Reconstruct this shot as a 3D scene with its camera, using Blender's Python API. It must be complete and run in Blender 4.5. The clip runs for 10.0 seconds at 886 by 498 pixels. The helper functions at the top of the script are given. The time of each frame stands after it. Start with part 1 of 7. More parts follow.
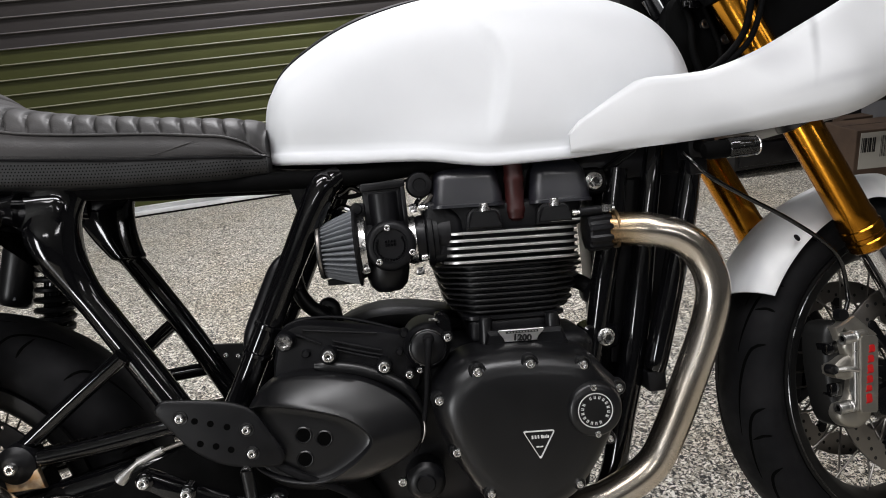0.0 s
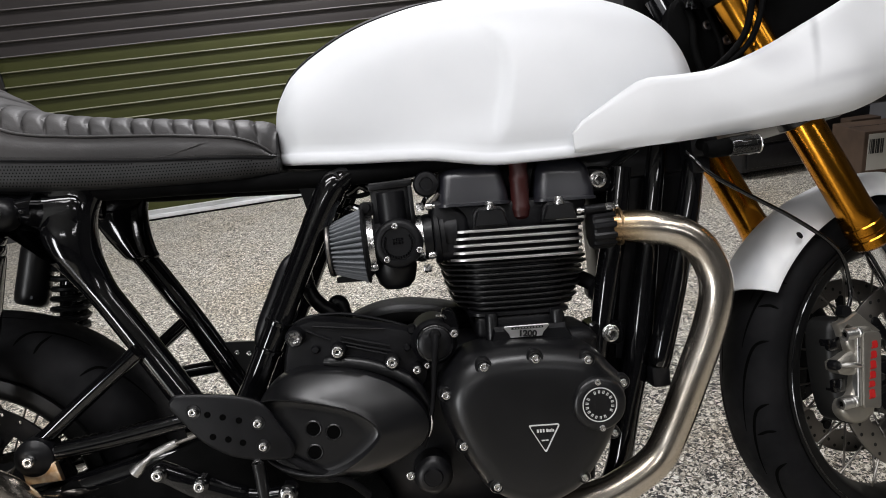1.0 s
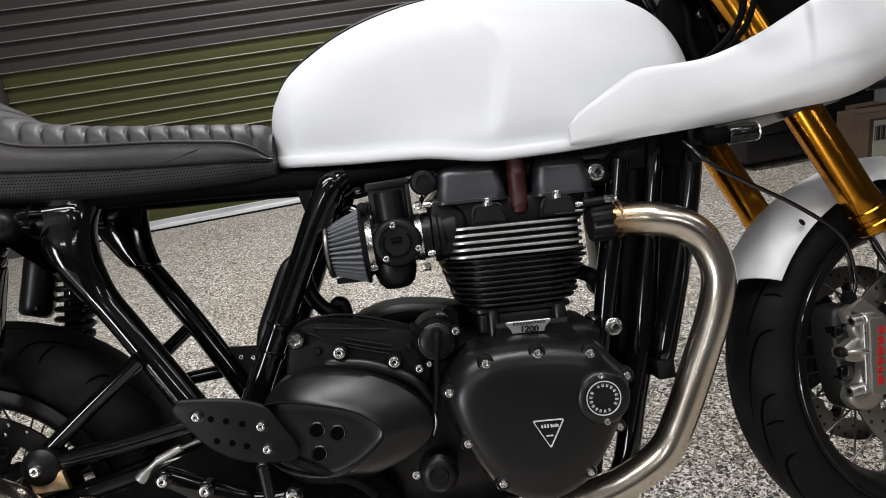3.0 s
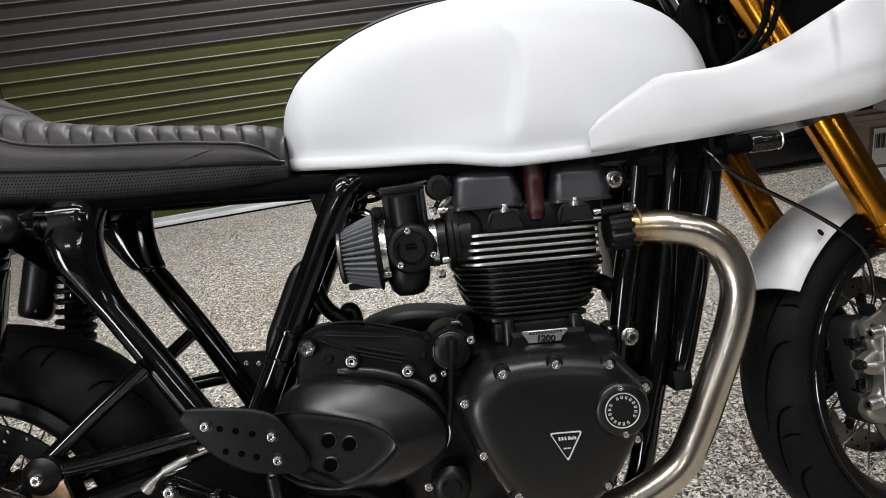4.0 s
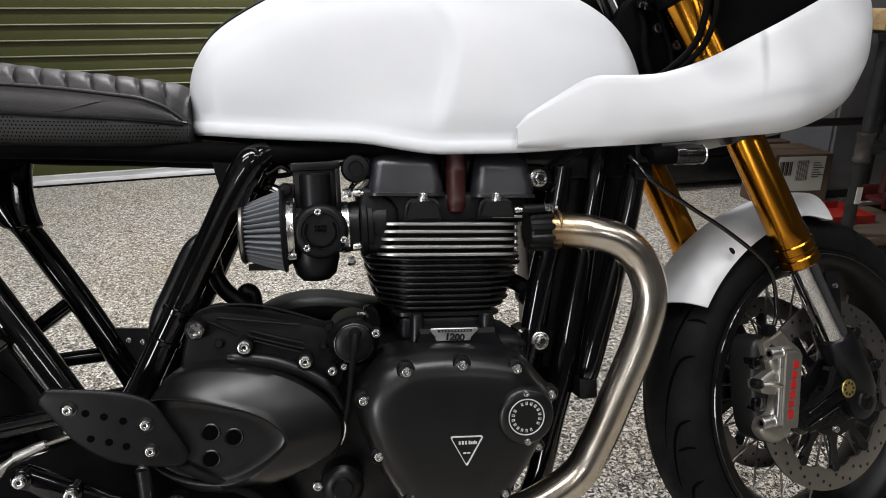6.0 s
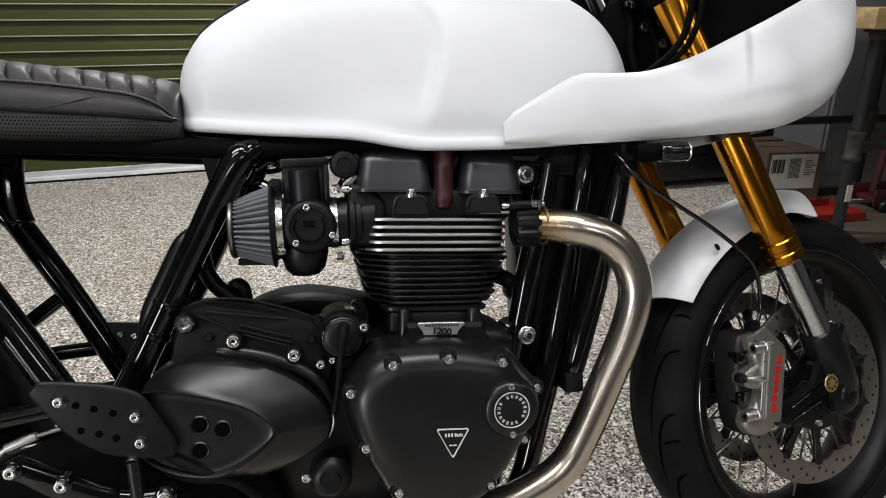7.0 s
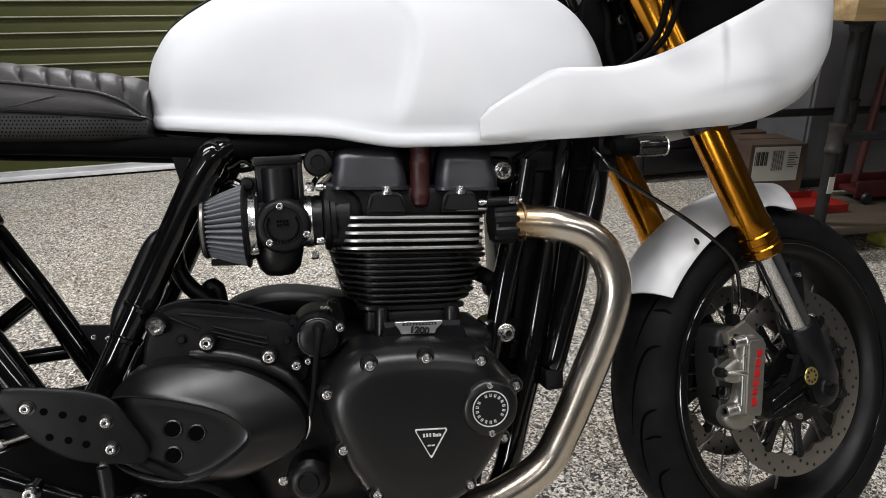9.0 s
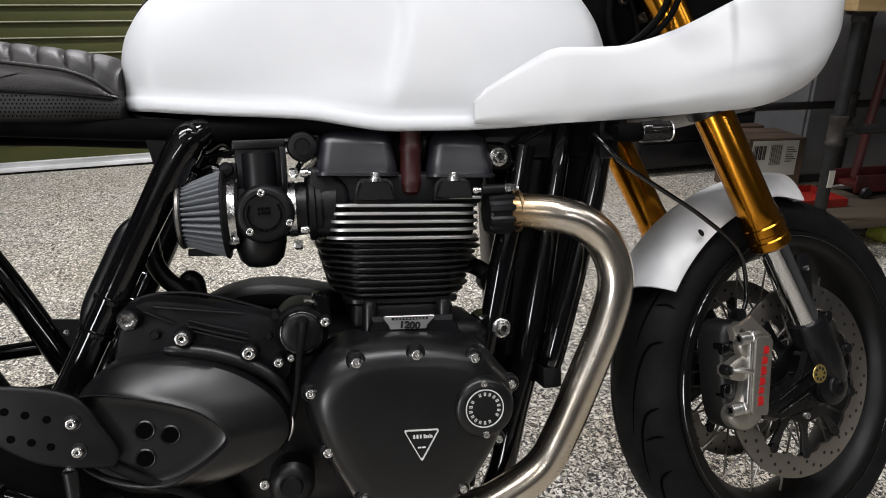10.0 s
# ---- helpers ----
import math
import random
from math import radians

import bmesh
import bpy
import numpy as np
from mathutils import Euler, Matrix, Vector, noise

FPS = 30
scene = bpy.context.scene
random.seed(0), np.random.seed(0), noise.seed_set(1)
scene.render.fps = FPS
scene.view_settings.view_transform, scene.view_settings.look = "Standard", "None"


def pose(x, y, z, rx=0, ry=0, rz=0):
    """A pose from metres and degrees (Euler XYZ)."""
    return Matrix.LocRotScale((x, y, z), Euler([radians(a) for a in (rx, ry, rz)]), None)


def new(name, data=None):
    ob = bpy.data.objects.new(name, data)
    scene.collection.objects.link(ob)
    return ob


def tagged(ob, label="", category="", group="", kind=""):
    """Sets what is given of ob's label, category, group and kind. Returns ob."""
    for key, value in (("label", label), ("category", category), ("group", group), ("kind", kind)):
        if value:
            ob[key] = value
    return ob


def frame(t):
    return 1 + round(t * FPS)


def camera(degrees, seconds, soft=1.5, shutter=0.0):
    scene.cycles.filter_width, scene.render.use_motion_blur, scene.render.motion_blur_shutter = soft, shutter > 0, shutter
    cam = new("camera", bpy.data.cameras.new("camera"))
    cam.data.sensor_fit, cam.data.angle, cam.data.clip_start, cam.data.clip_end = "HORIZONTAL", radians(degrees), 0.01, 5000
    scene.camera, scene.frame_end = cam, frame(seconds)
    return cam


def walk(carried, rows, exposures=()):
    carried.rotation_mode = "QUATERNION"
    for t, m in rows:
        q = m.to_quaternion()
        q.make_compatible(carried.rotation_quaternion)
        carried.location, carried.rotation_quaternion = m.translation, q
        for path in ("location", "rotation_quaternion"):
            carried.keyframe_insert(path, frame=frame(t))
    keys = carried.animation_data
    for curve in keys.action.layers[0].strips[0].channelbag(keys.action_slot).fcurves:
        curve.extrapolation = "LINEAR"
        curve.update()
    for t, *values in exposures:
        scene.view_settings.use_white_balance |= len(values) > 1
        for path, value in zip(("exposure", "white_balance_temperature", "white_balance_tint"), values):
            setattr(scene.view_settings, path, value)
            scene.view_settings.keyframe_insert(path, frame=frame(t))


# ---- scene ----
cam = camera(66.7, 10.0, soft=1.0)
# seconds, eye x y z, turn x y z
ROWS = [
    (0.0, -0.1526, -0.8570, 0.9300, 70.671, 5.561, -5.710),
    (0.5, -0.1656, -0.8533, 0.9344, 70.690, 5.579, -5.569),
    (1.0, -0.1522, -0.8777, 0.9272, 71.090, 5.932, -5.072),
    (1.5, -0.1437, -0.8807, 0.9054, 71.541, 7.125, -4.705),
    (2.0, -0.1360, -0.9012, 0.9233, 71.625, 7.969, -4.412),
    (3.5, -0.1494, -0.8623, 0.9176, 71.163, 7.651, -5.175),
    (4.0, -0.1706, -0.8530, 0.9242, 71.300, 6.954, -5.433),
    (4.5, -0.1540, -0.8469, 0.9147, 70.856, 4.361, -7.582),
    (5.0, -0.1676, -0.8270, 0.9139, 70.331, 1.553, -9.572),
    (5.5, -0.1600, -0.8172, 0.9122, 70.197, 0.572, -10.220),
    (6.0, -0.1608, -0.8051, 0.9062, 70.159, -0.015, -10.475),
    (7.5, -0.1458, -0.8233, 0.9084, 69.781, -0.168, -10.855),
    (8.0, -0.1428, -0.8160, 0.9042, 69.688, -0.038, -11.163),
    (8.5, -0.1332, -0.8134, 0.8999, 69.648, 0.104, -11.378),
    (9.0, -0.1326, -0.8105, 0.9073, 69.506, 0.073, -11.809),
    (9.5, -0.1323, -0.8006, 0.9106, 69.571, -0.208, -12.182),
    (10.0, -0.1206, -0.7673, 0.8826, 69.178, -0.229, -12.217),
]
walk(cam, [(t, pose(x, y, z, rx, ry, rz)) for t, x, y, z, rx, ry, rz in ROWS], exposures=((0.0, -0.08), (6.0, -0.08), (8.0, -0.06), (9.0, -0.05), (10.0, 0.0)))

# ---- world and lamps ----
world = bpy.data.worlds.new("world")
scene.world = world
world.use_nodes = True
world.node_tree.nodes["Background"].inputs[0].default_value = (0.75, 0.82, 1.0, 1)
world.node_tree.nodes["Background"].inputs[1].default_value = 0.02

CEIL = 2.9


def tube_lamp(x, y, width, power, length=1.2):
    """A ceiling panel lamp: the light of the shop comes from a few of these."""
    lamp = bpy.data.lights.new("batten_light", "AREA")
    lamp.shape, lamp.size, lamp.size_y = "RECTANGLE", length, width
    lamp.energy, lamp.color = power, (0.98, 0.97, 1.0)
    ob = new("batten_light", lamp)
    ob.matrix_world = pose(x, y, CEIL - 0.1)
    return ob


# x, y, width, watts
LAMPS = [(-1.2, -0.6, 0.42, 18), (0.1, -0.6, 0.42, 22), (-1.2, -1.45, 0.42, 9), (1.2, -1.45, 0.42, 6), (2.7, -0.9, 0.42, 3), (-0.2, 1.85, 0.42, 102), (-1.4, -4.6, 0.42, 18), (1.6, -4.6, 0.42, 18)]
for lx, ly, lt, lp in LAMPS:
    tube_lamp(lx, ly, lt, lp)

# assumed side door, unseen behind the camera on the seat's side, added for tube highlights
SIDE_X, SIDE_Y0, SIDE_Y1, SIDE_Z = -4.2, -5.1, -3.8, 2.2
side_light = bpy.data.lights.new("door_light", "AREA")
side_light.shape, side_light.size, side_light.size_y = "RECTANGLE", SIDE_Z - 0.02, SIDE_Y1 - SIDE_Y0 - 0.02
side_light.energy, side_light.color = 150, (0.97, 0.98, 1.0)
new("door_light", side_light).matrix_world = pose(SIDE_X - 0.02, (SIDE_Y0 + SIDE_Y1) / 2, SIDE_Z / 2 + 0.005, 0, -90, 0)


# ---- materials ----
def mat(name, colour, rough=0.5, metal=0.0, spec=0.5, coat=0.0):
    m = bpy.data.materials.new(name)
    m.use_nodes = True
    p = m.node_tree.nodes["Principled BSDF"]
    p.inputs["Base Color"].default_value = (*colour, 1)
    p.inputs["Roughness"].default_value = rough
    p.inputs["Metallic"].default_value = metal
    p.inputs["Specular IOR Level"].default_value = spec
    p.inputs["Coat Weight"].default_value = coat
    return m


def node(m, kind, **inputs):
    n = m.node_tree.nodes.new(kind)
    for k, v in inputs.items():
        n.inputs[k.replace("_", " ")].default_value = v
    return n


def wire(m, a, out, b, inp):
    m.node_tree.links.new(a.outputs[out], b.inputs[inp])


def bsdf(m):
    return m.node_tree.nodes["Principled BSDF"]


def coords(m, stretch=(1, 1, 1)):
    tc = node(m, "ShaderNodeTexCoord")
    mp = node(m, "ShaderNodeMapping")
    mp.inputs["Scale"].default_value = stretch
    wire(m, tc, "Object", mp, "Vector")
    return mp


def ramp(m, src, out, stops):
    r = node(m, "ShaderNodeValToRGB")
    while len(r.color_ramp.elements) < len(stops):
        r.color_ramp.elements.new(0.5)
    for e, (at, c) in zip(r.color_ramp.elements, stops):
        e.position, e.color = at, (*c, 1) if len(c) == 3 else c
    wire(m, src, out, r, "Fac")
    return r


def noisy(m, scale, lo, hi, detail=4, stretch=(1, 1, 1), spread=(0.35, 0.65)):
    """Base colour that wanders between two colours."""
    n = node(m, "ShaderNodeTexNoise", Scale=scale, Detail=detail)
    wire(m, coords(m, stretch), "Vector", n, "Vector")
    r = ramp(m, n, "Fac", ((spread[0], lo), (spread[1], hi)))
    wire(m, r, "Color", bsdf(m), "Base Color")
    return r


def rough_noise(m, scale, lo, hi, stretch=(1, 1, 1), detail=4):
    n = node(m, "ShaderNodeTexNoise", Scale=scale, Detail=detail)
    wire(m, coords(m, stretch), "Vector", n, "Vector")
    mr = node(m, "ShaderNodeMapRange")
    mr.inputs["From Min"].default_value, mr.inputs["From Max"].default_value = 0.3, 0.7
    mr.inputs["To Min"].default_value, mr.inputs["To Max"].default_value = lo, hi
    wire(m, n, "Fac", mr, "Value")
    wire(m, mr, "Result", bsdf(m), "Roughness")


def bump(m, scale, strength, distance=0.001, detail=3, stretch=(1, 1, 1), kind="noise"):
    if kind == "noise":
        n = node(m, "ShaderNodeTexNoise", Scale=scale, Detail=detail)
        out = "Fac"
    else:
        n = node(m, "ShaderNodeTexVoronoi", Scale=scale)
        out = "Distance"
    wire(m, coords(m, stretch), "Vector", n, "Vector")
    b = node(m, "ShaderNodeBump", Strength=strength, Distance=distance)
    wire(m, n, out, b, "Height")
    old = bsdf(m).inputs["Normal"]
    if old.links:
        m.node_tree.links.new(old.links[0].from_socket, b.inputs["Normal"])
    wire(m, b, "Normal", bsdf(m), "Normal")
    return b


WHITE = mat("white_primer", (0.8, 0.8, 0.8), 0.42)
noisy(WHITE, 6, (0.745, 0.762, 0.785), (0.795, 0.808, 0.83))
rough_noise(WHITE, 9, 0.36, 0.5)
bump(WHITE, 900, 0.015)
FAIR = mat("sanded_white", (0.78, 0.78, 0.78), 0.45)
noisy(FAIR, 5.5, (0.67, 0.68, 0.695), (0.79, 0.8, 0.815), 2, spread=(0.28, 0.5))
rough_noise(FAIR, 7, 0.38, 0.55)
# a grey smear rubbed down the flank, a fainter one, and bottom shading painted along it
_tc = node(FAIR, "ShaderNodeTexCoord")
_wob = node(FAIR, "ShaderNodeTexNoise", Scale=14.0, Detail=3.0)
wire(FAIR, _tc, "Object", _wob, "Vector")
_old = bsdf(FAIR).inputs["Base Color"].links[0].from_socket
for _at, _size, _turn, _dark in (((0.446, -0.18, 0.835), (0.009, 0.3, 0.085), 14, 0.7), ((0.385, -0.18, 0.815), (0.05, 0.3, 0.035), 10, 0.84), ((0.47, -0.18, 0.775), (0.1, 0.3, 0.012), -8, 0.88)):
    _mp = node(FAIR, "ShaderNodeMapping")
    _mp.vector_type = "TEXTURE"
    _mp.inputs["Location"].default_value = _at
    _mp.inputs["Rotation"].default_value = (0, radians(_turn), 0)
    _mp.inputs["Scale"].default_value = _size
    wire(FAIR, _tc, "Object", _mp, "Vector")
    _jit = node(FAIR, "ShaderNodeMix")
    _jit.data_type, _jit.blend_type = "RGBA", "ADD"
    _jit.inputs["Factor"].default_value = 0.8
    wire(FAIR, _mp, "Vector", _jit, "A")
    wire(FAIR, _wob, "Fac", _jit, "B")
    _ln = node(FAIR, "ShaderNodeVectorMath")
    _ln.operation = "DISTANCE"
    _ln.inputs[1].default_value = (0.4, 0.4, 0.4)
    wire(FAIR, _jit, "Result", _ln, 0)
    _rp = ramp(FAIR, _ln, "Value", ((0.0, (_dark, _dark, _dark * 1.01)), (1.0, (1, 1, 1))))
    _rp.color_ramp.interpolation = "EASE"
    _mu = node(FAIR, "ShaderNodeMix")
    _mu.data_type, _mu.blend_type = "RGBA", "MULTIPLY"
    _mu.inputs["Factor"].default_value = 1.0
    FAIR.node_tree.links.new(_old, _mu.inputs["A"])
    wire(FAIR, _rp, "Color", _mu, "B")
    _old = _mu.outputs["Result"]
FAIR.node_tree.links.new(_old, bsdf(FAIR).inputs["Base Color"])
FENDER = mat("grey_misted_white", (0.7, 0.7, 0.7), 0.42)
noisy(FENDER, 9, (0.62, 0.63, 0.645), (0.84, 0.84, 0.84), 2, (1.6, 1, 0.6), (0.32, 0.62))
BLACK = mat("satin_black_metal", (0.004, 0.004, 0.0045), 0.32, spec=0.55)
noisy(BLACK, 14, (0.004, 0.0041, 0.0048), (0.0065, 0.0065, 0.0074))
DULL = mat("dull_black_plastic", (0.003, 0.003, 0.003), 0.7, spec=0.04)
noisy(DULL, 30, (0.0018, 0.0018, 0.0018), (0.0035, 0.0035, 0.0036))
rough_noise(BLACK, 30, 0.29, 0.36)
bump(BLACK, 1400, 0.012)
CAST = mat("cast_black_metal", (0.004, 0.004, 0.004), 0.4, spec=0.28)
noisy(CAST, 25, (0.003, 0.003, 0.0037), (0.006, 0.006, 0.0073))
rough_noise(CAST, 40, 0.38, 0.5)
bump(CAST, 700, 0.05)
GLOSS = mat("gloss_black_paint", (0.0025, 0.0025, 0.003), 0.1, spec=0.75)
rough_noise(GLOSS, 18, 0.05, 0.11)
bump(GLOSS, 110, 0.08)
bump(GLOSS, 28, 0.05, 0.002)
RIM = mat("black_rim_enamel", (0.003, 0.003, 0.003), 0.45, spec=0.3)
rough_noise(RIM, 20, 0.4, 0.5)
CABGREY = mat("grey_cabinet_enamel", (0.09, 0.09, 0.093), 0.5)
noisy(CABGREY, 4, (0.1, 0.1, 0.104), (0.14, 0.14, 0.145))
PLASTIC = mat("black_plastic", (0.004, 0.004, 0.004), 0.36, spec=0.35)
noisy(PLASTIC, 40, (0.003, 0.003, 0.0037), (0.006, 0.006, 0.0073))
RUBBER = mat("tyre_rubber", (0.01, 0.01, 0.01), 0.7, spec=0.12)
noisy(RUBBER, 16, (0.005, 0.005, 0.0057), (0.0095, 0.0093, 0.0101))
rough_noise(RUBBER, 40, 0.6, 0.8)
bump(RUBBER, 450, 0.14)
LEATHER = mat("dark_leather", (0.05, 0.048, 0.047), 0.5)
noisy(LEATHER, 12, (0.025, 0.0235, 0.0232), (0.042, 0.039, 0.0384))
bsdf(LEATHER).inputs["Specular IOR Level"].default_value = 0.4
rough_noise(LEATHER, 20, 0.46, 0.6)
bump(LEATHER, 420, 0.16, kind="voronoi")
bump(LEATHER, 24, 0.1, 0.002)
THREAD = mat("dark_grey_thread", (0.035, 0.033, 0.033), 0.8)
PERF = mat("perforated_leather", (0.03, 0.029, 0.03), 0.5)
GOLD = mat("gold_anodised", (0.56, 0.27, 0.035), 0.22, 1.0)
noisy(GOLD, 6, (0.5, 0.205, 0.018), (0.57, 0.24, 0.024), stretch=(1, 1, 0.3))
bsdf(GOLD).inputs["Roughness"].default_value = 0.19
CHROME = mat("chrome", (0.78, 0.78, 0.79), 0.04, 1.0)
CHAIN = mat("oily_chain_steel", (0.035, 0.033, 0.031), 0.42, 1.0)
STEEL = mat("bright_steel", (0.8, 0.79, 0.78), 0.25, 1.0)
rough_noise(STEEL, 200, 0.18, 0.35)
ALU = mat("machined_alloy", (0.62, 0.61, 0.59), 0.34, 1.0)
rough_noise(ALU, 120, 0.26, 0.44, (0.1, 1, 1))
FINEDGE = mat("cut_alloy_edge", (0.78, 0.77, 0.76), 0.4, 1.0)
rough_noise(FINEDGE, 150, 0.33, 0.46, (0.1, 1, 1))
DISC = mat("brake_steel", (0.3, 0.28, 0.26), 0.36, 1.0)
rough_noise(DISC, 160, 0.28, 0.46)
CALIPER = mat("grey_anodised", (0.36, 0.34, 0.3), 0.42, 0.85)
rough_noise(CALIPER, 60, 0.34, 0.46)
RED = mat("red_paint", (0.5, 0.012, 0.012), 0.4)
ROCKER = mat("satin_dark_paint", (0.012, 0.012, 0.014), 0.36, spec=1.0)
noisy(ROCKER, 14, (0.01, 0.0102, 0.0145), (0.016, 0.0162, 0.0215))
rough_noise(ROCKER, 30, 0.28, 0.35)
PLEAT = mat("filter_gauze", (0.17, 0.18, 0.195), 0.65)
bump(PLEAT, 1800, 0.5)
HOLE = mat("dark_hole", (0.0012, 0.0012, 0.0012), 0.9, spec=0.05)
HOSE = mat("red_brown_rubber", (0.034, 0.005, 0.0045), 0.45)
INK = mat("white_print", (0.72, 0.72, 0.7), 0.5)
PAPER = mat("dull_paper", (0.4, 0.385, 0.34), 0.8)
DARKINK = mat("black_print", (0.01, 0.01, 0.01), 0.5)
GLASS = mat("smoked_lens", (0.03, 0.03, 0.03), 0.06)
bsdf(GLASS).inputs["Transmission Weight"].default_value = 0.8
BRASS = mat("brass_print", (0.5, 0.38, 0.12), 0.35, 0.8)
TABSTEEL = mat("straw_tinted_steel", (0.74, 0.62, 0.46), 0.3, 1.0)
noisy(TABSTEEL, 60, (0.5, 0.32, 0.16), (0.82, 0.76, 0.66))
BRONZE = mat("heat_tinted_bronze", (0.24, 0.16, 0.085), 0.35, 0.9)
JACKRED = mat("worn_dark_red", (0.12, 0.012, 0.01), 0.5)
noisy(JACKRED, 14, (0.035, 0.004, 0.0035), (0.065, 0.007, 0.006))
# bench wood darkened, the shade under the top put into its colour
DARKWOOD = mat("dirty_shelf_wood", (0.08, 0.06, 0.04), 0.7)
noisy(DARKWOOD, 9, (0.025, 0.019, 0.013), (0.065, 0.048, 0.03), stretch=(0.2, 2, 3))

PIPE = mat("brushed_stainless", (0.55, 0.5, 0.43), 0.28, 1.0)
tc = node(PIPE, "ShaderNodeTexCoord")
sx = node(PIPE, "ShaderNodeVectorMath")
sx.operation = "DISTANCE"
sx.inputs[1].default_value = (0.14, -0.11, 0.604)
wire(PIPE, tc, "Object", sx, 0)
mr = node(PIPE, "ShaderNodeMapRange")
mr.inputs["From Min"].default_value, mr.inputs["From Max"].default_value = 0.025, 0.12
wire(PIPE, sx, "Value", mr, "Value")
heat = ramp(PIPE, mr, "Result", ((0.0, (0.26, 0.15, 0.06)), (0.25, (0.58, 0.47, 0.33)), (0.55, (0.87, 0.81, 0.73)), (1.0, (0.85, 0.775, 0.68))))
tint = node(PIPE, "ShaderNodeTexNoise", Scale=9.0, Detail=3.0)
wire(PIPE, tc, "Object", tint, "Vector")
tr = ramp(PIPE, tint, "Fac", ((0.45, (1, 1, 1)), (0.7, (0.95, 0.86, 0.7))))
mix = node(PIPE, "ShaderNodeMix")
mix.data_type, mix.blend_type = "RGBA", "MULTIPLY"
mix.inputs["Factor"].default_value = 0.45
wire(PIPE, heat, "Color", mix, "A")
wire(PIPE, tr, "Color", mix, "B")
wire(PIPE, mix, "Result", bsdf(PIPE), "Base Color")
rough_noise(PIPE, 14, 0.2, 0.27)
bump(PIPE, 260, 0.06, 0.001, 2, (1, 1, 0.15))

noisy(PERF, 60, (0.0075, 0.0071, 0.0073), (0.013, 0.0125, 0.0127))
bump(PERF, 420, 0.14, kind="voronoi")

# flake floor: three sizes of chip in white, grey, tan and black under a satin coat
FLOOR = mat("flake_epoxy", (0.5, 0.5, 0.48), 0.32)
_c = coords(FLOOR)
_v = node(FLOOR, "ShaderNodeTexVoronoi", Scale=270.0)
_d = node(FLOOR, "ShaderNodeTexNoise", Scale=60.0, Detail=3.0)
_ad = node(FLOOR, "ShaderNodeMix")
_ad.data_type, _ad.blend_type = "RGBA", "LINEAR_LIGHT"
_ad.inputs["Factor"].default_value = 0.012
wire(FLOOR, _c, "Vector", _d, "Vector")
wire(FLOOR, _c, "Vector", _ad, "A")
wire(FLOOR, _d, "Color", _ad, "B")
wire(FLOOR, _ad, "Result", _v, "Vector")
_s = node(FLOOR, "ShaderNodeSeparateColor")
wire(FLOOR, _v, "Color", _s, "Color")
_chip = ramp(FLOOR, _s, "Red", ((0.0, (0.014, 0.014, 0.014)), (0.31, (0.16, 0.14, 0.11)), (0.48, (0.42, 0.385, 0.315)), (0.67, (0.66, 0.62, 0.54)), (0.86, (0.86, 0.83, 0.75))))
_chip.color_ramp.interpolation = "CONSTANT"
_v2 = node(FLOOR, "ShaderNodeTexVoronoi", Scale=185.0)
wire(FLOOR, _ad, "Result", _v2, "Vector")
_s2 = node(FLOOR, "ShaderNodeSeparateColor")
wire(FLOOR, _v2, "Color", _s2, "Color")
_big = ramp(FLOOR, _s2, "Green", ((0.0, (0.012, 0.012, 0.012)), (0.12, (0.88, 0.85, 0.78)), (0.22, (0.3, 0.28, 0.24))))
_big.color_ramp.interpolation = "CONSTANT"
_pick = ramp(FLOOR, _s2, "Green", ((0.0, (1, 1, 1)), (0.28, (0, 0, 0))))
_pick.color_ramp.interpolation = "CONSTANT"
_lay = node(FLOOR, "ShaderNodeMix")
_lay.data_type = "RGBA"
wire(FLOOR, _pick, "Color", _lay, "Factor")
wire(FLOOR, _chip, "Color", _lay, "A")
wire(FLOOR, _big, "Color", _lay, "B")
_dirt = node(FLOOR, "ShaderNodeTexNoise", Scale=2.2, Detail=6.0)
wire(FLOOR, _c, "Vector", _dirt, "Vector")
_dr = ramp(FLOOR, _dirt, "Fac", ((0.45, (1, 1, 1)), (0.62, (0.95, 0.92, 0.87)), (0.76, (0.78, 0.71, 0.6))))
_mx = node(FLOOR, "ShaderNodeMix")
_mx.data_type, _mx.blend_type = "RGBA", "MULTIPLY"
_mx.inputs["Factor"].default_value = 1.0
wire(FLOOR, _lay, "Result", _mx, "A")
wire(FLOOR, _dr, "Color", _mx, "B")
wire(FLOOR, _mx, "Result", bsdf(FLOOR), "Base Color")
rough_noise(FLOOR, 12, 0.28, 0.5)
bump(FLOOR, 120, 0.1, kind="voronoi")

GREEN = mat("olive_door_paint", (0.12, 0.13, 0.045), 0.6, spec=0.3)
noisy(GREEN, 5, (0.036, 0.0395, 0.0075), (0.053, 0.057, 0.012), stretch=(0.3, 1, 1))
GREY = mat("grey_door_paint", (0.13, 0.12, 0.115), 0.6, spec=0.3)
noisy(GREY, 5, (0.027, 0.0232, 0.0222), (0.039, 0.034, 0.0325), stretch=(0.3, 1, 1))
# slat colours made paler where the ribs catch light
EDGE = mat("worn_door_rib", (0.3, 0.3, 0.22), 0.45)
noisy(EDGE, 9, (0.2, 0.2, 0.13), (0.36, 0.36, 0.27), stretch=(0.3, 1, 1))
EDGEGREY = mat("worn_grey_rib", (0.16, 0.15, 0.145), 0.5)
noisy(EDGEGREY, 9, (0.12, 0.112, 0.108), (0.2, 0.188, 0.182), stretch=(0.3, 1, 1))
ZINC = mat("galvanised_strip", (0.56, 0.57, 0.59), 0.45, 0.25)
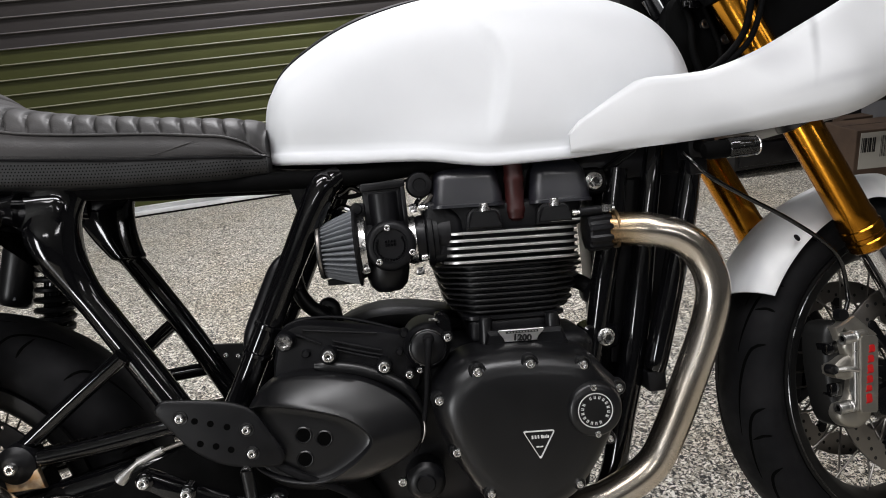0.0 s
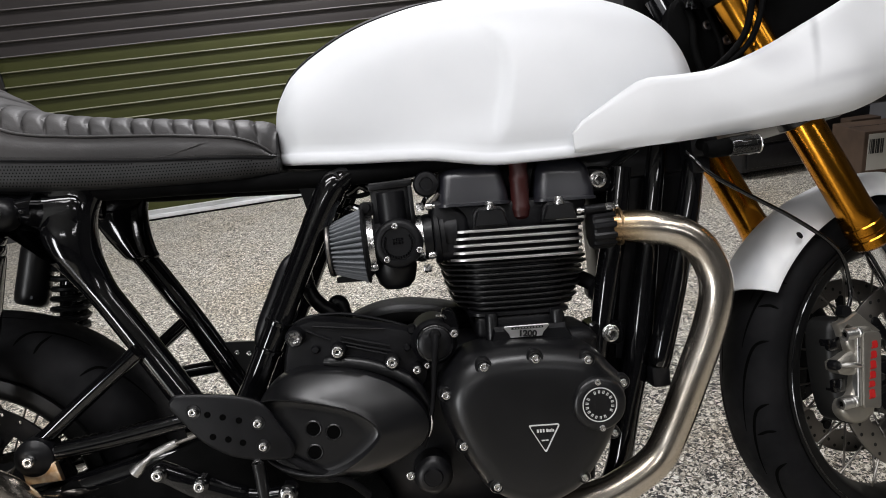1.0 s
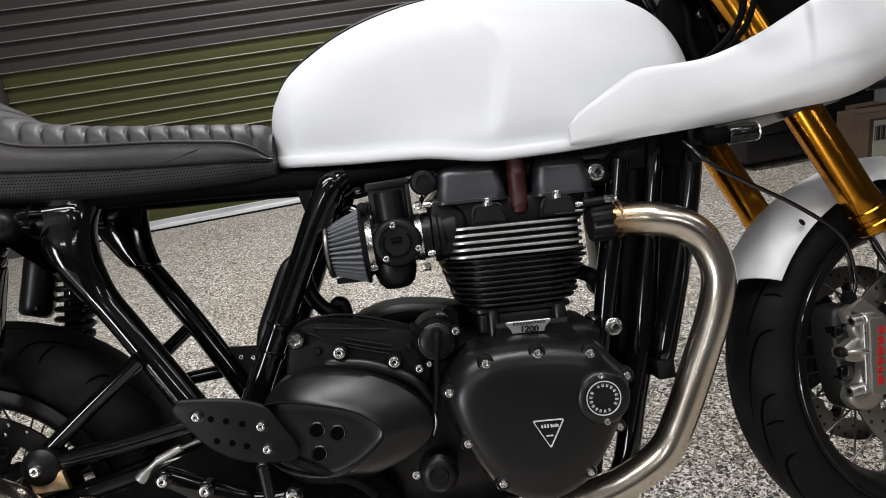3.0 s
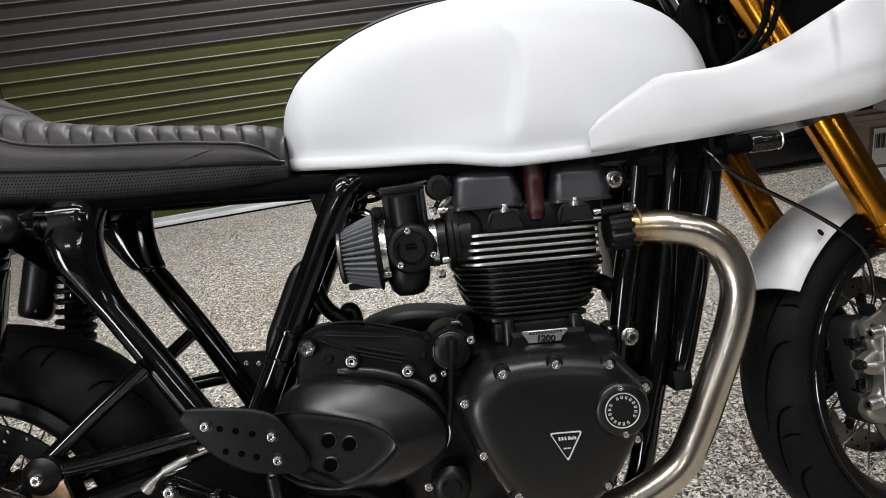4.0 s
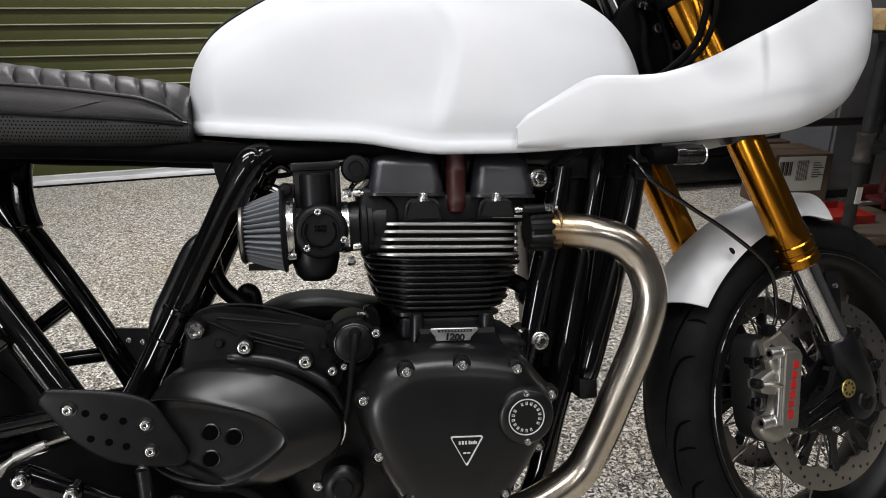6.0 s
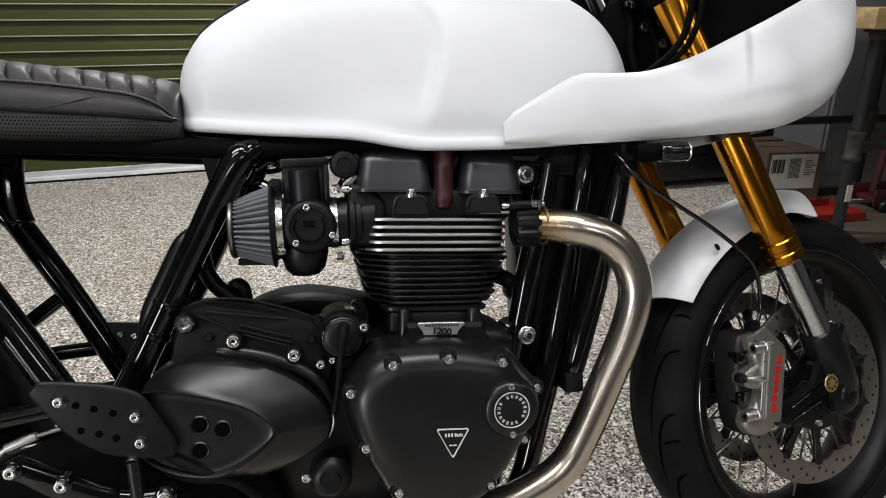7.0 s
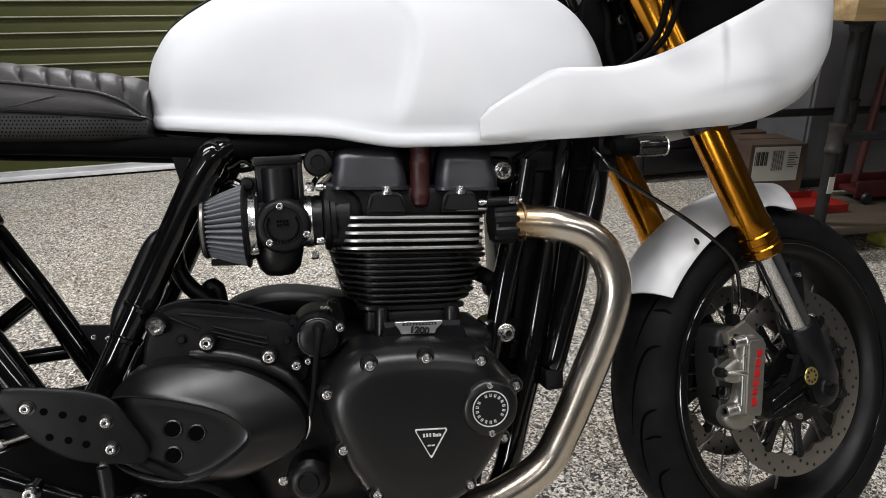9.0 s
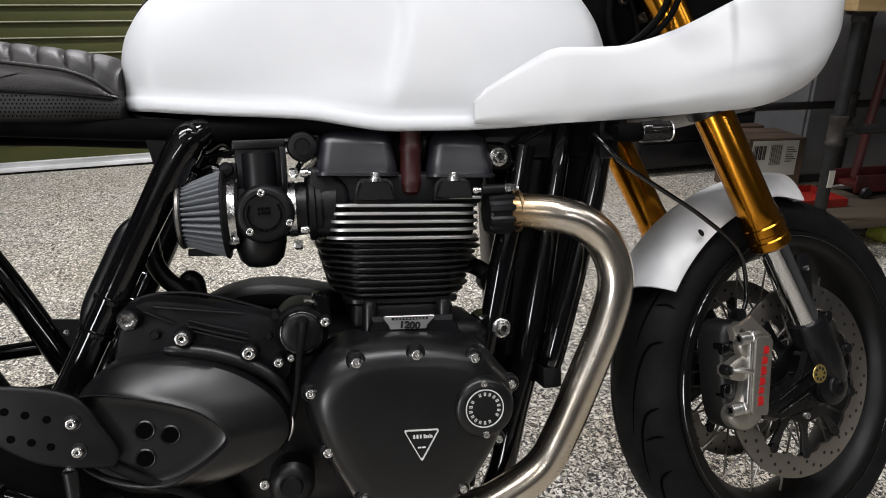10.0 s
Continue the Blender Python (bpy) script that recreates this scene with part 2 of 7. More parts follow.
noisy(ZINC, 7, (0.56, 0.565, 0.57), (0.86, 0.87, 0.88), stretch=(0.4, 1, 3))
rough_noise(ZINC, 20, 0.3, 0.5, (0.2, 1, 1))
PAINTW = mat("grey_wall_paint", (0.1, 0.1, 0.1), 0.7)
noisy(PAINTW, 3, (0.038, 0.038, 0.039), (0.058, 0.058, 0.06))
CEILW = mat("ceiling_paint", (0.25, 0.25, 0.24), 0.8)
noisy(CEILW, 2, (0.22, 0.22, 0.21), (0.28, 0.28, 0.27))
TEE = mat("rusty_iron_fitting", (0.05, 0.045, 0.042), 0.55, 0.3)
noisy(TEE, 25, (0.016, 0.015, 0.0145), (0.05, 0.042, 0.036))
IRON = mat("black_iron_pipe", (0.016, 0.0165, 0.0175), 0.5, 0.2)
noisy(IRON, 30, (0.005, 0.0052, 0.0055), (0.014, 0.014, 0.015))
WOOD = mat("rough_bench_wood", (0.3, 0.19, 0.09), 0.6)
noisy(WOOD, 9, (0.17, 0.11, 0.045), (0.4, 0.28, 0.13), stretch=(0.2, 2, 3))
# cardboard brown lowered to hold the shadow the parcels stand in
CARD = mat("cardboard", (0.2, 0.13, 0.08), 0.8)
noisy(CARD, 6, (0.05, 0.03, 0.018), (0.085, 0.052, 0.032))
REDTOOL = mat("red_enamel", (0.42, 0.03, 0.02), 0.35)
noisy(REDTOOL, 10, (0.17, 0.01, 0.007), (0.28, 0.02, 0.013))
YELLOW = mat("yellow_cloth", (0.42, 0.44, 0.06), 0.7)
noisy(YELLOW, 40, (0.3, 0.32, 0.04), (0.52, 0.53, 0.09))


# ---- mesh helpers ----
def part(name, bm, material, parent, label="", m=None, smooth=40):
    """One bmesh as one mesh object under a thing or a part."""
    bmesh.ops.recalc_face_normals(bm, faces=bm.faces)
    me = bpy.data.meshes.new(name)
    bm.to_mesh(me)
    bm.free()
    me.materials.append(material)
    if smooth:
        me.polygons.foreach_set("use_smooth", [True] * len(me.polygons))
        me.set_sharp_from_angle(angle=radians(smooth))
    ob = new(name, me)
    ob.parent = parent
    if m is not None:
        ob.matrix_local = m
    if label:
        ob["label"] = label
    return ob


def again(ob, m, parent=None):
    """The same mesh once more, at another pose under the same parent."""
    o = new(ob.name.split(".")[0], ob.data)
    o.parent = parent or ob.parent
    o.matrix_local = m
    if "label" in ob:
        o["label"] = ob["label"]
    return o


def smooth_path(pts, n=8, closed=False):
    """A Catmull-Rom line through the points, any number of values a point."""
    pts = [np.array(p, float) for p in pts]
    out, k = [], len(pts)
    for i in range(k if closed else k - 1):
        if closed:
            a, b, c, d = pts[i - 1], pts[i], pts[(i + 1) % k], pts[(i + 2) % k]
        else:
            b, c = pts[i], pts[i + 1]
            a = pts[i - 1] if i else 2 * b - c
            d = pts[i + 2] if i + 2 < k else 2 * c - b
        for j in range(n):
            t = j / n
            out.append(0.5 * (2 * b + (c - a) * t + (2 * a - 5 * b + 4 * c - d) * t * t + (3 * b - a - 3 * c + d) * t ** 3))
    if not closed:
        out.append(pts[-1])
    return out


def rings_mesh(rings, caps=True, closed=True):
    """A skin over rings of equal length."""
    bm = bmesh.new()
    vs = [[bm.verts.new(p) for p in r] for r in rings]
    k = len(rings[0])
    for a, b in zip(vs, vs[1:]):
        for i in range(k if closed else k - 1):
            bm.faces.new((a[i], a[(i + 1) % k], b[(i + 1) % k], b[i]))
    if caps and closed:
        bm.faces.new(vs[0])
        bm.faces.new(vs[-1])
    return bm


def tube(pts, r, segs=12, n=6, caps=True):
    """A round bar along a smooth line. r: one radius, or one for each point."""
    rr = r if isinstance(r, (list, tuple)) else [r] * len(pts)
    line = smooth_path([(*p, q) for p, q in zip(pts, rr)], n)
    rings, up = [], None
    for i, p in enumerate(line):
        a, b = line[max(i - 1, 0)], line[min(i + 1, len(line) - 1)]
        d = Vector(b[:3] - a[:3]).normalized()
        if up is None:
            up = d.orthogonal().normalized()
        up = (up - d * up.dot(d)).normalized()
        side = d.cross(up)
        rings.append([Vector(p[:3]) + (up * math.cos(2 * math.pi * j / segs) + side * math.sin(2 * math.pi * j / segs)) * p[3] for j in range(segs)])
    return rings_mesh(rings, caps)


def lathe(profile, segs=32, closed=False, m=None, arc=None):
    """Turn (radius, height) points round the z axis; m places it. A closed profile makes a ring."""
    bm = bmesh.new()
    rows = []
    for j in range(segs):
        a = 2 * math.pi * j / segs
        rows.append([bm.verts.new((q * math.cos(a), q * math.sin(a), h)) for q, h in profile])
    k = len(profile)
    for j in range(segs):
        a, b = rows[j], rows[(j + 1) % segs]
        for i in range(k if closed else k - 1):
            bm.faces.new((a[i], a[(i + 1) % k], b[(i + 1) % k], b[i]))
    if not closed:
        if profile[0][0] > 1e-6:
            bm.faces.new([r[0] for r in rows])
        if profile[-1][0] > 1e-6:
            bm.faces.new([r[-1] for r in rows])
    bmesh.ops.remove_doubles(bm, verts=bm.verts, dist=1e-6)
    if m is not None:
        bm.transform(m)
    return bm


def facing(x, y, z, turn=0):
    """Local z points to the bike's right side (its -y)."""
    return pose(x, y, z, 90, 0, turn)


def plate(outline, rings, smooth_n=0):
    """A plate over an (x, z) outline; rings: (y, inset in metres) from one face to the other."""
    pts = smooth_path(outline, smooth_n, True) if smooth_n else [np.array(p, float) for p in outline]
    k = len(pts)
    area = sum(pts[i][0] * pts[(i + 1) % k][1] - pts[(i + 1) % k][0] * pts[i][1] for i in range(k))
    sgn = 1 if area > 0 else -1
    norm = []
    for i in range(k):
        d = pts[(i + 1) % k] - pts[i - 1]
        d = d / (np.hypot(*d) + 1e-9)
        norm.append(np.array((-d[1], d[0])) * sgn)
    return rings_mesh([[(*(pts[i] + norm[i] * ins)[:1], y, (pts[i] + norm[i] * ins)[1]) for i in range(k)] for y, ins in rings])


def dome(outline, y0, y1, steps=((0, 0), (0.5, 0.05), (0.8, 0.2), (0.95, 0.45), (1.0, 0.75)), smooth_n=4):
    """A rounded cover: the outline shrinks towards its middle while it comes out from y0 to y1."""
    pts = smooth_path(outline, smooth_n, True)
    c = sum(pts) / len(pts)
    return rings_mesh([[(c[0] + (p[0] - c[0]) * (1 - s), y0 + (y1 - y0) * h, c[1] + (p[1] - c[1]) * (1 - s)) for p in pts] for h, s in steps])


def box(x0, x1, y0, y1, z0, z1, bevel=0.0, segs=2):
    bm = bmesh.new()
    bmesh.ops.create_cube(bm, size=1, matrix=Matrix.Translation(((x0 + x1) / 2, (y0 + y1) / 2, (z0 + z1) / 2)) @ Matrix.Diagonal((abs(x1 - x0), abs(y1 - y0), abs(z1 - z0), 1)))
    if bevel:
        bmesh.ops.bevel(bm, geom=bm.edges[:], offset=bevel, segments=segs, affect="EDGES", profile=0.5)
    return bm


def join(*bms):
    out = bmesh.new()
    for b in bms:
        me = bpy.data.meshes.new("tmp")
        b.to_mesh(me)
        out.from_mesh(me)
        bpy.data.meshes.remove(me)
        b.free()
    return out


def curve(x, pts):
    """A smooth height over x through (x, value) points."""
    xs, ys = [p[0] for p in pts], [p[1] for p in pts]
    i = max(0, min(len(xs) - 2, int(np.searchsorted(xs, x)) - 1))
    h = xs[i + 1] - xs[i]
    t = min(1, max(0, (x - xs[i]) / h))
    d = [(ys[min(j + 1, len(ys) - 1)] - ys[max(j - 1, 0)]) / (xs[min(j + 1, len(xs) - 1)] - xs[max(j - 1, 0)]) for j in (i, i + 1)]
    return ys[i] * (2 * t ** 3 - 3 * t * t + 1) + ys[i + 1] * (3 * t * t - 2 * t ** 3) + h * (d[0] * (t ** 3 - 2 * t * t + t) + d[1] * (t ** 3 - t * t))


def step(a, b, x):
    t = min(1, max(0, (x - a) / (b - a)))
    return t * t * (3 - 2 * t)

# ---- the shop: floor, walls, ceiling, roller door ----
def slab(name, bm, material, label, category):
    return tagged(part(name, bm, material, None, smooth=0), label, category, kind="structure")


slab("floor", box(-4.3, 4.2, -8.5, 4.4, -0.06, 0.0), FLOOR, "speckled flake epoxy shop floor with faint tan stains", "floor")
slab("ceiling", box(-4.3, 4.3, -8.6, 4.5, CEIL, CEIL + 0.1), CEILW, "plain off-white painted shop ceiling", "ceiling")
slab("wall_south", box(SIDE_X, 4.2, -8.6, -8.5, 0.0, CEIL), PAINTW, "plain painted wall far behind the camera", "wall")
slab("wall_west", join(box(SIDE_X - 0.1, SIDE_X, -8.5, SIDE_Y0 - 0.002, 0.0, CEIL), box(SIDE_X - 0.1, SIDE_X, SIDE_Y1 + 0.002, 4.4, 0.0, CEIL), box(SIDE_X - 0.1, SIDE_X, SIDE_Y0 - 0.002, SIDE_Y1 + 0.002, SIDE_Z + 0.002, CEIL)), PAINTW, "plain painted side wall with the assumed open doorway", "wall")
slab("wall_east", box(4.2, 4.3, -8.5, 4.4, 0.0, CEIL), PAINTW, "grey painted side wall by the bench", "wall")
# frame of the assumed doorway round the added lamp
side_door = tagged(new("door_2"), "assumed open side doorway, grey-framed and unseen, added to let in light", "door", kind="structure")
for y0, y1, z0, z1 in ((SIDE_Y0, SIDE_Y0 + 0.05, 0.0, SIDE_Z), (SIDE_Y1 - 0.05, SIDE_Y1, 0.0, SIDE_Z), (SIDE_Y0 + 0.05, SIDE_Y1 - 0.05, SIDE_Z - 0.05, SIDE_Z)):
    part("door_frame", box(SIDE_X - 0.015, SIDE_X + 0.02, y0, y1, z0, z1), GREY, side_door, smooth=0)

# the door wall runs at a slight angle to the bike
DOOR = pose(-1.65, 3.0, 0, 0, 0, 8.81)
WALL_L, DOOR_L, DOOR_R, WALL_R, DOOR_TOP = -2.6, -0.5, 2.6, 6.0, 2.4
wn = slab("wall_north", join(box(WALL_L, DOOR_L - 0.004, -0.02, 0.12, 0.0, CEIL), box(DOOR_R + 0.004, WALL_R, -0.02, 0.12, 0.0, CEIL), box(DOOR_L - 0.004, DOOR_R + 0.004, -0.02, 0.12, DOOR_TOP, CEIL)),
          PAINTW, "dark grey painted wall round the roller door", "wall")
wn.matrix_local = DOOR
door = tagged(new("door_1"), "closed ribbed roller door, olive green below and grey above", "roller door", kind="structure")
door.matrix_local = DOOR
PITCH = 0.0757


def slat_mesh(lo, hi):
    """One ribbed strip: a flat face with a rolled rib along its upper edge."""
    prof = [(0.004, lo), (0.005, hi * 0.3), (0.007, hi * 0.6), (0.011, hi - 0.015), (0.009, hi - 0.01), (-0.007, hi - 0.0075), (-0.0095, hi - 0.002), (0.0, hi), (0.03, hi), (0.03, lo)]
    return rings_mesh([[(x, y, z) for y, z in prof] for x in (DOOR_L + 0.002, DOOR_R - 0.002)])


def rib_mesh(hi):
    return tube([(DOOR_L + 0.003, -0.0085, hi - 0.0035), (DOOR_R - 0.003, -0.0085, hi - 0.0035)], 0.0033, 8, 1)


base_slat = part("slat", slat_mesh(0.0, PITCH), GREEN, door, "olive green ribbed slat", pose(0, 0, 0.142), smooth=30)
grey_slat = part("slat", slat_mesh(0.0, PITCH), GREY, door, "grey ribbed slat", pose(0, 0, 0.142 + 11 * PITCH), smooth=30)
# thin pale tubes paint the lit line along each rolled rib
rib = part("rib", rib_mesh(PITCH), EDGE, door, "olive rib edge, paler for caught light", pose(0, 0, 0.142), smooth=60)
grey_rib = part("rib", rib_mesh(PITCH), EDGEGREY, door, "grey rib edge, paler for caught light", pose(0, 0, 0.142 + 30 * PITCH), smooth=60)
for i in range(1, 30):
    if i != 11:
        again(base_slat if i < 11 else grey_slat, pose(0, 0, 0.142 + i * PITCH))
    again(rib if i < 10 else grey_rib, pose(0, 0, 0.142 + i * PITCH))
part("bottom_slat", box(DOOR_L + 0.002, DOOR_R - 0.002, 0.008, 0.03, 0.06, 0.1418), GREEN, door, "olive green bottom slat", smooth=0)
part("bottom_bar", join(box(DOOR_L + 0.002, DOOR_R - 0.002, -0.022, 0.03, 0.012, 0.033, 0.004), box(DOOR_L + 0.002, DOOR_R - 0.002, -0.002, 0.03, 0.033, 0.0555, 0.002), box(DOOR_L + 0.002, DOOR_R - 0.002, -0.014, 0.03, 0.0555, 0.0595, 0.0015)), ZINC, door, "galvanised bottom bar", smooth=30)
part("rubber_seal", box(DOOR_L + 0.002, DOOR_R - 0.002, -0.014, 0.026, 0.0005, 0.012), RUBBER, door, "black rubber seal", smooth=0)
part("guide_rail", box(DOOR_L - 0.06, DOOR_L + 0.0, -0.055, -0.0205, 0.0, DOOR_TOP), GREY, door, "grey steel guide rail", smooth=0)
part("guide_rail", box(DOOR_R, DOOR_R + 0.06, -0.055, -0.0205, 0.0, DOOR_TOP), GREY, door, smooth=0)

# ---- the motorcycle ----
# Its own axes: x forward, y to its left, z up; it leans on its side stand, away from the camera.
bike = tagged(new("motorcycle"), "white and black cafe racer motorcycle leaning on its side stand", "motorcycle")
bike.matrix_local = pose(0, 0, 0.0, -15.0, 0, 0)
WX, WZ, RAKE, STEERING = 0.6257, 0.296, 23.0, 12.5
_axis = Vector((-math.sin(radians(RAKE)), 0, math.cos(radians(RAKE))))
_foot = Vector((WX + 0.092, 0, WZ - 0.3))
STEER = Matrix.Translation(_foot) @ Matrix.Rotation(radians(STEERING), 4, _axis) @ Matrix.Translation(-_foot)

# -- bolts, shared by the whole machine --
BOLT = {}


def socket_bolt(r):
    """A domed cap screw with a hexagonal socket."""
    bm = lathe([(0.0, -r * 0.4), (r * 0.28, -r * 0.35), (r * 0.32, r * 0.55), (r * 0.38, r * 0.6), (r * 0.8, r * 0.62), (r * 0.94, r * 0.55), (r, r * 0.4), (r, -r * 0.6)], 18)
    return bm


def bolt(x, y, z, r, parent, material=None, tilt=None):
    key = (r, (material or STEEL).name)
    m = tilt if tilt is not None else facing(x, y, z)
    if key not in BOLT:
        BOLT[key] = part("bolt", socket_bolt(r), material or STEEL, parent, m=m)
        return BOLT[key]
    return again(BOLT[key], m, parent)


# -- fuel tank --
TOP = [(-0.328, 0.79), (-0.322, 0.84), (-0.31, 0.867), (-0.29, 0.893), (-0.255, 0.919), (-0.2, 0.948), (-0.13, 0.969), (-0.05, 0.979), (0.04, 0.98), (0.12, 0.971), (0.2, 0.949), (0.25, 0.924), (0.285, 0.891), (0.306, 0.855), (0.318, 0.805)]
LOW = [(-0.328, 0.755), (-0.31, 0.751), (-0.222, 0.741), (-0.145, 0.735), (-0.098, 0.73), (-0.05, 0.72), (-0.015, 0.714), (0.035, 0.712), (0.1, 0.711), (0.174, 0.713), (0.25, 0.718), (0.32, 0.724)]
WIDE = [(-0.328, 0.1), (-0.27, 0.114), (-0.18, 0.124), (-0.08, 0.13), (0.0, 0.135), (0.08, 0.138), (0.18, 0.134), (0.26, 0.12), (0.32, 0.095)]
CREST = [(0.7, -0.02), (0.77, 0.0), (0.84, 0.02), (0.88, 0.017), (0.92, -0.005), (0.99, -0.06)]


def tank_ring(x):
    e = min(1, max(0.0, (x + 0.3285) / 0.05))
    f = min(1, max(0.0, (0.3205 - x) / 0.06))
    rnd = (1 - (1 - e) ** 2.4) ** (1 / 2.4) * (1 - (1 - f) ** 2.2) ** (1 / 2.2)
    w = curve(x, WIDE) * (0.35 + 0.65 * rnd)
    zt, zb = curve(x, TOP), curve(x, LOW)
    half = [(w - 0.03, zb + 0.03), (w - 0.012, zb), (w - 0.0035, zb + 0.001), (w - 0.0015, zb + 0.004), (w - 0.001, zb + 0.0125), (w - 0.0045, zb + 0.0155), (w - 0.0068, zb + 0.0195), (w - 0.0045, zb + 0.03), (w - 0.0015, zb + 0.043)]
    z0 = zb + 0.055
    n = 26
    for i in range(n + 1):
        a = math.pi / 2 * i / n
        half.append((w * abs(math.cos(a)) ** 0.72, z0 + (zt - z0) * abs(math.sin(a)) ** 0.82))
    out = []
    for y, z in half:
        knee = 0.013 * step(0.009, -0.012, x - curve(z, CREST)) * step(-0.31, -0.1, x) * step(0.735, 0.79, z) * step(0.965, 0.83, z)
        out.append((y - knee * step(0.03, 0.09, y), z))
    ring = [(x, -y, z) for y, z in out] + [(x, y, z) for y, z in reversed(out[:-1])]
    return ring


stations = [-0.3284 + 0.649 * (0.5 - 0.5 * math.cos(math.pi * i / 180)) for i in range(181)]
tank = part("fuel_tank", rings_mesh([tank_ring(x) for x in stations]), WHITE, bike, "smooth white primer fuel tank with knee recess", smooth=70)
part("filler_cap", lathe([(0.0, 0.014), (0.02, 0.014), (0.027, 0.009), (0.03, 0.0), (0.034, -0.004), (0.034, -0.02)], 32, m=pose(0.115, 0, 0.976)), GLOSS, tank, "black filler cap")



def ridge_z(x, y):
    """Height of the tank's crown beside its ridge."""
    w, zt, z0 = curve(x, WIDE), curve(x, TOP), curve(x, LOW) + 0.055
    c = min(1.0, abs(y) / w) ** (1 / 0.72)
    return z0 + (zt - z0) * max(0.0, 1 - c * c) ** 0.41


strap_rings = []
for i in range(70):
    x = -0.319 + 0.59 * (i / 69) ** 1.5
    slope = (curve(x + 0.001, TOP) - curve(x - 0.0005, TOP)) / 0.0015
    nx, nz = -slope / math.hypot(1, slope), 1 / math.hypot(1, slope)
    wide = min(0.062 - 0.034 * step(-0.14, 0.0, x), 0.03 + 0.9 * (x + 0.3275))
    strap_rings.append([(x + nx * off, y * wide, ridge_z(x, y * wide) + nz * off) for y, off in ((-1, -0.004), (-1, 0.0018), (-0.8, 0.003), (-0.4, 0.003), (0, 0.003), (0.4, 0.003), (0.8, 0.003), (1, 0.0018), (1, -0.004))])
part("tank_strap", rings_mesh(strap_rings), PLASTIC, tank, "black band along the tank ridge")

# -- seat --
S_LOW = [(-0.86, 0.788), (-0.724, 0.763), (-0.566, 0.746), (-0.44, 0.739), (-0.32, 0.736)]
S_BAND = [(-0.86, 0.83), (-0.714, 0.804), (-0.518, 0.781), (-0.4, 0.771), (-0.32, 0.763)]
S_SEAM = [(-0.86, 0.925), (-0.76, 0.885), (-0.713, 0.858), (-0.669, 0.836), (-0.598, 0.823), (-0.477, 0.811), (-0.4, 0.8), (-0.373, 0.795), (-0.345, 0.783), (-0.328, 0.768)]
S_TOP = [(-0.86, 0.985), (-0.8, 0.955), (-0.748, 0.924), (-0.703, 0.892), (-0.628, 0.868), (-0.499, 0.847), (-0.4, 0.834), (-0.335, 0.823), (-0.326, 0.81)]


def seat_wide(x):
    return 0.122 + 0.01 * step(-0.5, -0.7, x) - 0.012 * step(-0.38, -0.32, x)


seat = part("seat", rings_mesh([[(x, s * y, z) for s, y, z in ((-1, seat_wide(x) - 0.01, curve(x, S_LOW)), (-1, seat_wide(x), curve(x, S_LOW) + 0.006), (-1, seat_wide(x) + 0.004, (curve(x, S_LOW) + curve(x, S_BAND)) / 2), (-1, seat_wide(x) + 0.001, curve(x, S_BAND)),
                                                               (1, seat_wide(x) + 0.001, curve(x, S_BAND)), (1, seat_wide(x) + 0.004, (curve(x, S_LOW) + curve(x, S_BAND)) / 2), (1, seat_wide(x), curve(x, S_LOW) + 0.006), (1, seat_wide(x) - 0.01, curve(x, S_LOW)))]
                                for x in np.linspace(-0.85, -0.322, 40)]), PERF, bike, "low dark leather seat with a perforated lower band", smooth=60)


def seat_mid(x):
    w, a, b = seat_wide(x), curve(x, S_BAND), curve(x, S_SEAM)
    b = max(b, a + 0.002)
    side = [(w + 0.003, a + 0.001), (w + 0.005, a + (b - a) * 0.25), (w + 0.003, a + (b - a) * 0.6), (w - 0.004, b - 0.002), (w - 0.012, b)]
    return [(x, -y, z) for y, z in side] + [(x, y, z) for y, z in reversed(side)]


part("side_panel", rings_mesh([seat_mid(x) for x in np.linspace(-0.85, -0.3225, 60)]), LEATHER, seat, "smooth dark leather side panel", smooth=60)


def seat_crown(x):
    w, b, t = seat_wide(x) - 0.006, curve(x, S_SEAM), curve(x, S_TOP)
    t = max(t, b + 0.003)
    out = []
    for i in range(13):
        a = math.pi / 2 * i / 12
        y, z = w * abs(math.cos(a)) ** 0.6, b + (t - b) * abs(math.sin(a)) ** 0.9
        lean = x - 0.016 * (1 - math.sin(a))
        ph = ((lean + 0.9) / 0.0285) % 1
        gap = min(ph, 1 - ph) * 0.0285
        puff = (0.0055 * math.exp(-(gap / 0.0019) ** 2) + 0.0016 * (1 - math.sin(math.pi * ph))) * step(0.0, 0.25, a) * step(-0.328, -0.36, x)
        out.append((y - puff * math.cos(a) * 1.2, z - puff * (0.35 + 0.65 * math.sin(a))))
    return [(x, -y, z) for y, z in out] + [(x, y, z) for y, z in reversed(out[:-1])]


part("pleated_top", rings_mesh([seat_crown(x) for x in np.linspace(-0.85, -0.323, 300)]), LEATHER, seat, "pleated dark leather seat top", smooth=80)
for side in (-1, 1):
    part("piping", tube([(x, side * (seat_wide(x) - 0.004), curve(x, S_SEAM) + 0.0005) for x in np.linspace(-0.85, -0.327, 30)], 0.0019, 8, 2), LEATHER, seat, "leather piping")


part("fold", tube([(-0.49, -0.1262, 0.7795), (-0.46, -0.1268, 0.783), (-0.438, -0.1268, 0.788), (-0.41, -0.125, 0.7945)], [0.0004, 0.0008, 0.0008, 0.0003], 8, 5), LEATHER, seat, "soft fold in the leather")
stitch = bmesh.new()
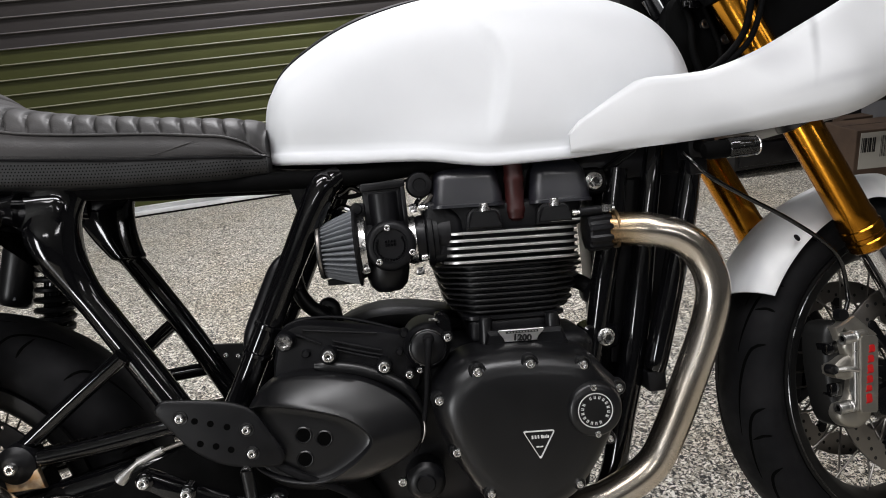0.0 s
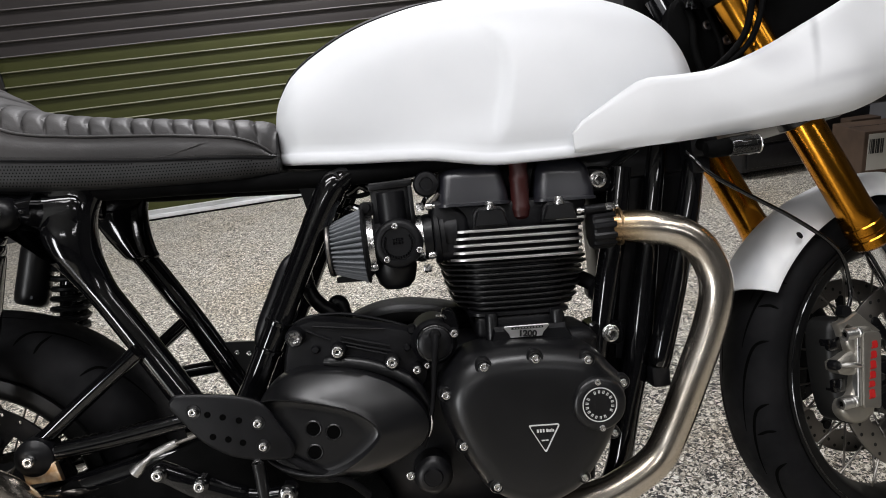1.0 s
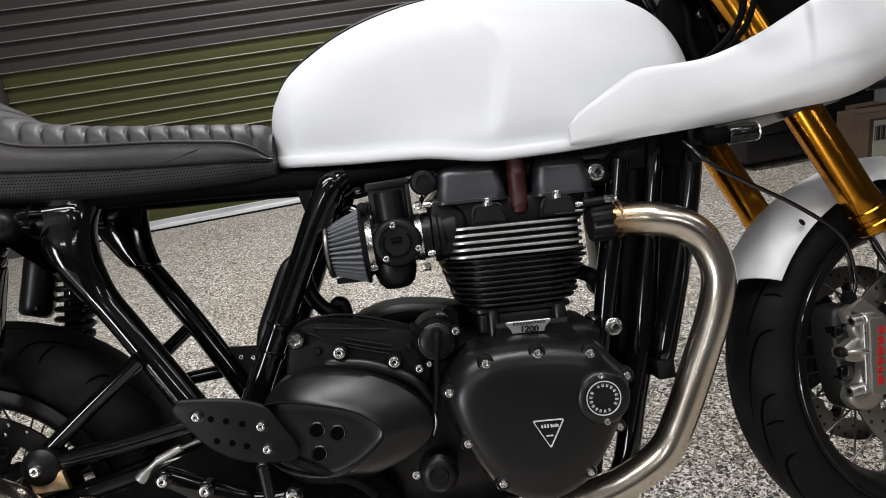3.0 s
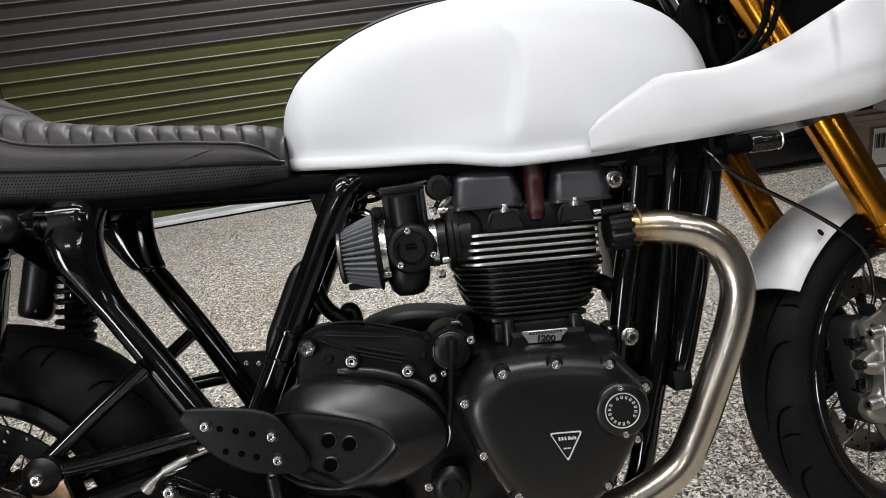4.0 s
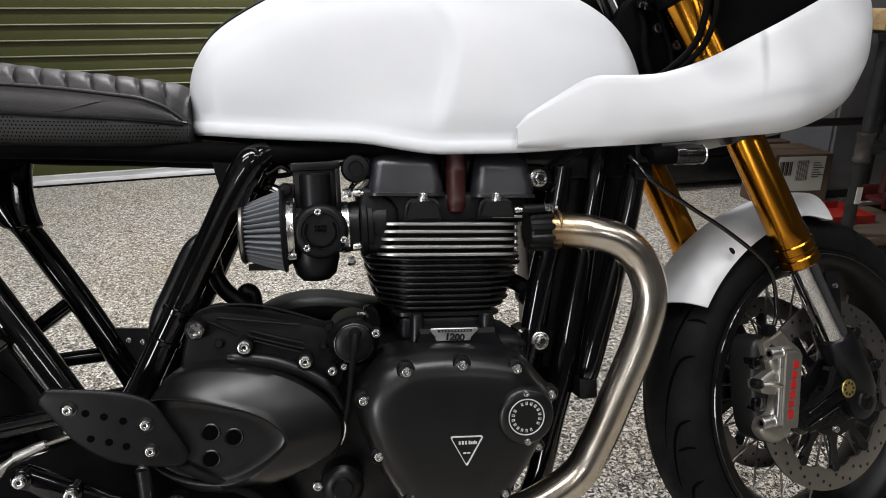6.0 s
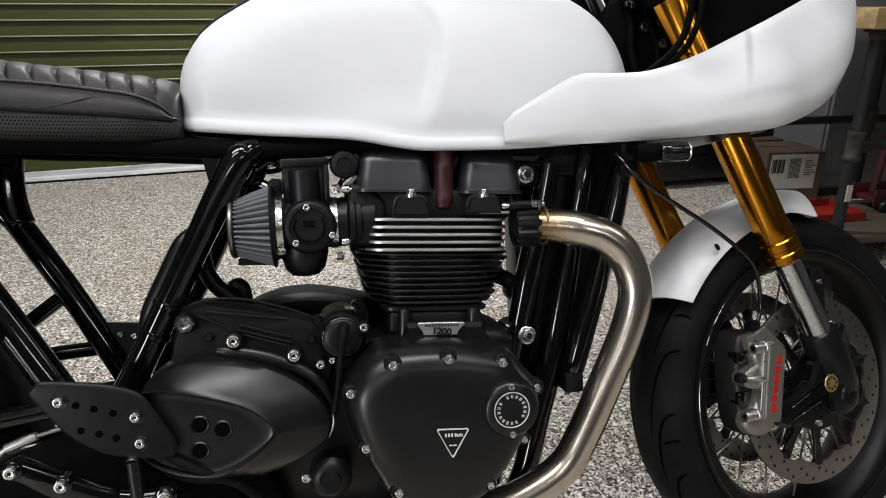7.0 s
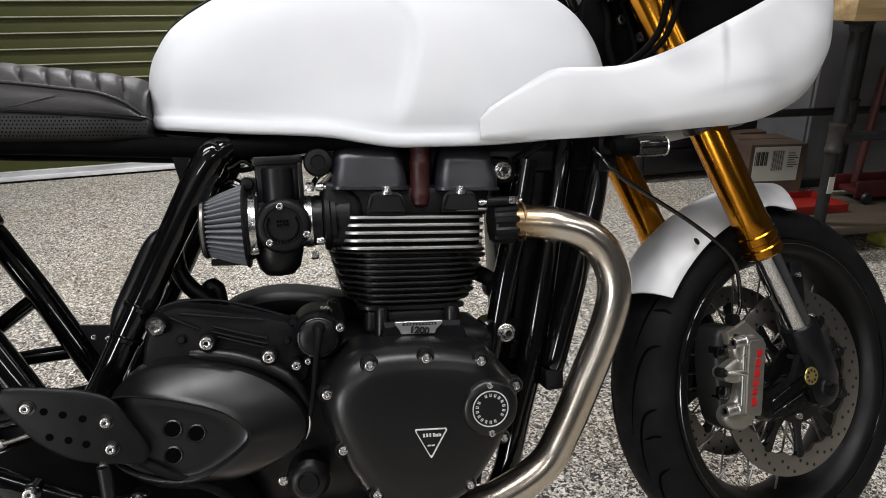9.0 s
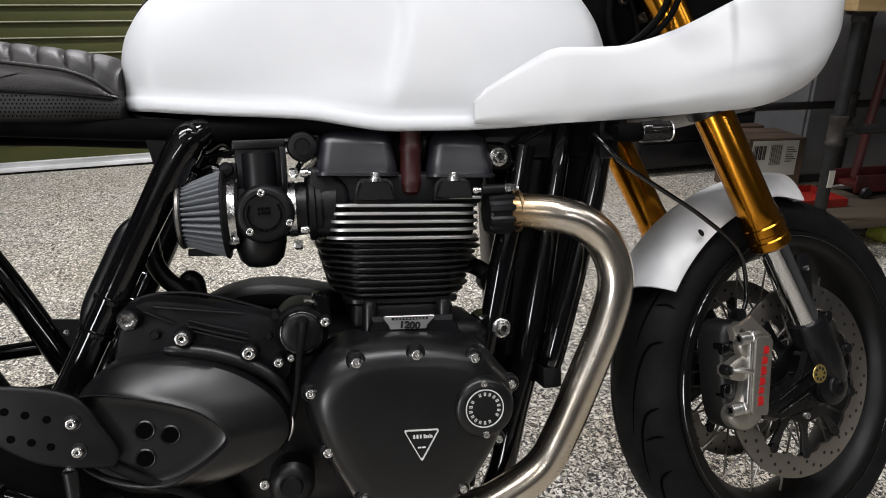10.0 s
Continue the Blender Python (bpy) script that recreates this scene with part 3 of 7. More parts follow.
for i in range(120):
    x = -0.84 + 0.0043 * i
    bmesh.ops.create_cube(stitch, size=1, matrix=Matrix.Translation((x, -seat_wide(x) - 0.0045, curve(x, S_BAND) + 0.0035)) @ Matrix.Diagonal((0.0029, 0.0012, 0.0011, 1)))
part("stitching", stitch, THREAD, seat, "grey stitching along the band", smooth=0)
pits = bmesh.new()
for row in range(9):
    for col in range(118):
        x = -0.84 + 0.0044 * col + (0.0022 if row % 2 else 0.0)
        lo, hi = curve(x, S_LOW) + 0.007, curve(x, S_BAND) - 0.005
        z = lo + 0.0044 * row
        if z > hi:
            continue
        y = -float(np.interp(z, (lo - 0.001, (lo + hi) / 2 - 0.001, hi + 0.005), (seat_wide(x), seat_wide(x) + 0.004, seat_wide(x) + 0.001))) - 0.0003
        pits.faces.new([pits.verts.new((x + 0.00105 * math.cos(math.pi * k / 3), y, z + 0.00105 * math.sin(math.pi * k / 3))) for k in range(6)])
tagged(part("perforation", pits, HOLE, seat, "rows of punched holes", smooth=0), kind="stuff")
part("seam_cord", tube([(x, -(seat_wide(x) + 0.0028), curve(x, S_BAND) - 0.0008) for x in np.linspace(-0.85, -0.327, 24)], 0.0016, 8, 2), RUBBER, seat, "dark seam under the stitching")
# -- half fairing --
F_LOW = [(0.096, 0.717), (0.2, 0.714), (0.31, 0.716), (0.4, 0.72), (0.48, 0.725), (0.55, 0.743), (0.6, 0.766), (0.645, 0.799), (0.685, 0.847), (0.71, 0.902), (0.726, 0.955), (0.731, 0.984)]
F_TOP = [(0.096, 0.744), (0.1, 0.752), (0.142, 0.777), (0.19, 0.803), (0.205, 0.808), (0.256, 0.807), (0.3, 0.809), (0.371, 0.829), (0.439, 0.858), (0.518, 0.893), (0.6, 0.93), (0.68, 0.965), (0.731, 0.988)]
F_OUT = [(0.096, 0.15), (0.14, 0.153), (0.2, 0.156), (0.3, 0.166), (0.4, 0.178), (0.48, 0.178), (0.55, 0.158), (0.61, 0.137), (0.66, 0.105), (0.7, 0.066), (0.722, 0.032), (0.731, 0.003)]


def fairing_side(s, inner):
    rings = []
    for x in [0.0961 + 0.6345 * (1 - (1 - i / 60) ** 1.6) for i in range(61)]:
        a, b, w = curve(x, F_LOW), curve(x, F_TOP), max(curve(x, F_OUT), 0.002)
        ring = []
        for i in range(15):
            t = i / 14
            belly = 0.006 * math.sin(math.pi * t) * step(0.1, 0.2, x) - (0.004 + 0.009 * step(0.2, 0.4, x)) * step(0.0, 0.14, 0.14 - t) - 0.006 * step(0.0, 0.06, t - 0.94) - (0.024 * step(0.35, 1.0, t)) * step(0.28, 0.45, x)
            y = w + belly * min(1, w / 0.08)
            ring.append((x, s * (y - inner), a + (b - a) * t))
        rings.append(ring)
    return rings


def fairing_skin(s):
    o, i = fairing_side(s, 0.0), fairing_side(s, 0.004)
    return rings_mesh([a + list(reversed(b)) for a, b in zip(o, i)])


fairing = part("fairing", fairing_skin(-1), FAIR, bike, "white primer half fairing with sanded grey patches and painted lower shading", smooth=60)
part("fairing_half", fairing_skin(1), FAIR, fairing, smooth=60)

# -- front wheel, fork, mudguard: all turned with the bars --
front = part("front_wheel", lathe([(0.2165, -0.053), (0.222, -0.0575), (0.232, -0.0585), (0.2385, -0.0575), (0.239, -0.05), (0.222, -0.045), (0.206, -0.03), (0.2, -0.012), (0.2, 0.012), (0.206, 0.03), (0.222, 0.045), (0.239, 0.05), (0.2385, 0.0575), (0.232, 0.0585), (0.2205, 0.0575), (0.2135, 0.052), (0.205, 0.035), (0.196, 0.014), (0.196, -0.014), (0.205, -0.035)], 72, True, facing(0, 0, 0)),
             RIM, bike, "black wire-spoked front wheel", STEER @ pose(WX, 0, WZ))


def tyre_profile(r_bead, r_top, half, bulge=0.006, lift=1.0):
    """Cross-section of a road tyre, closed."""
    pts = []
    h = r_top - r_bead
    for i in range(25):
        a = math.pi * (i / 24 - 0.5)
        y = half * math.sin(a)
        z = r_bead + h * (0.32 + 0.68 * max(0.0, math.cos(a)) ** 0.85)
        pts.append((z, y))
    return [(r_bead, -half * 0.78), (r_bead + h * 0.14, -half * 0.93)] + pts + [(r_bead + h * 0.14, half * 0.93), (r_bead, half * 0.78)]


def tyre(name, parent, r_bead, r_top, half, label):
    return part(name, lathe(tyre_profile(r_bead, r_top, half), 96, True, facing(0, 0, 0)), RUBBER, parent, label, smooth=50)


front_tyre = tyre("tyre", front, 0.232, 0.299, 0.061, "black sport tyre with slanted tread grooves")
part("rim_lip", lathe([(0.2312, -0.0588), (0.2322, -0.0596), (0.2334, -0.0596), (0.2342, -0.0586)], 96, True, facing(0, 0, 0) @ Matrix.Rotation(math.pi, 4, "X")), GLOSS, front, "polished black rim lip")

HX = lambda z: 0.531 - 0.5 * (z - 0.535)
FY = 0.103
leg_dir = Vector((HX(1.0) - HX(0.0), 0, 1.0)).normalized()


def leg_m(side, z):
    q = Vector((0, 0, 1)).rotation_difference(leg_dir).to_matrix().to_4x4()
    return Matrix.Translation((HX(z) - (0.007 if side > 0 else 0), -FY if side < 0 else FY + 0.014, z)) @ q


def fork_leg(side):
    z0 = 0.522
    leg = part("fork_leg", lathe([(0.0215, -0.006), (0.026, -0.004), (0.03, 0.0), (0.0302, 0.012), (0.0285, 0.014), (0.0285, 0.02), (0.0302, 0.022), (0.0302, 0.034), (0.0285, 0.036), (0.0285, 0.043), (0.0292, 0.046), (0.027, 0.06), (0.027, 0.44), (0.026, 0.442)], 40, m=leg_m(side, z0)), GOLD, bike, "gold anodised upside-down fork leg", STEER)
    part("stanchion", lathe([(0.0215, 0.0), (0.0215, -0.15)], 40, m=leg_m(side, z0)), CHROME, leg, "chrome fork stanchion")
    part("axle_lug", join(lathe([(0.0225, -0.134), (0.027, -0.136), (0.0285, -0.142), (0.0285, -0.21), (0.026, -0.24), (0.014, -0.262)], 32, m=leg_m(side, z0)),
                          lathe([(0.02, 0.018), (0.03, 0.014), (0.03, -0.02), (0.02, -0.024)], 32, m=facing(WX + 0.008, side * 0.105, WZ))), PLASTIC, leg, "black fork lug")
    return leg


fork_r = fork_leg(-1)
fork_l = fork_leg(1)

# mudguard: a thin curved sheet close over the tyre
def guard(r, a0, a1, half, thick):
    rings = []
    for i in range(49):
        a = radians(a0 + (a1 - a0) * i / 48)
        sec = []
        e = min(1, (48 - i) / 2)
        hw = half * (1 - (1 - e) ** 3) ** 0.4 if e < 1 else half
        for j in range(17):
            u = -1 + j / 8
            drop = (0.034 + 0.014 * step(82, 96, math.degrees(a))) * abs(u) ** 2.6
            sec.append((u * hw, r + 0.008 * step(70, 98, math.degrees(a)) - drop))
        sec += [(u * 0.995, q - thick) for u, q in reversed(sec)]
        cut = radians(3.2) * max(0.0, 1 - i / 10)
        rings.append([(WX - q * math.cos(a - cut * y / half), y, WZ + q * math.sin(a - cut * y / half)) for y, q in sec])
    return rings_mesh(rings)


guard_ob = part("mudguard", guard(0.331, 31.5, 98.5, 0.068, 0.003), FENDER, bike, "white mudguard with misted grey primer", STEER, smooth=50)

# -- exhaust header --
HEAD = [(0.128, -0.105, 0.606), (0.15, -0.112, 0.604), (0.2, -0.13, 0.598), (0.243, -0.135, 0.582), (0.273, -0.137, 0.55), (0.284, -0.138, 0.502), (0.269, -0.138, 0.446), (0.236, -0.138, 0.375), (0.2, -0.138, 0.303), (0.169, -0.138, 0.257), (0.115, -0.138, 0.226), (0.06, -0.138, 0.21), (-0.05, -0.14, 0.2), (-0.2, -0.15, 0.205), (-0.36, -0.165, 0.22)]
header = part("exhaust_pipe", tube(HEAD, 0.0245, 28, 8), PIPE, bike, "brushed stainless header pipe with bronze heat tint", smooth=60)

# -- engine --
ENG = Matrix.Translation((0, 0, 0.5)) @ Matrix.Rotation(radians(3.2), 4, "Y") @ Matrix.Translation((0, 0, -0.5))
ALONG = Matrix.Rotation(radians(90), 4, "Y")


def round_rect(x0, x1, y0, y1, r, n=5):
    """Corner-rounded outline as (x, y) points."""
    out = []
    for cx, cy, a0 in ((x1 - r, y1 - r, 0), (x0 + r, y1 - r, 90), (x0 + r, y0 + r, 180), (x1 - r, y0 + r, 270)):
        for i in range(n + 1):
            a = radians(a0 + 90 * i / n)
            out.append((cx + r * math.cos(a), cy + r * math.sin(a)))
    return out


def flat_fin(x0, x1, half, z, thick, r, wave=0.0):
    pts = round_rect(x0, x1, -half, half, r, 7)
    out = []
    for i, (x, y) in enumerate(pts):
        k = 1 + (wave * (1 if i % 2 else -1))
        out.append((x * k, y))
    out = [(x, y * (1 + 0.045 * (1 - (x / 0.1) ** 2))) for x, y in out]
    return rings_mesh([[(x, y, z + dz) for x, y in [(a * s, b * s) for a, b in out]] for dz, s in ((-thick / 2, 0.994), (-thick / 4, 1), (thick / 4, 1), (thick / 2, 0.994))])


CASE = [(-0.35, 0.36), (-0.347, 0.485), (-0.338, 0.512), (-0.31, 0.518), (-0.26, 0.507), (-0.234, 0.498), (-0.2, 0.487), (-0.148, 0.471), (-0.1, 0.464), (0.02, 0.464), (0.09, 0.462), (0.108, 0.45), (0.112, 0.43), (0.108, 0.33), (0.09, 0.26), (0.05, 0.218), (-0.25, 0.215), (-0.33, 0.27)]
crankcase = part("crankcase", plate(CASE, ((-0.118, 0.012), (-0.112, 0.004), (-0.1, 0.0), (-0.006, 0.0), (0.002, 0.008)), 3), CAST, bike, "black cast engine crankcase")
part("far_crankcase", plate([(-0.3, 0.27), (-0.3, 0.44), (-0.27, 0.456), (0.09, 0.456), (0.1, 0.44), (0.09, 0.26), (0.05, 0.22), (-0.25, 0.22)], ((0.002, 0.0), (0.12, 0.0), (0.13, 0.01))), CAST, crankcase)
UPPER = [(-0.34, 0.43), (-0.338, 0.505), (-0.315, 0.528), (-0.273, 0.526), (-0.182, 0.503), (-0.148, 0.485), (-0.148, 0.42), (-0.2, 0.41)]
part("gearbox_cover", plate(UPPER, ((-0.11, 0.0), (-0.132, 0.0), (-0.139, 0.004), (-0.14, 0.012)), 3), CAST, crankcase, "black cast gearbox cover")
for a, b in (((-0.262, 0.5), (-0.196, 0.478)), ((-0.264, 0.4935), (-0.196, 0.471)), ((-0.258, 0.487), (-0.2, 0.4665)), ((-0.31, 0.515), (-0.278, 0.498)), ((-0.3, 0.52), (-0.2, 0.503))):
    part("cooling_rib", tube([(a[0], -0.141, a[1]), ((a[0] + b[0]) / 2, -0.1425, (a[1] + b[1]) / 2), (b[0], -0.141, b[1])], 0.002, 8, 3), CAST, crankcase)
part("cover_lip", tube([(-0.29, -0.145, 0.469), (-0.275, -0.146, 0.467), (-0.235, -0.147, 0.458), (-0.195, -0.147, 0.44), (-0.168, -0.15, 0.42), (-0.15, -0.148, 0.385)], [0.006, 0.009, 0.01, 0.0098, 0.0085, 0.005], 14, 5), BLACK, crankcase, "rounded black cover lip")
for bx, bz, r in ((-0.325, 0.509, 0.0095), (-0.268, 0.483, 0.0082), (-0.195, 0.458, 0.0078), (-0.162, 0.443, 0.0055), (-0.147, 0.447, 0.004), (-0.104, 0.487, 0.0055)):
    part("boss", lathe([(r * 1.25, 0.006), (r * 1.4, 0.002), (r * 1.5, -0.02)], 20, m=facing(bx, -0.151, bz)), CAST, crankcase)
    if r > 0.009:
        part("bolt", lathe([(0.0, 0.001), (r * 0.5, 0.0015), (r * 0.62, 0.0075), (r * 1.05, 0.0075), (r * 1.12, 0.006), (r * 1.12, -0.004)], 6, m=facing(bx, -0.158, bz, 20)), STEEL, crankcase, "bright hexagonal bolt head", smooth=25)
        continue
    bolt(bx, -0.158, bz, r, crankcase)
part("left_case", plate([(-0.295, 0.44), (-0.288, 0.478), (-0.274, 0.4895), (-0.261, 0.4968), (-0.2477, 0.5022), (-0.2127, 0.5103), (-0.169, 0.5105), (-0.1163, 0.501), (-0.092, 0.4945), (-0.05, 0.486), (-0.035, 0.46), (-0.035, 0.44)], ((0.02, 0.012), (0.03, 0.003), (0.04, 0.0), (0.12, 0.0), (0.13, 0.01)), 3), CAST, crankcase, "black cast left casing")

# starter end and its lead
starter = part("starter_motor", lathe([(0.0, 0.034), (0.012, 0.0338), (0.021, 0.0325), (0.0255, 0.0295), (0.0268, 0.026), (0.0295, 0.0235), (0.0325, 0.019), (0.0333, 0.012), (0.0335, -0.05)], 36, m=facing(-0.133, -0.13, 0.4765)), PLASTIC, bike, "black round starter motor end")
part("rubber_boot", lathe([(0.0, 0.01), (0.006, 0.009), (0.009, 0.004), (0.011, -0.006)], 16, m=facing(-0.131, -0.158, 0.489)), RUBBER, starter)
part("lead", tube([(-0.131, -0.165, 0.489), (-0.133, -0.172, 0.475), (-0.138, -0.17, 0.445), (-0.143, -0.166, 0.41), (-0.152, -0.163, 0.37), (-0.166, -0.16, 0.335)], [0.0055, 0.005, 0.0038, 0.0035, 0.0035, 0.0035], 10, 5), RUBBER, starter, "black rubber covered lead")
part("clip_edge", tube([(-0.113, -0.15, 0.507), (-0.117, -0.157, 0.513), (-0.127, -0.16, 0.515)], 0.0018, 6, 4), STEEL, starter, "bright clip")
part("oil_plug", lathe([(0.0, 0.012), (0.012, 0.012), (0.014, 0.009), (0.02, 0.008), (0.024, 0.004), (0.028, 0.0), (0.028, -0.03)], 30, m=facing(-0.158, -0.15, 0.287)), PLASTIC, crankcase, "black round oil plug")
part("bright_rim", tube([(-0.1505, -0.172, 0.38), (-0.15, -0.1725, 0.372), (-0.152, -0.172, 0.362), (-0.157, -0.17, 0.35)], [0.0006, 0.0016, 0.0016, 0.0006], 8, 4), DISC, crankcase, "polished rim edge")
bolt(-0.19, -0.152, 0.292, 0.006, crankcase)

# clutch cover with its screws and badges
CLUTCH = [(-0.133, 0.42), (-0.107, 0.452), (-0.07, 0.466), (0.002, 0.465), (0.075, 0.45), (0.104, 0.42), (0.122, 0.392), (0.113, 0.355), (0.092, 0.314), (0.064, 0.276), (0.035, 0.25), (-0.02, 0.236), (-0.076, 0.262), (-0.1, 0.295), (-0.12, 0.337), (-0.135, 0.386)]
clutch = part("clutch_cover", dome(CLUTCH, -0.115, -0.214, ((0, 0), (0.62, 0.0), (0.72, 0.025), (0.82, 0.06), (0.9, 0.11), (0.965, 0.19), (0.99, 0.3), (1.0, 0.5), (1.003, 0.85)), 5), BLACK, bike, "satin black clutch cover", smooth=50)
for bx, by, bz, r in ((-0.0734, -0.2078, 0.4473, 0.0062), (-0.0037, -0.2078, 0.4492, 0.0062), (0.0667, -0.2053, 0.4377, 0.0062), (-0.1271, -0.1957, 0.4131, 0.006), (-0.1123, -0.1993, 0.3418, 0.0058), (0.1154, -0.1908, 0.3956, 0.0058), (0.0447, -0.2066, 0.2778, 0.005), (-0.0743, -0.2064, 0.2826, 0.0058), (0.0999, -0.1780, 0.3224, 0.005)):
    well = part("bolt_well", lathe([(r * 0.6, -0.0015), (r * 1.25, -0.0015), (r * 1.4, 0.0006), (r * 1.6, 0.0008), (r * 1.85, -0.0012), (r * 1.95, -0.012)], 24, m=facing(bx, by - 0.001, bz)), BLACK, clutch)
    bolt(bx, by - 0.0032, bz, r * 0.95, clutch)
boss = part("badge_boss", lathe([(0.0, 0.0), (0.0235, 0.0), (0.0245, 0.0015), (0.032, 0.001), (0.0355, -0.002), (0.0375, -0.008), (0.039, -0.05)], 44, m=facing(0.074, -0.2195, 0.378)), BLACK, clutch, "round black badge boss")
for bz in (0.409, 0.3465):
    bolt(0.0735, -0.221, bz, 0.0042, boss)
badge = part("round_badge", lathe([(0.0221, 0.0), (0.0222, 0.0012), (0.0232, 0.0012), (0.0235, 0.0)], 44, True, facing(0.0735, -0.2197, 0.378)), INK, boss, "round black badge with a white ring")
mark = join(box(-0.0014, -0.0007, -0.002, 0.002, 0, 0.0005), box(0.0004, 0.0012, -0.002, 0.002, 0, 0.0005), box(-0.0007, 0.0004, 0.0013, 0.002, 0, 0.0005))
for i in range(18):
    a = radians(20 * i + 8)
    m = facing(0.0735, -0.2198, 0.378) @ pose(0.0175 * math.cos(a), 0.0175 * math.sin(a), 0, 0, 0, math.degrees(a) + 90)
    if i == 0:
        bar = part("badge_mark", mark, INK, badge, "white mark", m)
    elif i not in (6, 15):
        again(bar, m)
TRI = [(-0.0245, 0.362), (0.0185, 0.3588), (-0.0048, 0.3215)]


def tri_ring(grow, y):
    c = (sum(p[0] for p in TRI) / 3, sum(p[1] for p in TRI) / 3)
    pts = [(c[0] + (p[0] - c[0]) * grow, c[1] + (p[1] - c[1]) * grow) for p in TRI]
    out = []
    for i in range(3):
        a, b, d = pts[i - 1], pts[i], pts[(i + 1) % 3]
        for k in range(6):
            t = k / 5
            f0 = (b[0] + (a[0] - b[0]) * 0.09, b[1] + (a[1] - b[1]) * 0.09)
            f1 = (b[0] + (d[0] - b[0]) * 0.09, b[1] + (d[1] - b[1]) * 0.09)
            out.append(((1 - t) ** 2 * f0[0] + 2 * t * (1 - t) * b[0] + t * t * f1[0], y, (1 - t) ** 2 * f0[1] + 2 * t * (1 - t) * b[1] + t * t * f1[1]))
    return out


TY = -0.2168
tri = part("triangle_badge", rings_mesh([tri_ring(1.0, TY + 0.004), tri_ring(1.0, TY), tri_ring(0.915, TY), tri_ring(0.915, TY + 0.004)], caps=False), INK, clutch, "white-edged triangular badge on black", smooth=0)
for x0, x1, z0, z1 in ((-0.0135, -0.0112, 0.3505, 0.3545), (-0.0095, -0.0072, 0.3503, 0.3543), (-0.0055, -0.0035, 0.35, 0.354), (-0.001, 0.0012, 0.3497, 0.3537), (0.0018, 0.0035, 0.3496, 0.3525), (0.0041, 0.0056, 0.3494, 0.3523), (0.0062, 0.0072, 0.3493, 0.3533), (0.0078, 0.0094, 0.3492, 0.352), (-0.0085, -0.0045, 0.3382, 0.3395), (-0.0035, 0.0005, 0.3379, 0.3392)):
    part("badge_mark", box(x0, x1, TY + 0.0008, TY + 0.004, z0, z1), INK, tri, smooth=0)

# sprocket cover
POD = [(-0.378, 0.435), (-0.352, 0.456), (-0.327, 0.465), (-0.283, 0.463), (-0.24, 0.453), (-0.198, 0.432), (-0.164, 0.4), (-0.153, 0.367), (-0.167, 0.342), (-0.204, 0.321), (-0.259, 0.307), (-0.304, 0.306), (-0.347, 0.318), (-0.377, 0.35), (-0.388, 0.395)]
PANEL = [(-0.385, 0.43), (-0.36, 0.441), (-0.308, 0.431), (-0.259, 0.414), (-0.232, 0.395), (-0.219, 0.374), (-0.236, 0.354), (-0.27, 0.334), (-0.3, 0.328), (-0.342, 0.338), (-0.372, 0.36), (-0.386, 0.395)]


def reach(outline, n=96, cx=-0.305, cz=0.384):
    """Distance of an outline from the cover's middle, all the way round."""
    pts = smooth_path(outline, 6, True)
    ang = [math.atan2(p[1] - cz, p[0] - cx) % (2 * math.pi) for p in pts]
    far = [math.hypot(p[0] - cx, p[1] - cz) for p in pts]
    order = np.argsort(ang)
    return np.interp(np.arange(n) * 2 * math.pi / n, np.array(ang)[order], np.array(far)[order], period=2 * math.pi)


def sprocket_cover():
    """A sloping shoulder that rises to a crease, and a sunk face inside it."""
    out_, in_ = reach(POD), np.minimum(reach(PANEL), reach(POD) * 0.96)
    rows = [(out_, -0.115), (out_, -0.163), (out_ * 0.996, -0.169), (out_ * 0.985, -0.1735)]
    rows += [(out_ * 0.985 + (in_ - out_ * 0.985) * t, -0.1735 - 0.0315 * (1.25 * t - 0.25 * t * t)) for t in (0.12, 0.25, 0.4, 0.55, 0.7, 0.85, 0.95)]
    rows += [(in_, -0.2058), (in_ - 0.0015, -0.2057), (in_ - 0.0035, -0.2035), (in_ - 0.005, -0.1985), (in_ - 0.009, -0.1968), (in_ * 0.7, -0.197), (in_ * 0.3, -0.1975)]
    return rings_mesh([[(-0.305 + q * math.cos(2 * math.pi * k / 96), y, 0.384 + q * math.sin(2 * math.pi * k / 96)) for k, q in enumerate(r)] for r, y in rows])


pod = part("sprocket_cover", sprocket_cover(), BLACK, bike, "satin black sprocket cover with a sunk face", smooth=35)
for dx, dz in ((-0.3085, 0.3925), (-0.2825, 0.384), (-0.3105, 0.3605)):
    part("dimple", lathe([(0.0088, -0.002), (0.0094, 0.0012), (0.0102, 0.0014), (0.0114, 0.0003), (0.0116, -0.003)], 28, m=facing(dx, -0.198, dz)), BLACK, pod)
    part("dimple_floor", lathe([(0.0, 0.0004), (0.0088, 0.0004), (0.009, -0.001)], 24, m=facing(dx, -0.198, dz)), HOLE, pod)

# cylinders: base, black fins, bright fins, head
base = part("cylinder_base", join(plate([(-0.058, 0.44), (-0.046, 0.482), (0.058, 0.482), (0.075, 0.44)], ((-0.1, 0.0), (-0.143, 0.0), (-0.149, 0.006)), 0), box(-0.068, 0.064, -0.122, 0.1, 0.462, 0.496, 0.008, 3)), CAST, bike, "black cylinder base", ENG)
plaque = part("number_plaque", plate([(-0.031, 0.484), (-0.0325, 0.4815), (-0.0255, 0.4725), (-0.0235, 0.4672), (0.0215, 0.4672), (0.0235, 0.4725), (0.0325, 0.4815), (0.031, 0.484)], ((-0.148, 0.0), (-0.1525, 0.0), (-0.153, 0.0006))), FINEDGE, base, "small alloy capacity plaque", smooth=20)


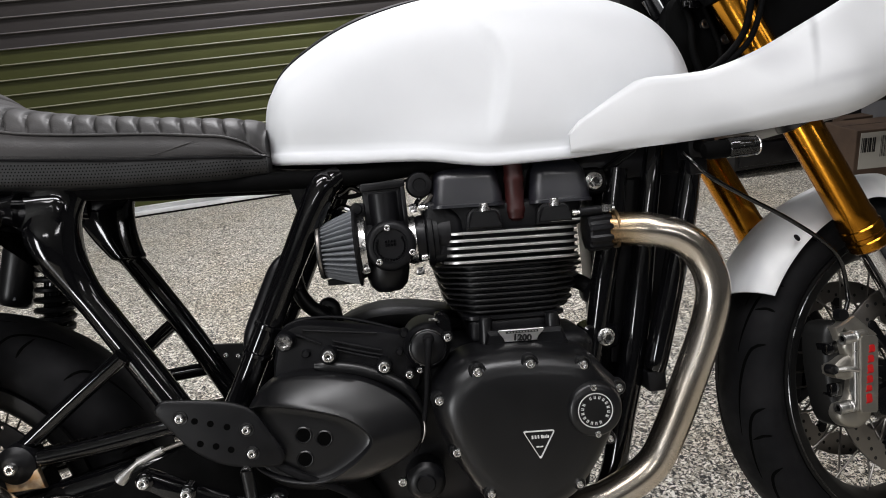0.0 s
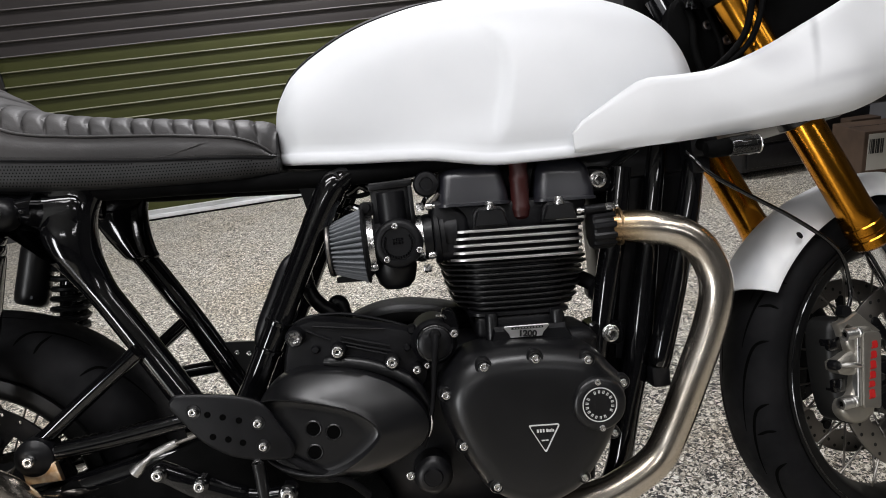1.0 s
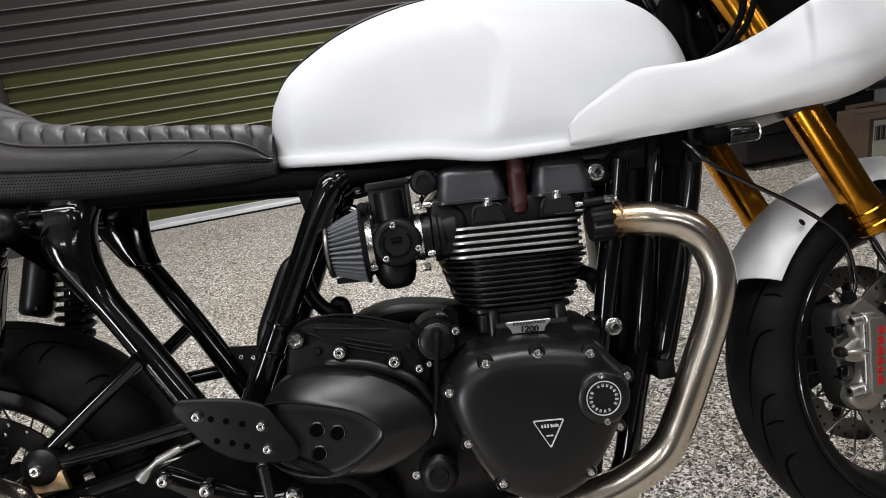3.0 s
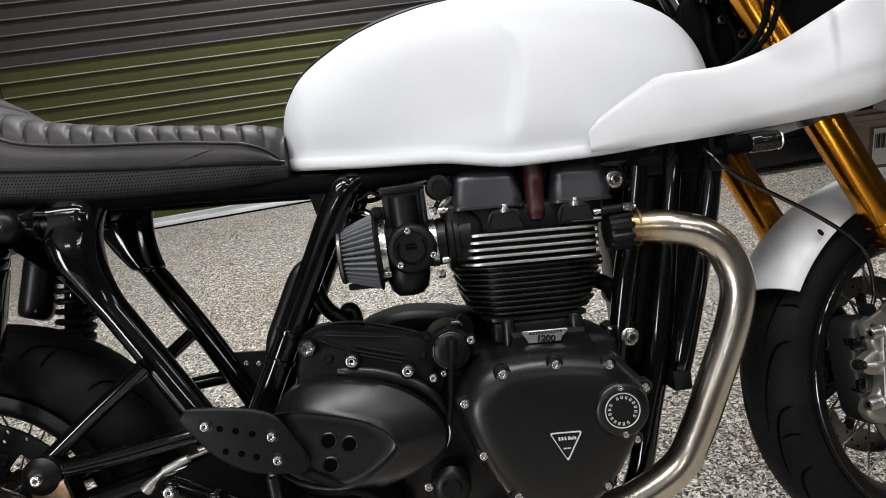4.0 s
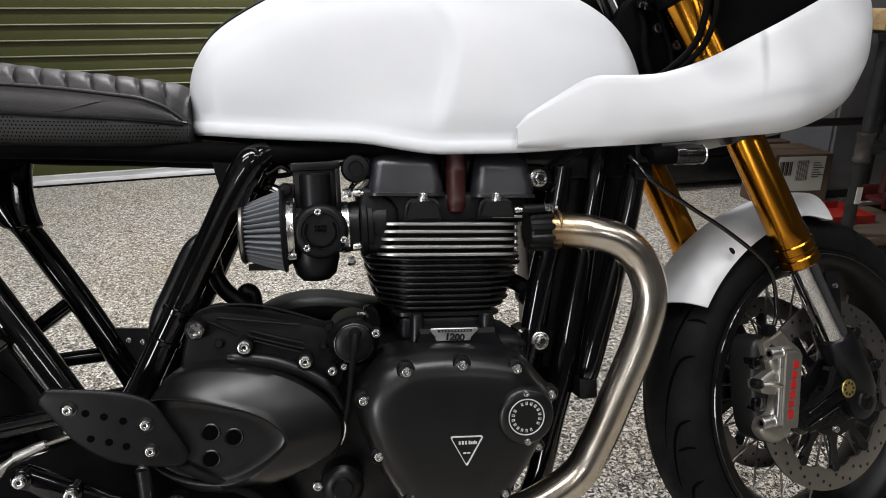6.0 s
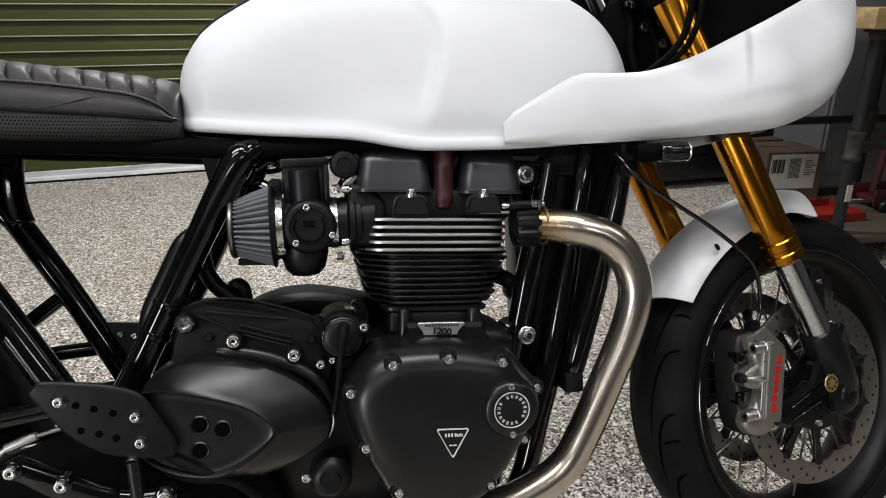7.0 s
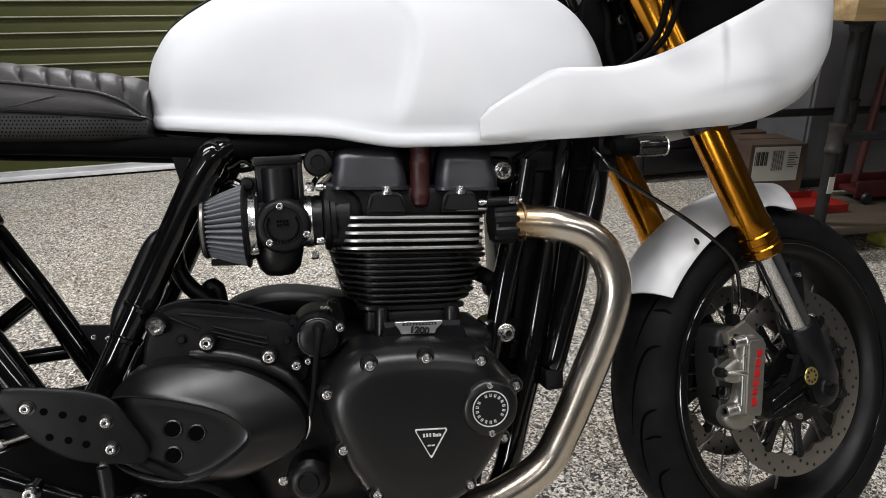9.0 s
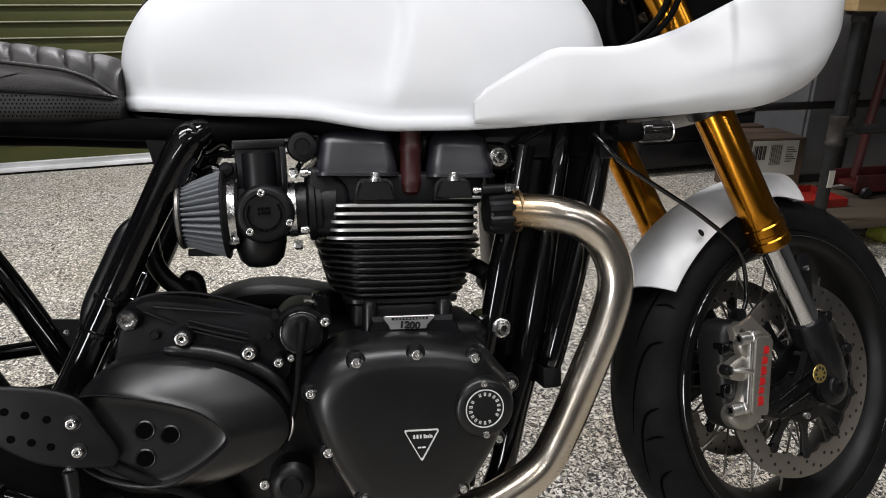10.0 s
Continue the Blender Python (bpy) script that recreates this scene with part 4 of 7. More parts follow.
def words(text, size, m, parent, material, name, bold=0.0):
    cu = bpy.data.curves.new("tmp", "FONT")
    cu.body, cu.size, cu.extrude, cu.align_x, cu.align_y, cu.offset = text, size, 0.0006, "CENTER", "CENTER", bold
    ob = bpy.data.objects.new("tmp", cu)
    scene.collection.objects.link(ob)
    bpy.context.view_layer.update()
    me = bpy.data.meshes.new_from_object(ob)
    bpy.data.objects.remove(ob)
    me.materials.append(material)
    o = new(name, me)
    o.parent = parent
    o.matrix_local = m
    return o


words("1200", 0.0118, facing(0.0005, -0.1546, 0.4722) @ Matrix(((1.15, 0.22, 0, 0), (0, 1, 0, 0), (0, 0, 1, 0), (0, 0, 0, 1))), plaque, DARKINK, "number", 0.00045)
part("plaque_band", box(-0.022, 0.0235, -0.1536, -0.152, 0.479, 0.4822), DARKINK, plaque, "black band with fine marks", smooth=0)
for i in range(10):
    part("band_mark", box(-0.019 + i * 0.0042, -0.0165 + i * 0.0042, -0.154, -0.1534, 0.4799, 0.4813), ALU, plaque, smooth=0)

FIN = mat("black_fin_enamel", (0.007, 0.007, 0.0075), 0.38, spec=0.45)


def barrel_fin(x0, x1, z):
    """A thin cooling fin: flat front with long chamfers and rounded ends."""
    right = [(x0, -0.03), (x0 + 0.001, -0.075), (x0 + 0.006, -0.088), (x0 + 0.016, -0.099), (-0.062, -0.12), (-0.05, -0.1245), (-0.03, -0.126), (0.02, -0.126), (0.04, -0.1245), (0.054, -0.121), (x1 - 0.014, -0.104), (x1 - 0.006, -0.088), (x1 - 0.001, -0.075), (x1, -0.03)]
    ring = right + [(x, -y) for x, y in reversed(right)]
    return rings_mesh([[(x * k, y * k, z + dz) for x, y in ring] for dz, k in ((-0.0017, 0.985), (-0.0014, 0.997), (-0.0006, 1), (0.0006, 1), (0.0014, 0.997), (0.0017, 0.985))])


barrel = part("cylinder_block", box(-0.074, 0.066, -0.108, 0.108, 0.47, 0.6, 0.02, 4), CAST, bike, "black cylinder block with thin cooling fins", ENG)
for i in range(9):
    z = 0.5065 + i * 0.0082
    g = i / 8
    part("fin", barrel_fin(-0.09 - 0.02 * g - 0.004 * (i % 2), 0.088 + 0.023 * g + 0.004 * (i % 2), z), FIN, barrel)
head = part("cylinder_head", box(-0.092, 0.0955, -0.112, 0.112, 0.575, 0.664, 0.012, 3), CAST, bike, "black cylinder head with machined fin edges", ENG)


def fin_edge(x0, x1, half, z, r, h):
    """The bright cut edge of a head fin, along its right side and round the front corner."""
    path = [(x0 + r - r * math.cos(radians(a)), -half + r - r * math.sin(radians(a))) for a in range(30, 91, 15)]
    path += [(x0 + r + (x1 - x0 - 2 * r) * k / 6, -half) for k in range(1, 6)]
    path += [(x1 - r + r * math.sin(radians(a)), -half + r - r * math.cos(radians(a))) for a in range(0, 79, 13)]
    sm = [(x, y * (1 + 0.045 * (1 - (x / 0.1) ** 2))) for x, y in smooth_path(path, 3)]
    return rings_mesh([[(x, y - 0.0006, z - h / 2), (x, y - 0.001, z), (x, y - 0.0006, z + h / 2), (x, y + 0.003, z + h / 2), (x, y + 0.003, z - h / 2)] for x, y in sm])


for i in range(5):
    z = 0.5795 + i * 0.0102
    fin = part("head_fin", flat_fin(-0.103, 0.1, 0.126, z, 0.0042, 0.03), BLACK, head)
    part("bright_edge", fin_edge(-0.1025, 0.1, 0.126, z, 0.03, 0.0036), FINEDGE, fin, "machined bright fin edge", smooth=30)
fin = part("head_fin", box(0.05, 0.1, -0.127, -0.02, 0.6285, 0.6325, 0.0015), BLACK, head)
part("bright_edge", box(0.056, 0.098, -0.1285, -0.126, 0.6288, 0.6322, 0.0008), FINEDGE, fin, smooth=30)
def lid(x0, x1, y0, y1, z0, z1):
    """A cast lid: upright lower walls with a thin flange, and a wide round shoulder to a flat top."""
    rows = [(z0, -0.003), (z0 + 0.004, -0.003), (z0 + 0.005, 0.0)] + [(z0 + 0.016, 0.001)] + [(z1 - 0.03 + 0.03 * math.sin(radians(a)), 0.006 + 0.034 * (1 - math.cos(radians(a)))) for a in range(0, 91, 9)]
    return rings_mesh([[(x, y, z) for x, y in round_rect(x0 + i * 0.6, x1 - i * 0.6, y0 + i * 1.2, y1 - i * 0.4, 0.018, 5)] for z, i in rows])


for x0, x1, z0, z1 in ((-0.112, -0.008, 0.657, 0.722), (0.03, 0.119, 0.656, 0.72)):
    part("rocker_cover", lid(x0, x1, -0.124, -0.012, z0, z1), ROCKER, head, "satin black rocker cover", smooth=60)
part("head_wall", box(-0.103, 0.104, -0.114, 0.1, 0.622, 0.661, 0.006), CAST, head)
part("head_back", box(-0.105, 0.118, -0.07, 0.11, 0.645, 0.725, 0.006), CAST, head, "dark back of the cylinder head")
part("plug_hose", lathe([(0.0, 0.0), (0.008, 0.001), (0.0125, 0.005), (0.0135, 0.012), (0.0145, 0.014), (0.0145, 0.02), (0.0135, 0.022), (0.0135, 0.055), (0.0145, 0.057), (0.0145, 0.064), (0.0135, 0.066), (0.0135, 0.095)], 24, m=pose(0.009, -0.108, 0.632)), HOSE, head, "red-brown rubber plug boot")
for x0, x1, z0, z1 in ((-0.06, -0.018, 0.6235, 0.654), (0.04, 0.082, 0.6265, 0.655)):
    cap = part("plug_cover", plate([(x0 - 0.004, z0), (x0 - 0.003, z1 - 0.012), (x0, z1 - 0.004), (x0 + 0.006, z1), (x1 - 0.006, z1), (x1, z1 - 0.004), (x1 + 0.003, z1 - 0.012), (x1 + 0.004, z0)], ((-0.1, 0.0), (-0.127, 0.0), (-0.1275, 0.003), (-0.134, 0.0035), (-0.1365, 0.0055))), BLACK, head, "small black cover box")
    part("bolt", lathe([(0.0, 0.009), (0.0055, 0.009), (0.0062, 0.007), (0.0062, 0.003), (0.0085, 0.0025), (0.0085, -0.002)], 12, m=pose((x0 + x1) / 2, -0.1295, z1 - 0.002)), STEEL, cap)

# intake: stub, clamps, throttle body, cone filter
IX = lambda x, y, z: Matrix.Translation((x, y, z)) @ ALONG
throttle = part("throttle_body", join(lathe([(0.031, -0.052), (0.033, -0.05), (0.034, 0.0), (0.033, 0.05), (0.031, 0.052)], 36, m=IX(-0.166, -0.092, 0.622)), box(-0.198, -0.138, -0.108, -0.05, 0.645, 0.709, 0.004, 2), box(-0.2, -0.136, -0.113, -0.05, 0.699, 0.7105, 0.003, 2), box(-0.1435, -0.137, -0.121, -0.05, 0.645, 0.7, 0.002, 2), lathe([(0.0, -0.012), (0.018, -0.009), (0.027, 0.0), (0.032, 0.02), (0.033, 0.06)], 32, m=pose(-0.175, -0.095, 0.563))), PLASTIC, bike, "black throttle body")
part("slide_top", lathe([(0.0, 0.002), (0.0215, 0.002), (0.0235, 0.0), (0.0235, -0.05)], 32, m=pose(-0.1695, -0.0965, 0.6935)), PLASTIC, throttle)
tcap = part("round_cover", lathe([(0.0, 0.003), (0.0235, 0.003), (0.0245, 0.005), (0.029, 0.005), (0.033, 0.003), (0.0355, -0.002), (0.036, -0.03)], 40, m=facing(-0.166, -0.134, 0.62)), CAST, throttle, "round black cover with faint raised marks")
for bx, bz in ((-0.168, 0.6455), (-0.137, 0.608), (-0.184, 0.6)):
    bolt(bx, -0.139, bz, 0.0045, tcap)
for i in range(22):
    a = radians(-30 + 240 * i / 21 + 180)
    m = facing(-0.166, -0.1378, 0.62) @ pose(0.0195 * math.cos(a), 0.0195 * math.sin(a), 0)
    if i == 0:
        dot = part("raised_mark", box(-0.0011, 0.0011, -0.0017, 0.0017, 0, 0.0018), GLOSS, tcap, m=m, smooth=0)
    else:
        again(dot, m)
for j in range(2):
    for i in range(4):
        again(dot, facing(-0.172 + 0.004 * i, -0.1378, 0.6215 + 0.005 * j))
for cx, cr, cy in ((-0.1335, 0.034, -0.094), (-0.2045, 0.039, -0.1)):
    cl = part("hose_clamp", lathe([(cr, -0.005), (cr + 0.0012, -0.0046), (cr + 0.0006, -0.001), (cr + 0.0006, 0.001), (cr + 0.0012, 0.0046), (cr, 0.005)], 40, m=IX(cx, cy, 0.622)), STEEL, throttle, "bright steel hose clamp")
    if cx < -0.15:
        part("clamp_screw", join(box(cx - 0.006, cx + 0.006, -0.128, -0.116, 0.5855, 0.594, 0.001), lathe([(0.0, 0.004), (0.0045, 0.003), (0.0045, -0.006)], 12, m=facing(cx + 0.002, -0.129, 0.59))), STEEL, cl)
part("intake_casting", plate([(-0.122, 0.668), (-0.125, 0.64), (-0.125, 0.596), (-0.118, 0.584), (-0.09, 0.582), (-0.07, 0.6), (-0.068, 0.64), (-0.085, 0.66), (-0.1, 0.668)], ((-0.05, 0.0), (-0.108, 0.0), (-0.116, 0.004), (-0.119, 0.01)), 3), CAST, head, "black cast intake port")
stub = part("intake_stub", lathe([(0.024, -0.03), (0.027, -0.028), (0.0285, -0.024), (0.0285, -0.016), (0.0265, -0.014), (0.027, -0.004), (0.03, 0.006), (0.031, 0.02)], 32, m=IX(-0.107, -0.094, 0.621)), CAST, head, "black rubber intake stub")
for bz in (0.66, 0.59):
    part("stub_bolt", lathe([(0.0, 0.0), (0.0045, 0.0), (0.0055, 0.003), (0.0055, 0.009), (0.003, 0.01), (0.003, 0.013)], 12, m=IX(-0.13, -0.116, bz)), STEEL, stub)
FC = (-0.1, 0.622)


def pleated(x0, x1, r0, r1, pleats, depth):
    rings = []
    for x, r in ((x0, r0), (x0 + 0.004, r0 + 0.0005), ((x0 + x1) / 2, (r0 + r1) / 2), (x1, r1)):
        ring = []
        for i in range(pleats * 6):
            a = 2 * math.pi * i / (pleats * 6)
            q = r - depth * (1 - abs(math.sin(pleats * a / 2))) ** 1.4
            ring.append((x, FC[0] + q * math.cos(a), FC[1] + q * math.sin(a)))
        rings.append(ring)
    return rings_mesh(rings)


filt = part("air_filter", lathe([(0.0, 0.0), (0.03, 0.0), (0.0385, 0.001), (0.0395, 0.004), (0.0395, 0.008), (0.037, 0.009)], 40, m=IX(-0.2695, *FC)), CAST, bike, "cone air filter with grey pleats")
part("end_band", lathe([(0.0396, 0.0025), (0.0402, 0.003), (0.0402, 0.006), (0.0396, 0.0065)], 40, m=IX(-0.2695, *FC)), DISC, filt, "bright end band")
part("pleats", pleated(-0.2615, -0.2135, 0.0385, 0.0545, 36, 0.012), PLEAT, filt, "grey pleated gauze", smooth=30)
part("rubber_rim", lathe([(0.0535, -0.001), (0.0555, 0.0), (0.0558, 0.0015), (0.055, 0.003), (0.049, 0.004), (0.043, 0.005), (0.0385, 0.007), (0.0365, 0.018)], 40, m=IX(-0.2145, *FC)), RUBBER, filt, "black rubber rim")
knob = part("sensor_knob", lathe([(0.0, 0.002), (0.0085, 0.002), (0.0095, 0.0035), (0.011, 0.0035), (0.0165, 0.002), (0.0185, -0.002), (0.019, -0.012), (0.015, -0.014), (0.015, -0.04)], 30, m=facing(-0.116, -0.118, 0.6995)), PLASTIC, throttle, "round black knob")
part("brass_fitting", tube([(-0.118, -0.108, 0.668), (-0.108, -0.112, 0.675), (-0.1, -0.112, 0.684)], 0.0032, 8, 3), DISC, throttle, "small dull brass fitting")
# exhaust collar


def ribbed(x0, x1, r, ribs, depth, cy, cz):
    rings = []
    for x, q in ((x0, r * 0.75), (x0, r * 0.93), (x0 + 0.003, r), (x1 - 0.004, r * 1.02), (x1, r * 0.97), (x1, r * 0.9)):
        rings.append([(x, cy + (q - (depth if (i // 3) % 2 else 0)) * math.cos(2 * math.pi * i / (ribs * 6)), cz + (q - (depth if (i // 3) % 2 else 0)) * math.sin(2 * math.pi * i / (ribs * 6))) for i in range(ribs * 6)])
    return rings_mesh(rings)


collar = part("exhaust_collar", ribbed(0.116, 0.15, 0.0295, 11, 0.0026, -0.1085, 0.604), CAST, bike, "ribbed black exhaust collar", smooth=30)
part("seal_ring", lathe([(0.0255, -0.002), (0.0285, -0.001), (0.0285, 0.003), (0.0255, 0.004)], 32, m=IX(0.157, -0.112, 0.604)), BRONZE, collar, "bronze heat-tinted ring")
for bz, by in ((0.634, -0.125),):
    part("stud", join(lathe([(0.0, -0.003), (0.0035, -0.003), (0.0035, 0.058), (0.0, 0.058)], 12, m=IX(0.098, by, bz)), lathe([(0.0, 0.0), (0.0062, 0.0), (0.0066, 0.002), (0.0066, 0.012), (0.005, 0.014)], 6, m=IX(0.138, by, bz)), lathe([(0.0, 0.0), (0.0045, 0.001), (0.0045, 0.006)], 12, m=IX(0.095, by, bz))), STEEL, collar, "bright steel stud and nut")
    part("stud_sleeve", lathe([(0.0055, 0.0), (0.0068, 0.001), (0.0068, 0.03), (0.0055, 0.031)], 16, m=IX(0.106, by, bz)), CAST, collar)
# engine mounting bolts
for bx, bz, r in ((0.1317, 0.4454, 0.0116), (0.1376, 0.676, 0.0112)):
    mnt = part("engine_mount", plate([(bx - 0.03, bz - 0.016), (bx - 0.03, bz + 0.016), (bx, bz + 0.02), (bx + 0.02, bz + 0.012), (bx + 0.02, bz - 0.014), (bx, bz - 0.02)], ((-0.06, 0.0), (-0.098, 0.0), (-0.102, 0.004)), 3), GLOSS, bike, "gloss black engine mount")
    part("washer", lathe([(r * 0.5, 0.0022), (r * 1.0, 0.002), (r * 1.12, 0.0008), (r * 1.15, -0.003)], 28, m=facing(bx, -0.1048, bz)), STEEL, mnt, "bright washer")
    part("nut", lathe([(r * 0.42, 0.001), (r * 0.5, r * 0.62), (r * 0.72, r * 0.66), (r * 0.86, r * 0.5), (r * 0.86, 0.0)], 6, m=facing(bx, -0.1065, bz, 12)), STEEL, mnt, "bright hexagonal nut", smooth=25)
    part("stud_end", lathe([(0.0, r * 0.25), (r * 0.4, r * 0.25), (r * 0.43, 0.0)], 16, m=facing(bx, -0.1065, bz)), DARKINK, mnt)

# intake flange, horn and the small clutter round the throttle body
flange = part("intake_flange", lathe([(0.03, -0.004), (0.039, -0.004), (0.041, -0.002), (0.041, 0.004), (0.038, 0.006), (0.038, 0.012)], 36, m=IX(-0.11, -0.09, 0.622)), CAST, bike, "black cast intake flange", smooth=35)
for bx, bz in ((-0.122, 0.668), (-0.122, 0.579)):
    part("flange_bolt", lathe([(0.0, 0.0), (0.005, 0.0), (0.0058, 0.002), (0.0058, 0.01), (0.0, 0.011)], 6, m=IX(bx - 0.012, -0.122, bz)), STEEL, flange)
# added block, keeps the gap between crankcase and frame tube dark
part("lower_shroud", box(0.1, 0.19, -0.055, 0.02, 0.33, 0.44, 0.008), DULL, bike, "dull black block closing the gap ahead of the crankcase")
horn = part("horn", lathe([(0.0, 0.008), (0.006, 0.008), (0.007, 0.005), (0.014, 0.004), (0.016, 0.007), (0.022, 0.006), (0.026, 0.002), (0.027, -0.006), (0.02, -0.02)], 32, m=facing(0.166, -0.03, 0.497)), CAST, bike, "round black horn behind the header")
part("horn_stay", box(0.15, 0.16, -0.03, -0.022, 0.52, 0.6, 0.002), PLASTIC, horn)
for pts, r in (([(-0.262, -0.07, 0.69), (-0.246, -0.08, 0.676), (-0.23, -0.08, 0.682), (-0.212, -0.085, 0.672), (-0.204, -0.09, 0.66)], 0.0045), ([(-0.25, -0.08, 0.716), (-0.232, -0.085, 0.7), (-0.214, -0.085, 0.708), (-0.2, -0.085, 0.7)], 0.0038), ([(-0.246, -0.075, 0.664), (-0.238, -0.085, 0.672), (-0.226, -0.09, 0.668)], 0.006), ([(-0.128, -0.1, 0.664), (-0.118, -0.11, 0.68), (-0.1, -0.1, 0.69)], 0.0035)):
    part("vacuum_line", tube(pts, r, 8, 5), GLOSS, bike, "thin black vacuum line")
part("spacer_block", box(-0.214, -0.196, -0.11, -0.09, 0.664, 0.684, 0.003), PLASTIC, throttle)
part("sensor_body", join(lathe([(0.0, 0.006), (0.007, 0.005), (0.009, 0.0), (0.009, -0.02)], 18, m=facing(-0.208, -0.11, 0.676)), box(-0.222, -0.2, -0.108, -0.09, 0.655, 0.668, 0.002)), PLASTIC, throttle)
part("filter_bracket", plate([(-0.262, 0.572), (-0.222, 0.57), (-0.205, 0.578), (-0.206, 0.586), (-0.262, 0.58)], ((-0.09, 0.0), (-0.1, 0.0), (-0.102, 0.001))), PLASTIC, filt, "black bracket under the filter")

# barrel foot: flange, posts and studs either side of the plaque
part("barrel_flange", rings_mesh([[(x, y, z) for x, y in round_rect(-0.077 - g, 0.072 + g, -0.124 - g, 0.11 + g, 0.02, 5)] for z, g in ((0.494, -0.002), (0.4955, 0.0), (0.5, 0.0), (0.5015, -0.002))]), BLACK, base, "thin barrel flange", smooth=40)
for px in (-0.047, 0.048):
    post = part("flange_post", lathe([(0.0115, 0.44), (0.0105, 0.455), (0.0095, 0.48), (0.0095, 0.497), (0.0085, 0.501), (0.0, 0.502)], 20, m=pose(px, -0.133, 0)), BLACK, base, "round black post")
part("starter_rim", lathe([(0.0245, 0.031), (0.0262, 0.0298), (0.0273, 0.0272), (0.0268, 0.025)], 40, m=facing(-0.133, -0.13, 0.4765)), GLOSS, starter, "gloss black rim")
part("bracket_lug", plate([(-0.118, 0.516), (-0.106, 0.52), (-0.097, 0.506), (-0.097, 0.484), (-0.108, 0.478), (-0.114, 0.49)], ((-0.13, 0.0), (-0.148, 0.0), (-0.151, 0.002)), 3), GLOSS, starter, "gloss black bracket lug")
# small bosses on the gearbox
for bx, bz, r in ((-0.163, 0.497, 0.006), (-0.172, 0.473, 0.005), (-0.3, 0.487, 0.006)):
    part("small_boss", lathe([(0.0, 0.004), (r * 0.7, 0.004), (r, 0.001), (r * 1.15, -0.012)], 18, m=facing(bx, -0.142, bz)), CAST, crankcase)
part("case_seam", tube([(-0.345, -0.112, 0.44), (-0.342, -0.112, 0.5), (-0.33, -0.112, 0.522), (-0.3, -0.112, 0.5305), (-0.25, -0.112, 0.5265), (-0.19, -0.112, 0.5065), (-0.155, -0.112, 0.491)], 0.0022, 8, 4), CAST, crankcase, "raised case seam")
# -- frame and rear end --
def frame_tube(name, pts, r, label="gloss black frame tube", segs=18, material=None):
    return part(name, tube(pts, r, segs, 6), material or GLOSS, bike, label, smooth=60)


def at_y(pts, y):
    return [(x, y, z) for x, z in pts]


# height, middle, half width, half depth of the rear tubes, from the seat rail down
FLARE_NEAR = [(0.79, -0.605, 0.064, 0.0195), (0.765, -0.611, 0.06, 0.0195), (0.738, -0.6165, 0.052, 0.0205), (0.715, -0.621, 0.0455, 0.0265), (0.69, -0.622, 0.0415, 0.031), (0.66, -0.6155, 0.0355, 0.03), (0.635, -0.604, 0.0295, 0.0245), (0.61, -0.5905, 0.025, 0.0212), (0.58, -0.5725, 0.0235, 0.021), (0.52, -0.5385, 0.0235, 0.021), (0.44, -0.4945, 0.0235, 0.021), (0.36, -0.452, 0.0235, 0.021)]
FLARE_FAR = [(0.752, -0.62, 0.05, 0.006), (0.738, -0.63, 0.046, 0.018), (0.71, -0.634, 0.0445, 0.021), (0.678, -0.626, 0.037, 0.022), (0.652, -0.615, 0.0305, 0.022), (0.641, -0.609, 0.028, 0.022), (0.636, -0.605, 0.0225, 0.02), (0.625, -0.597, 0.0215, 0.0192), (0.58, -0.571, 0.0215, 0.0192), (0.52, -0.537, 0.0215, 0.0192), (0.408, -0.479, 0.0215, 0.0192), (0.36, -0.454, 0.0215, 0.0192)]


def flared_tube(y0, rows):
    """A leaning tube that widens into a smooth gusset under the seat rail."""
    rings = []
    for z, x, a, b in smooth_path(rows, 5):
        rings.append([(x + a * math.cos(2 * math.pi * j / 28), y0 + b * math.sin(2 * math.pi * j / 28), z) for j in range(28)])
    return rings_mesh(rings)


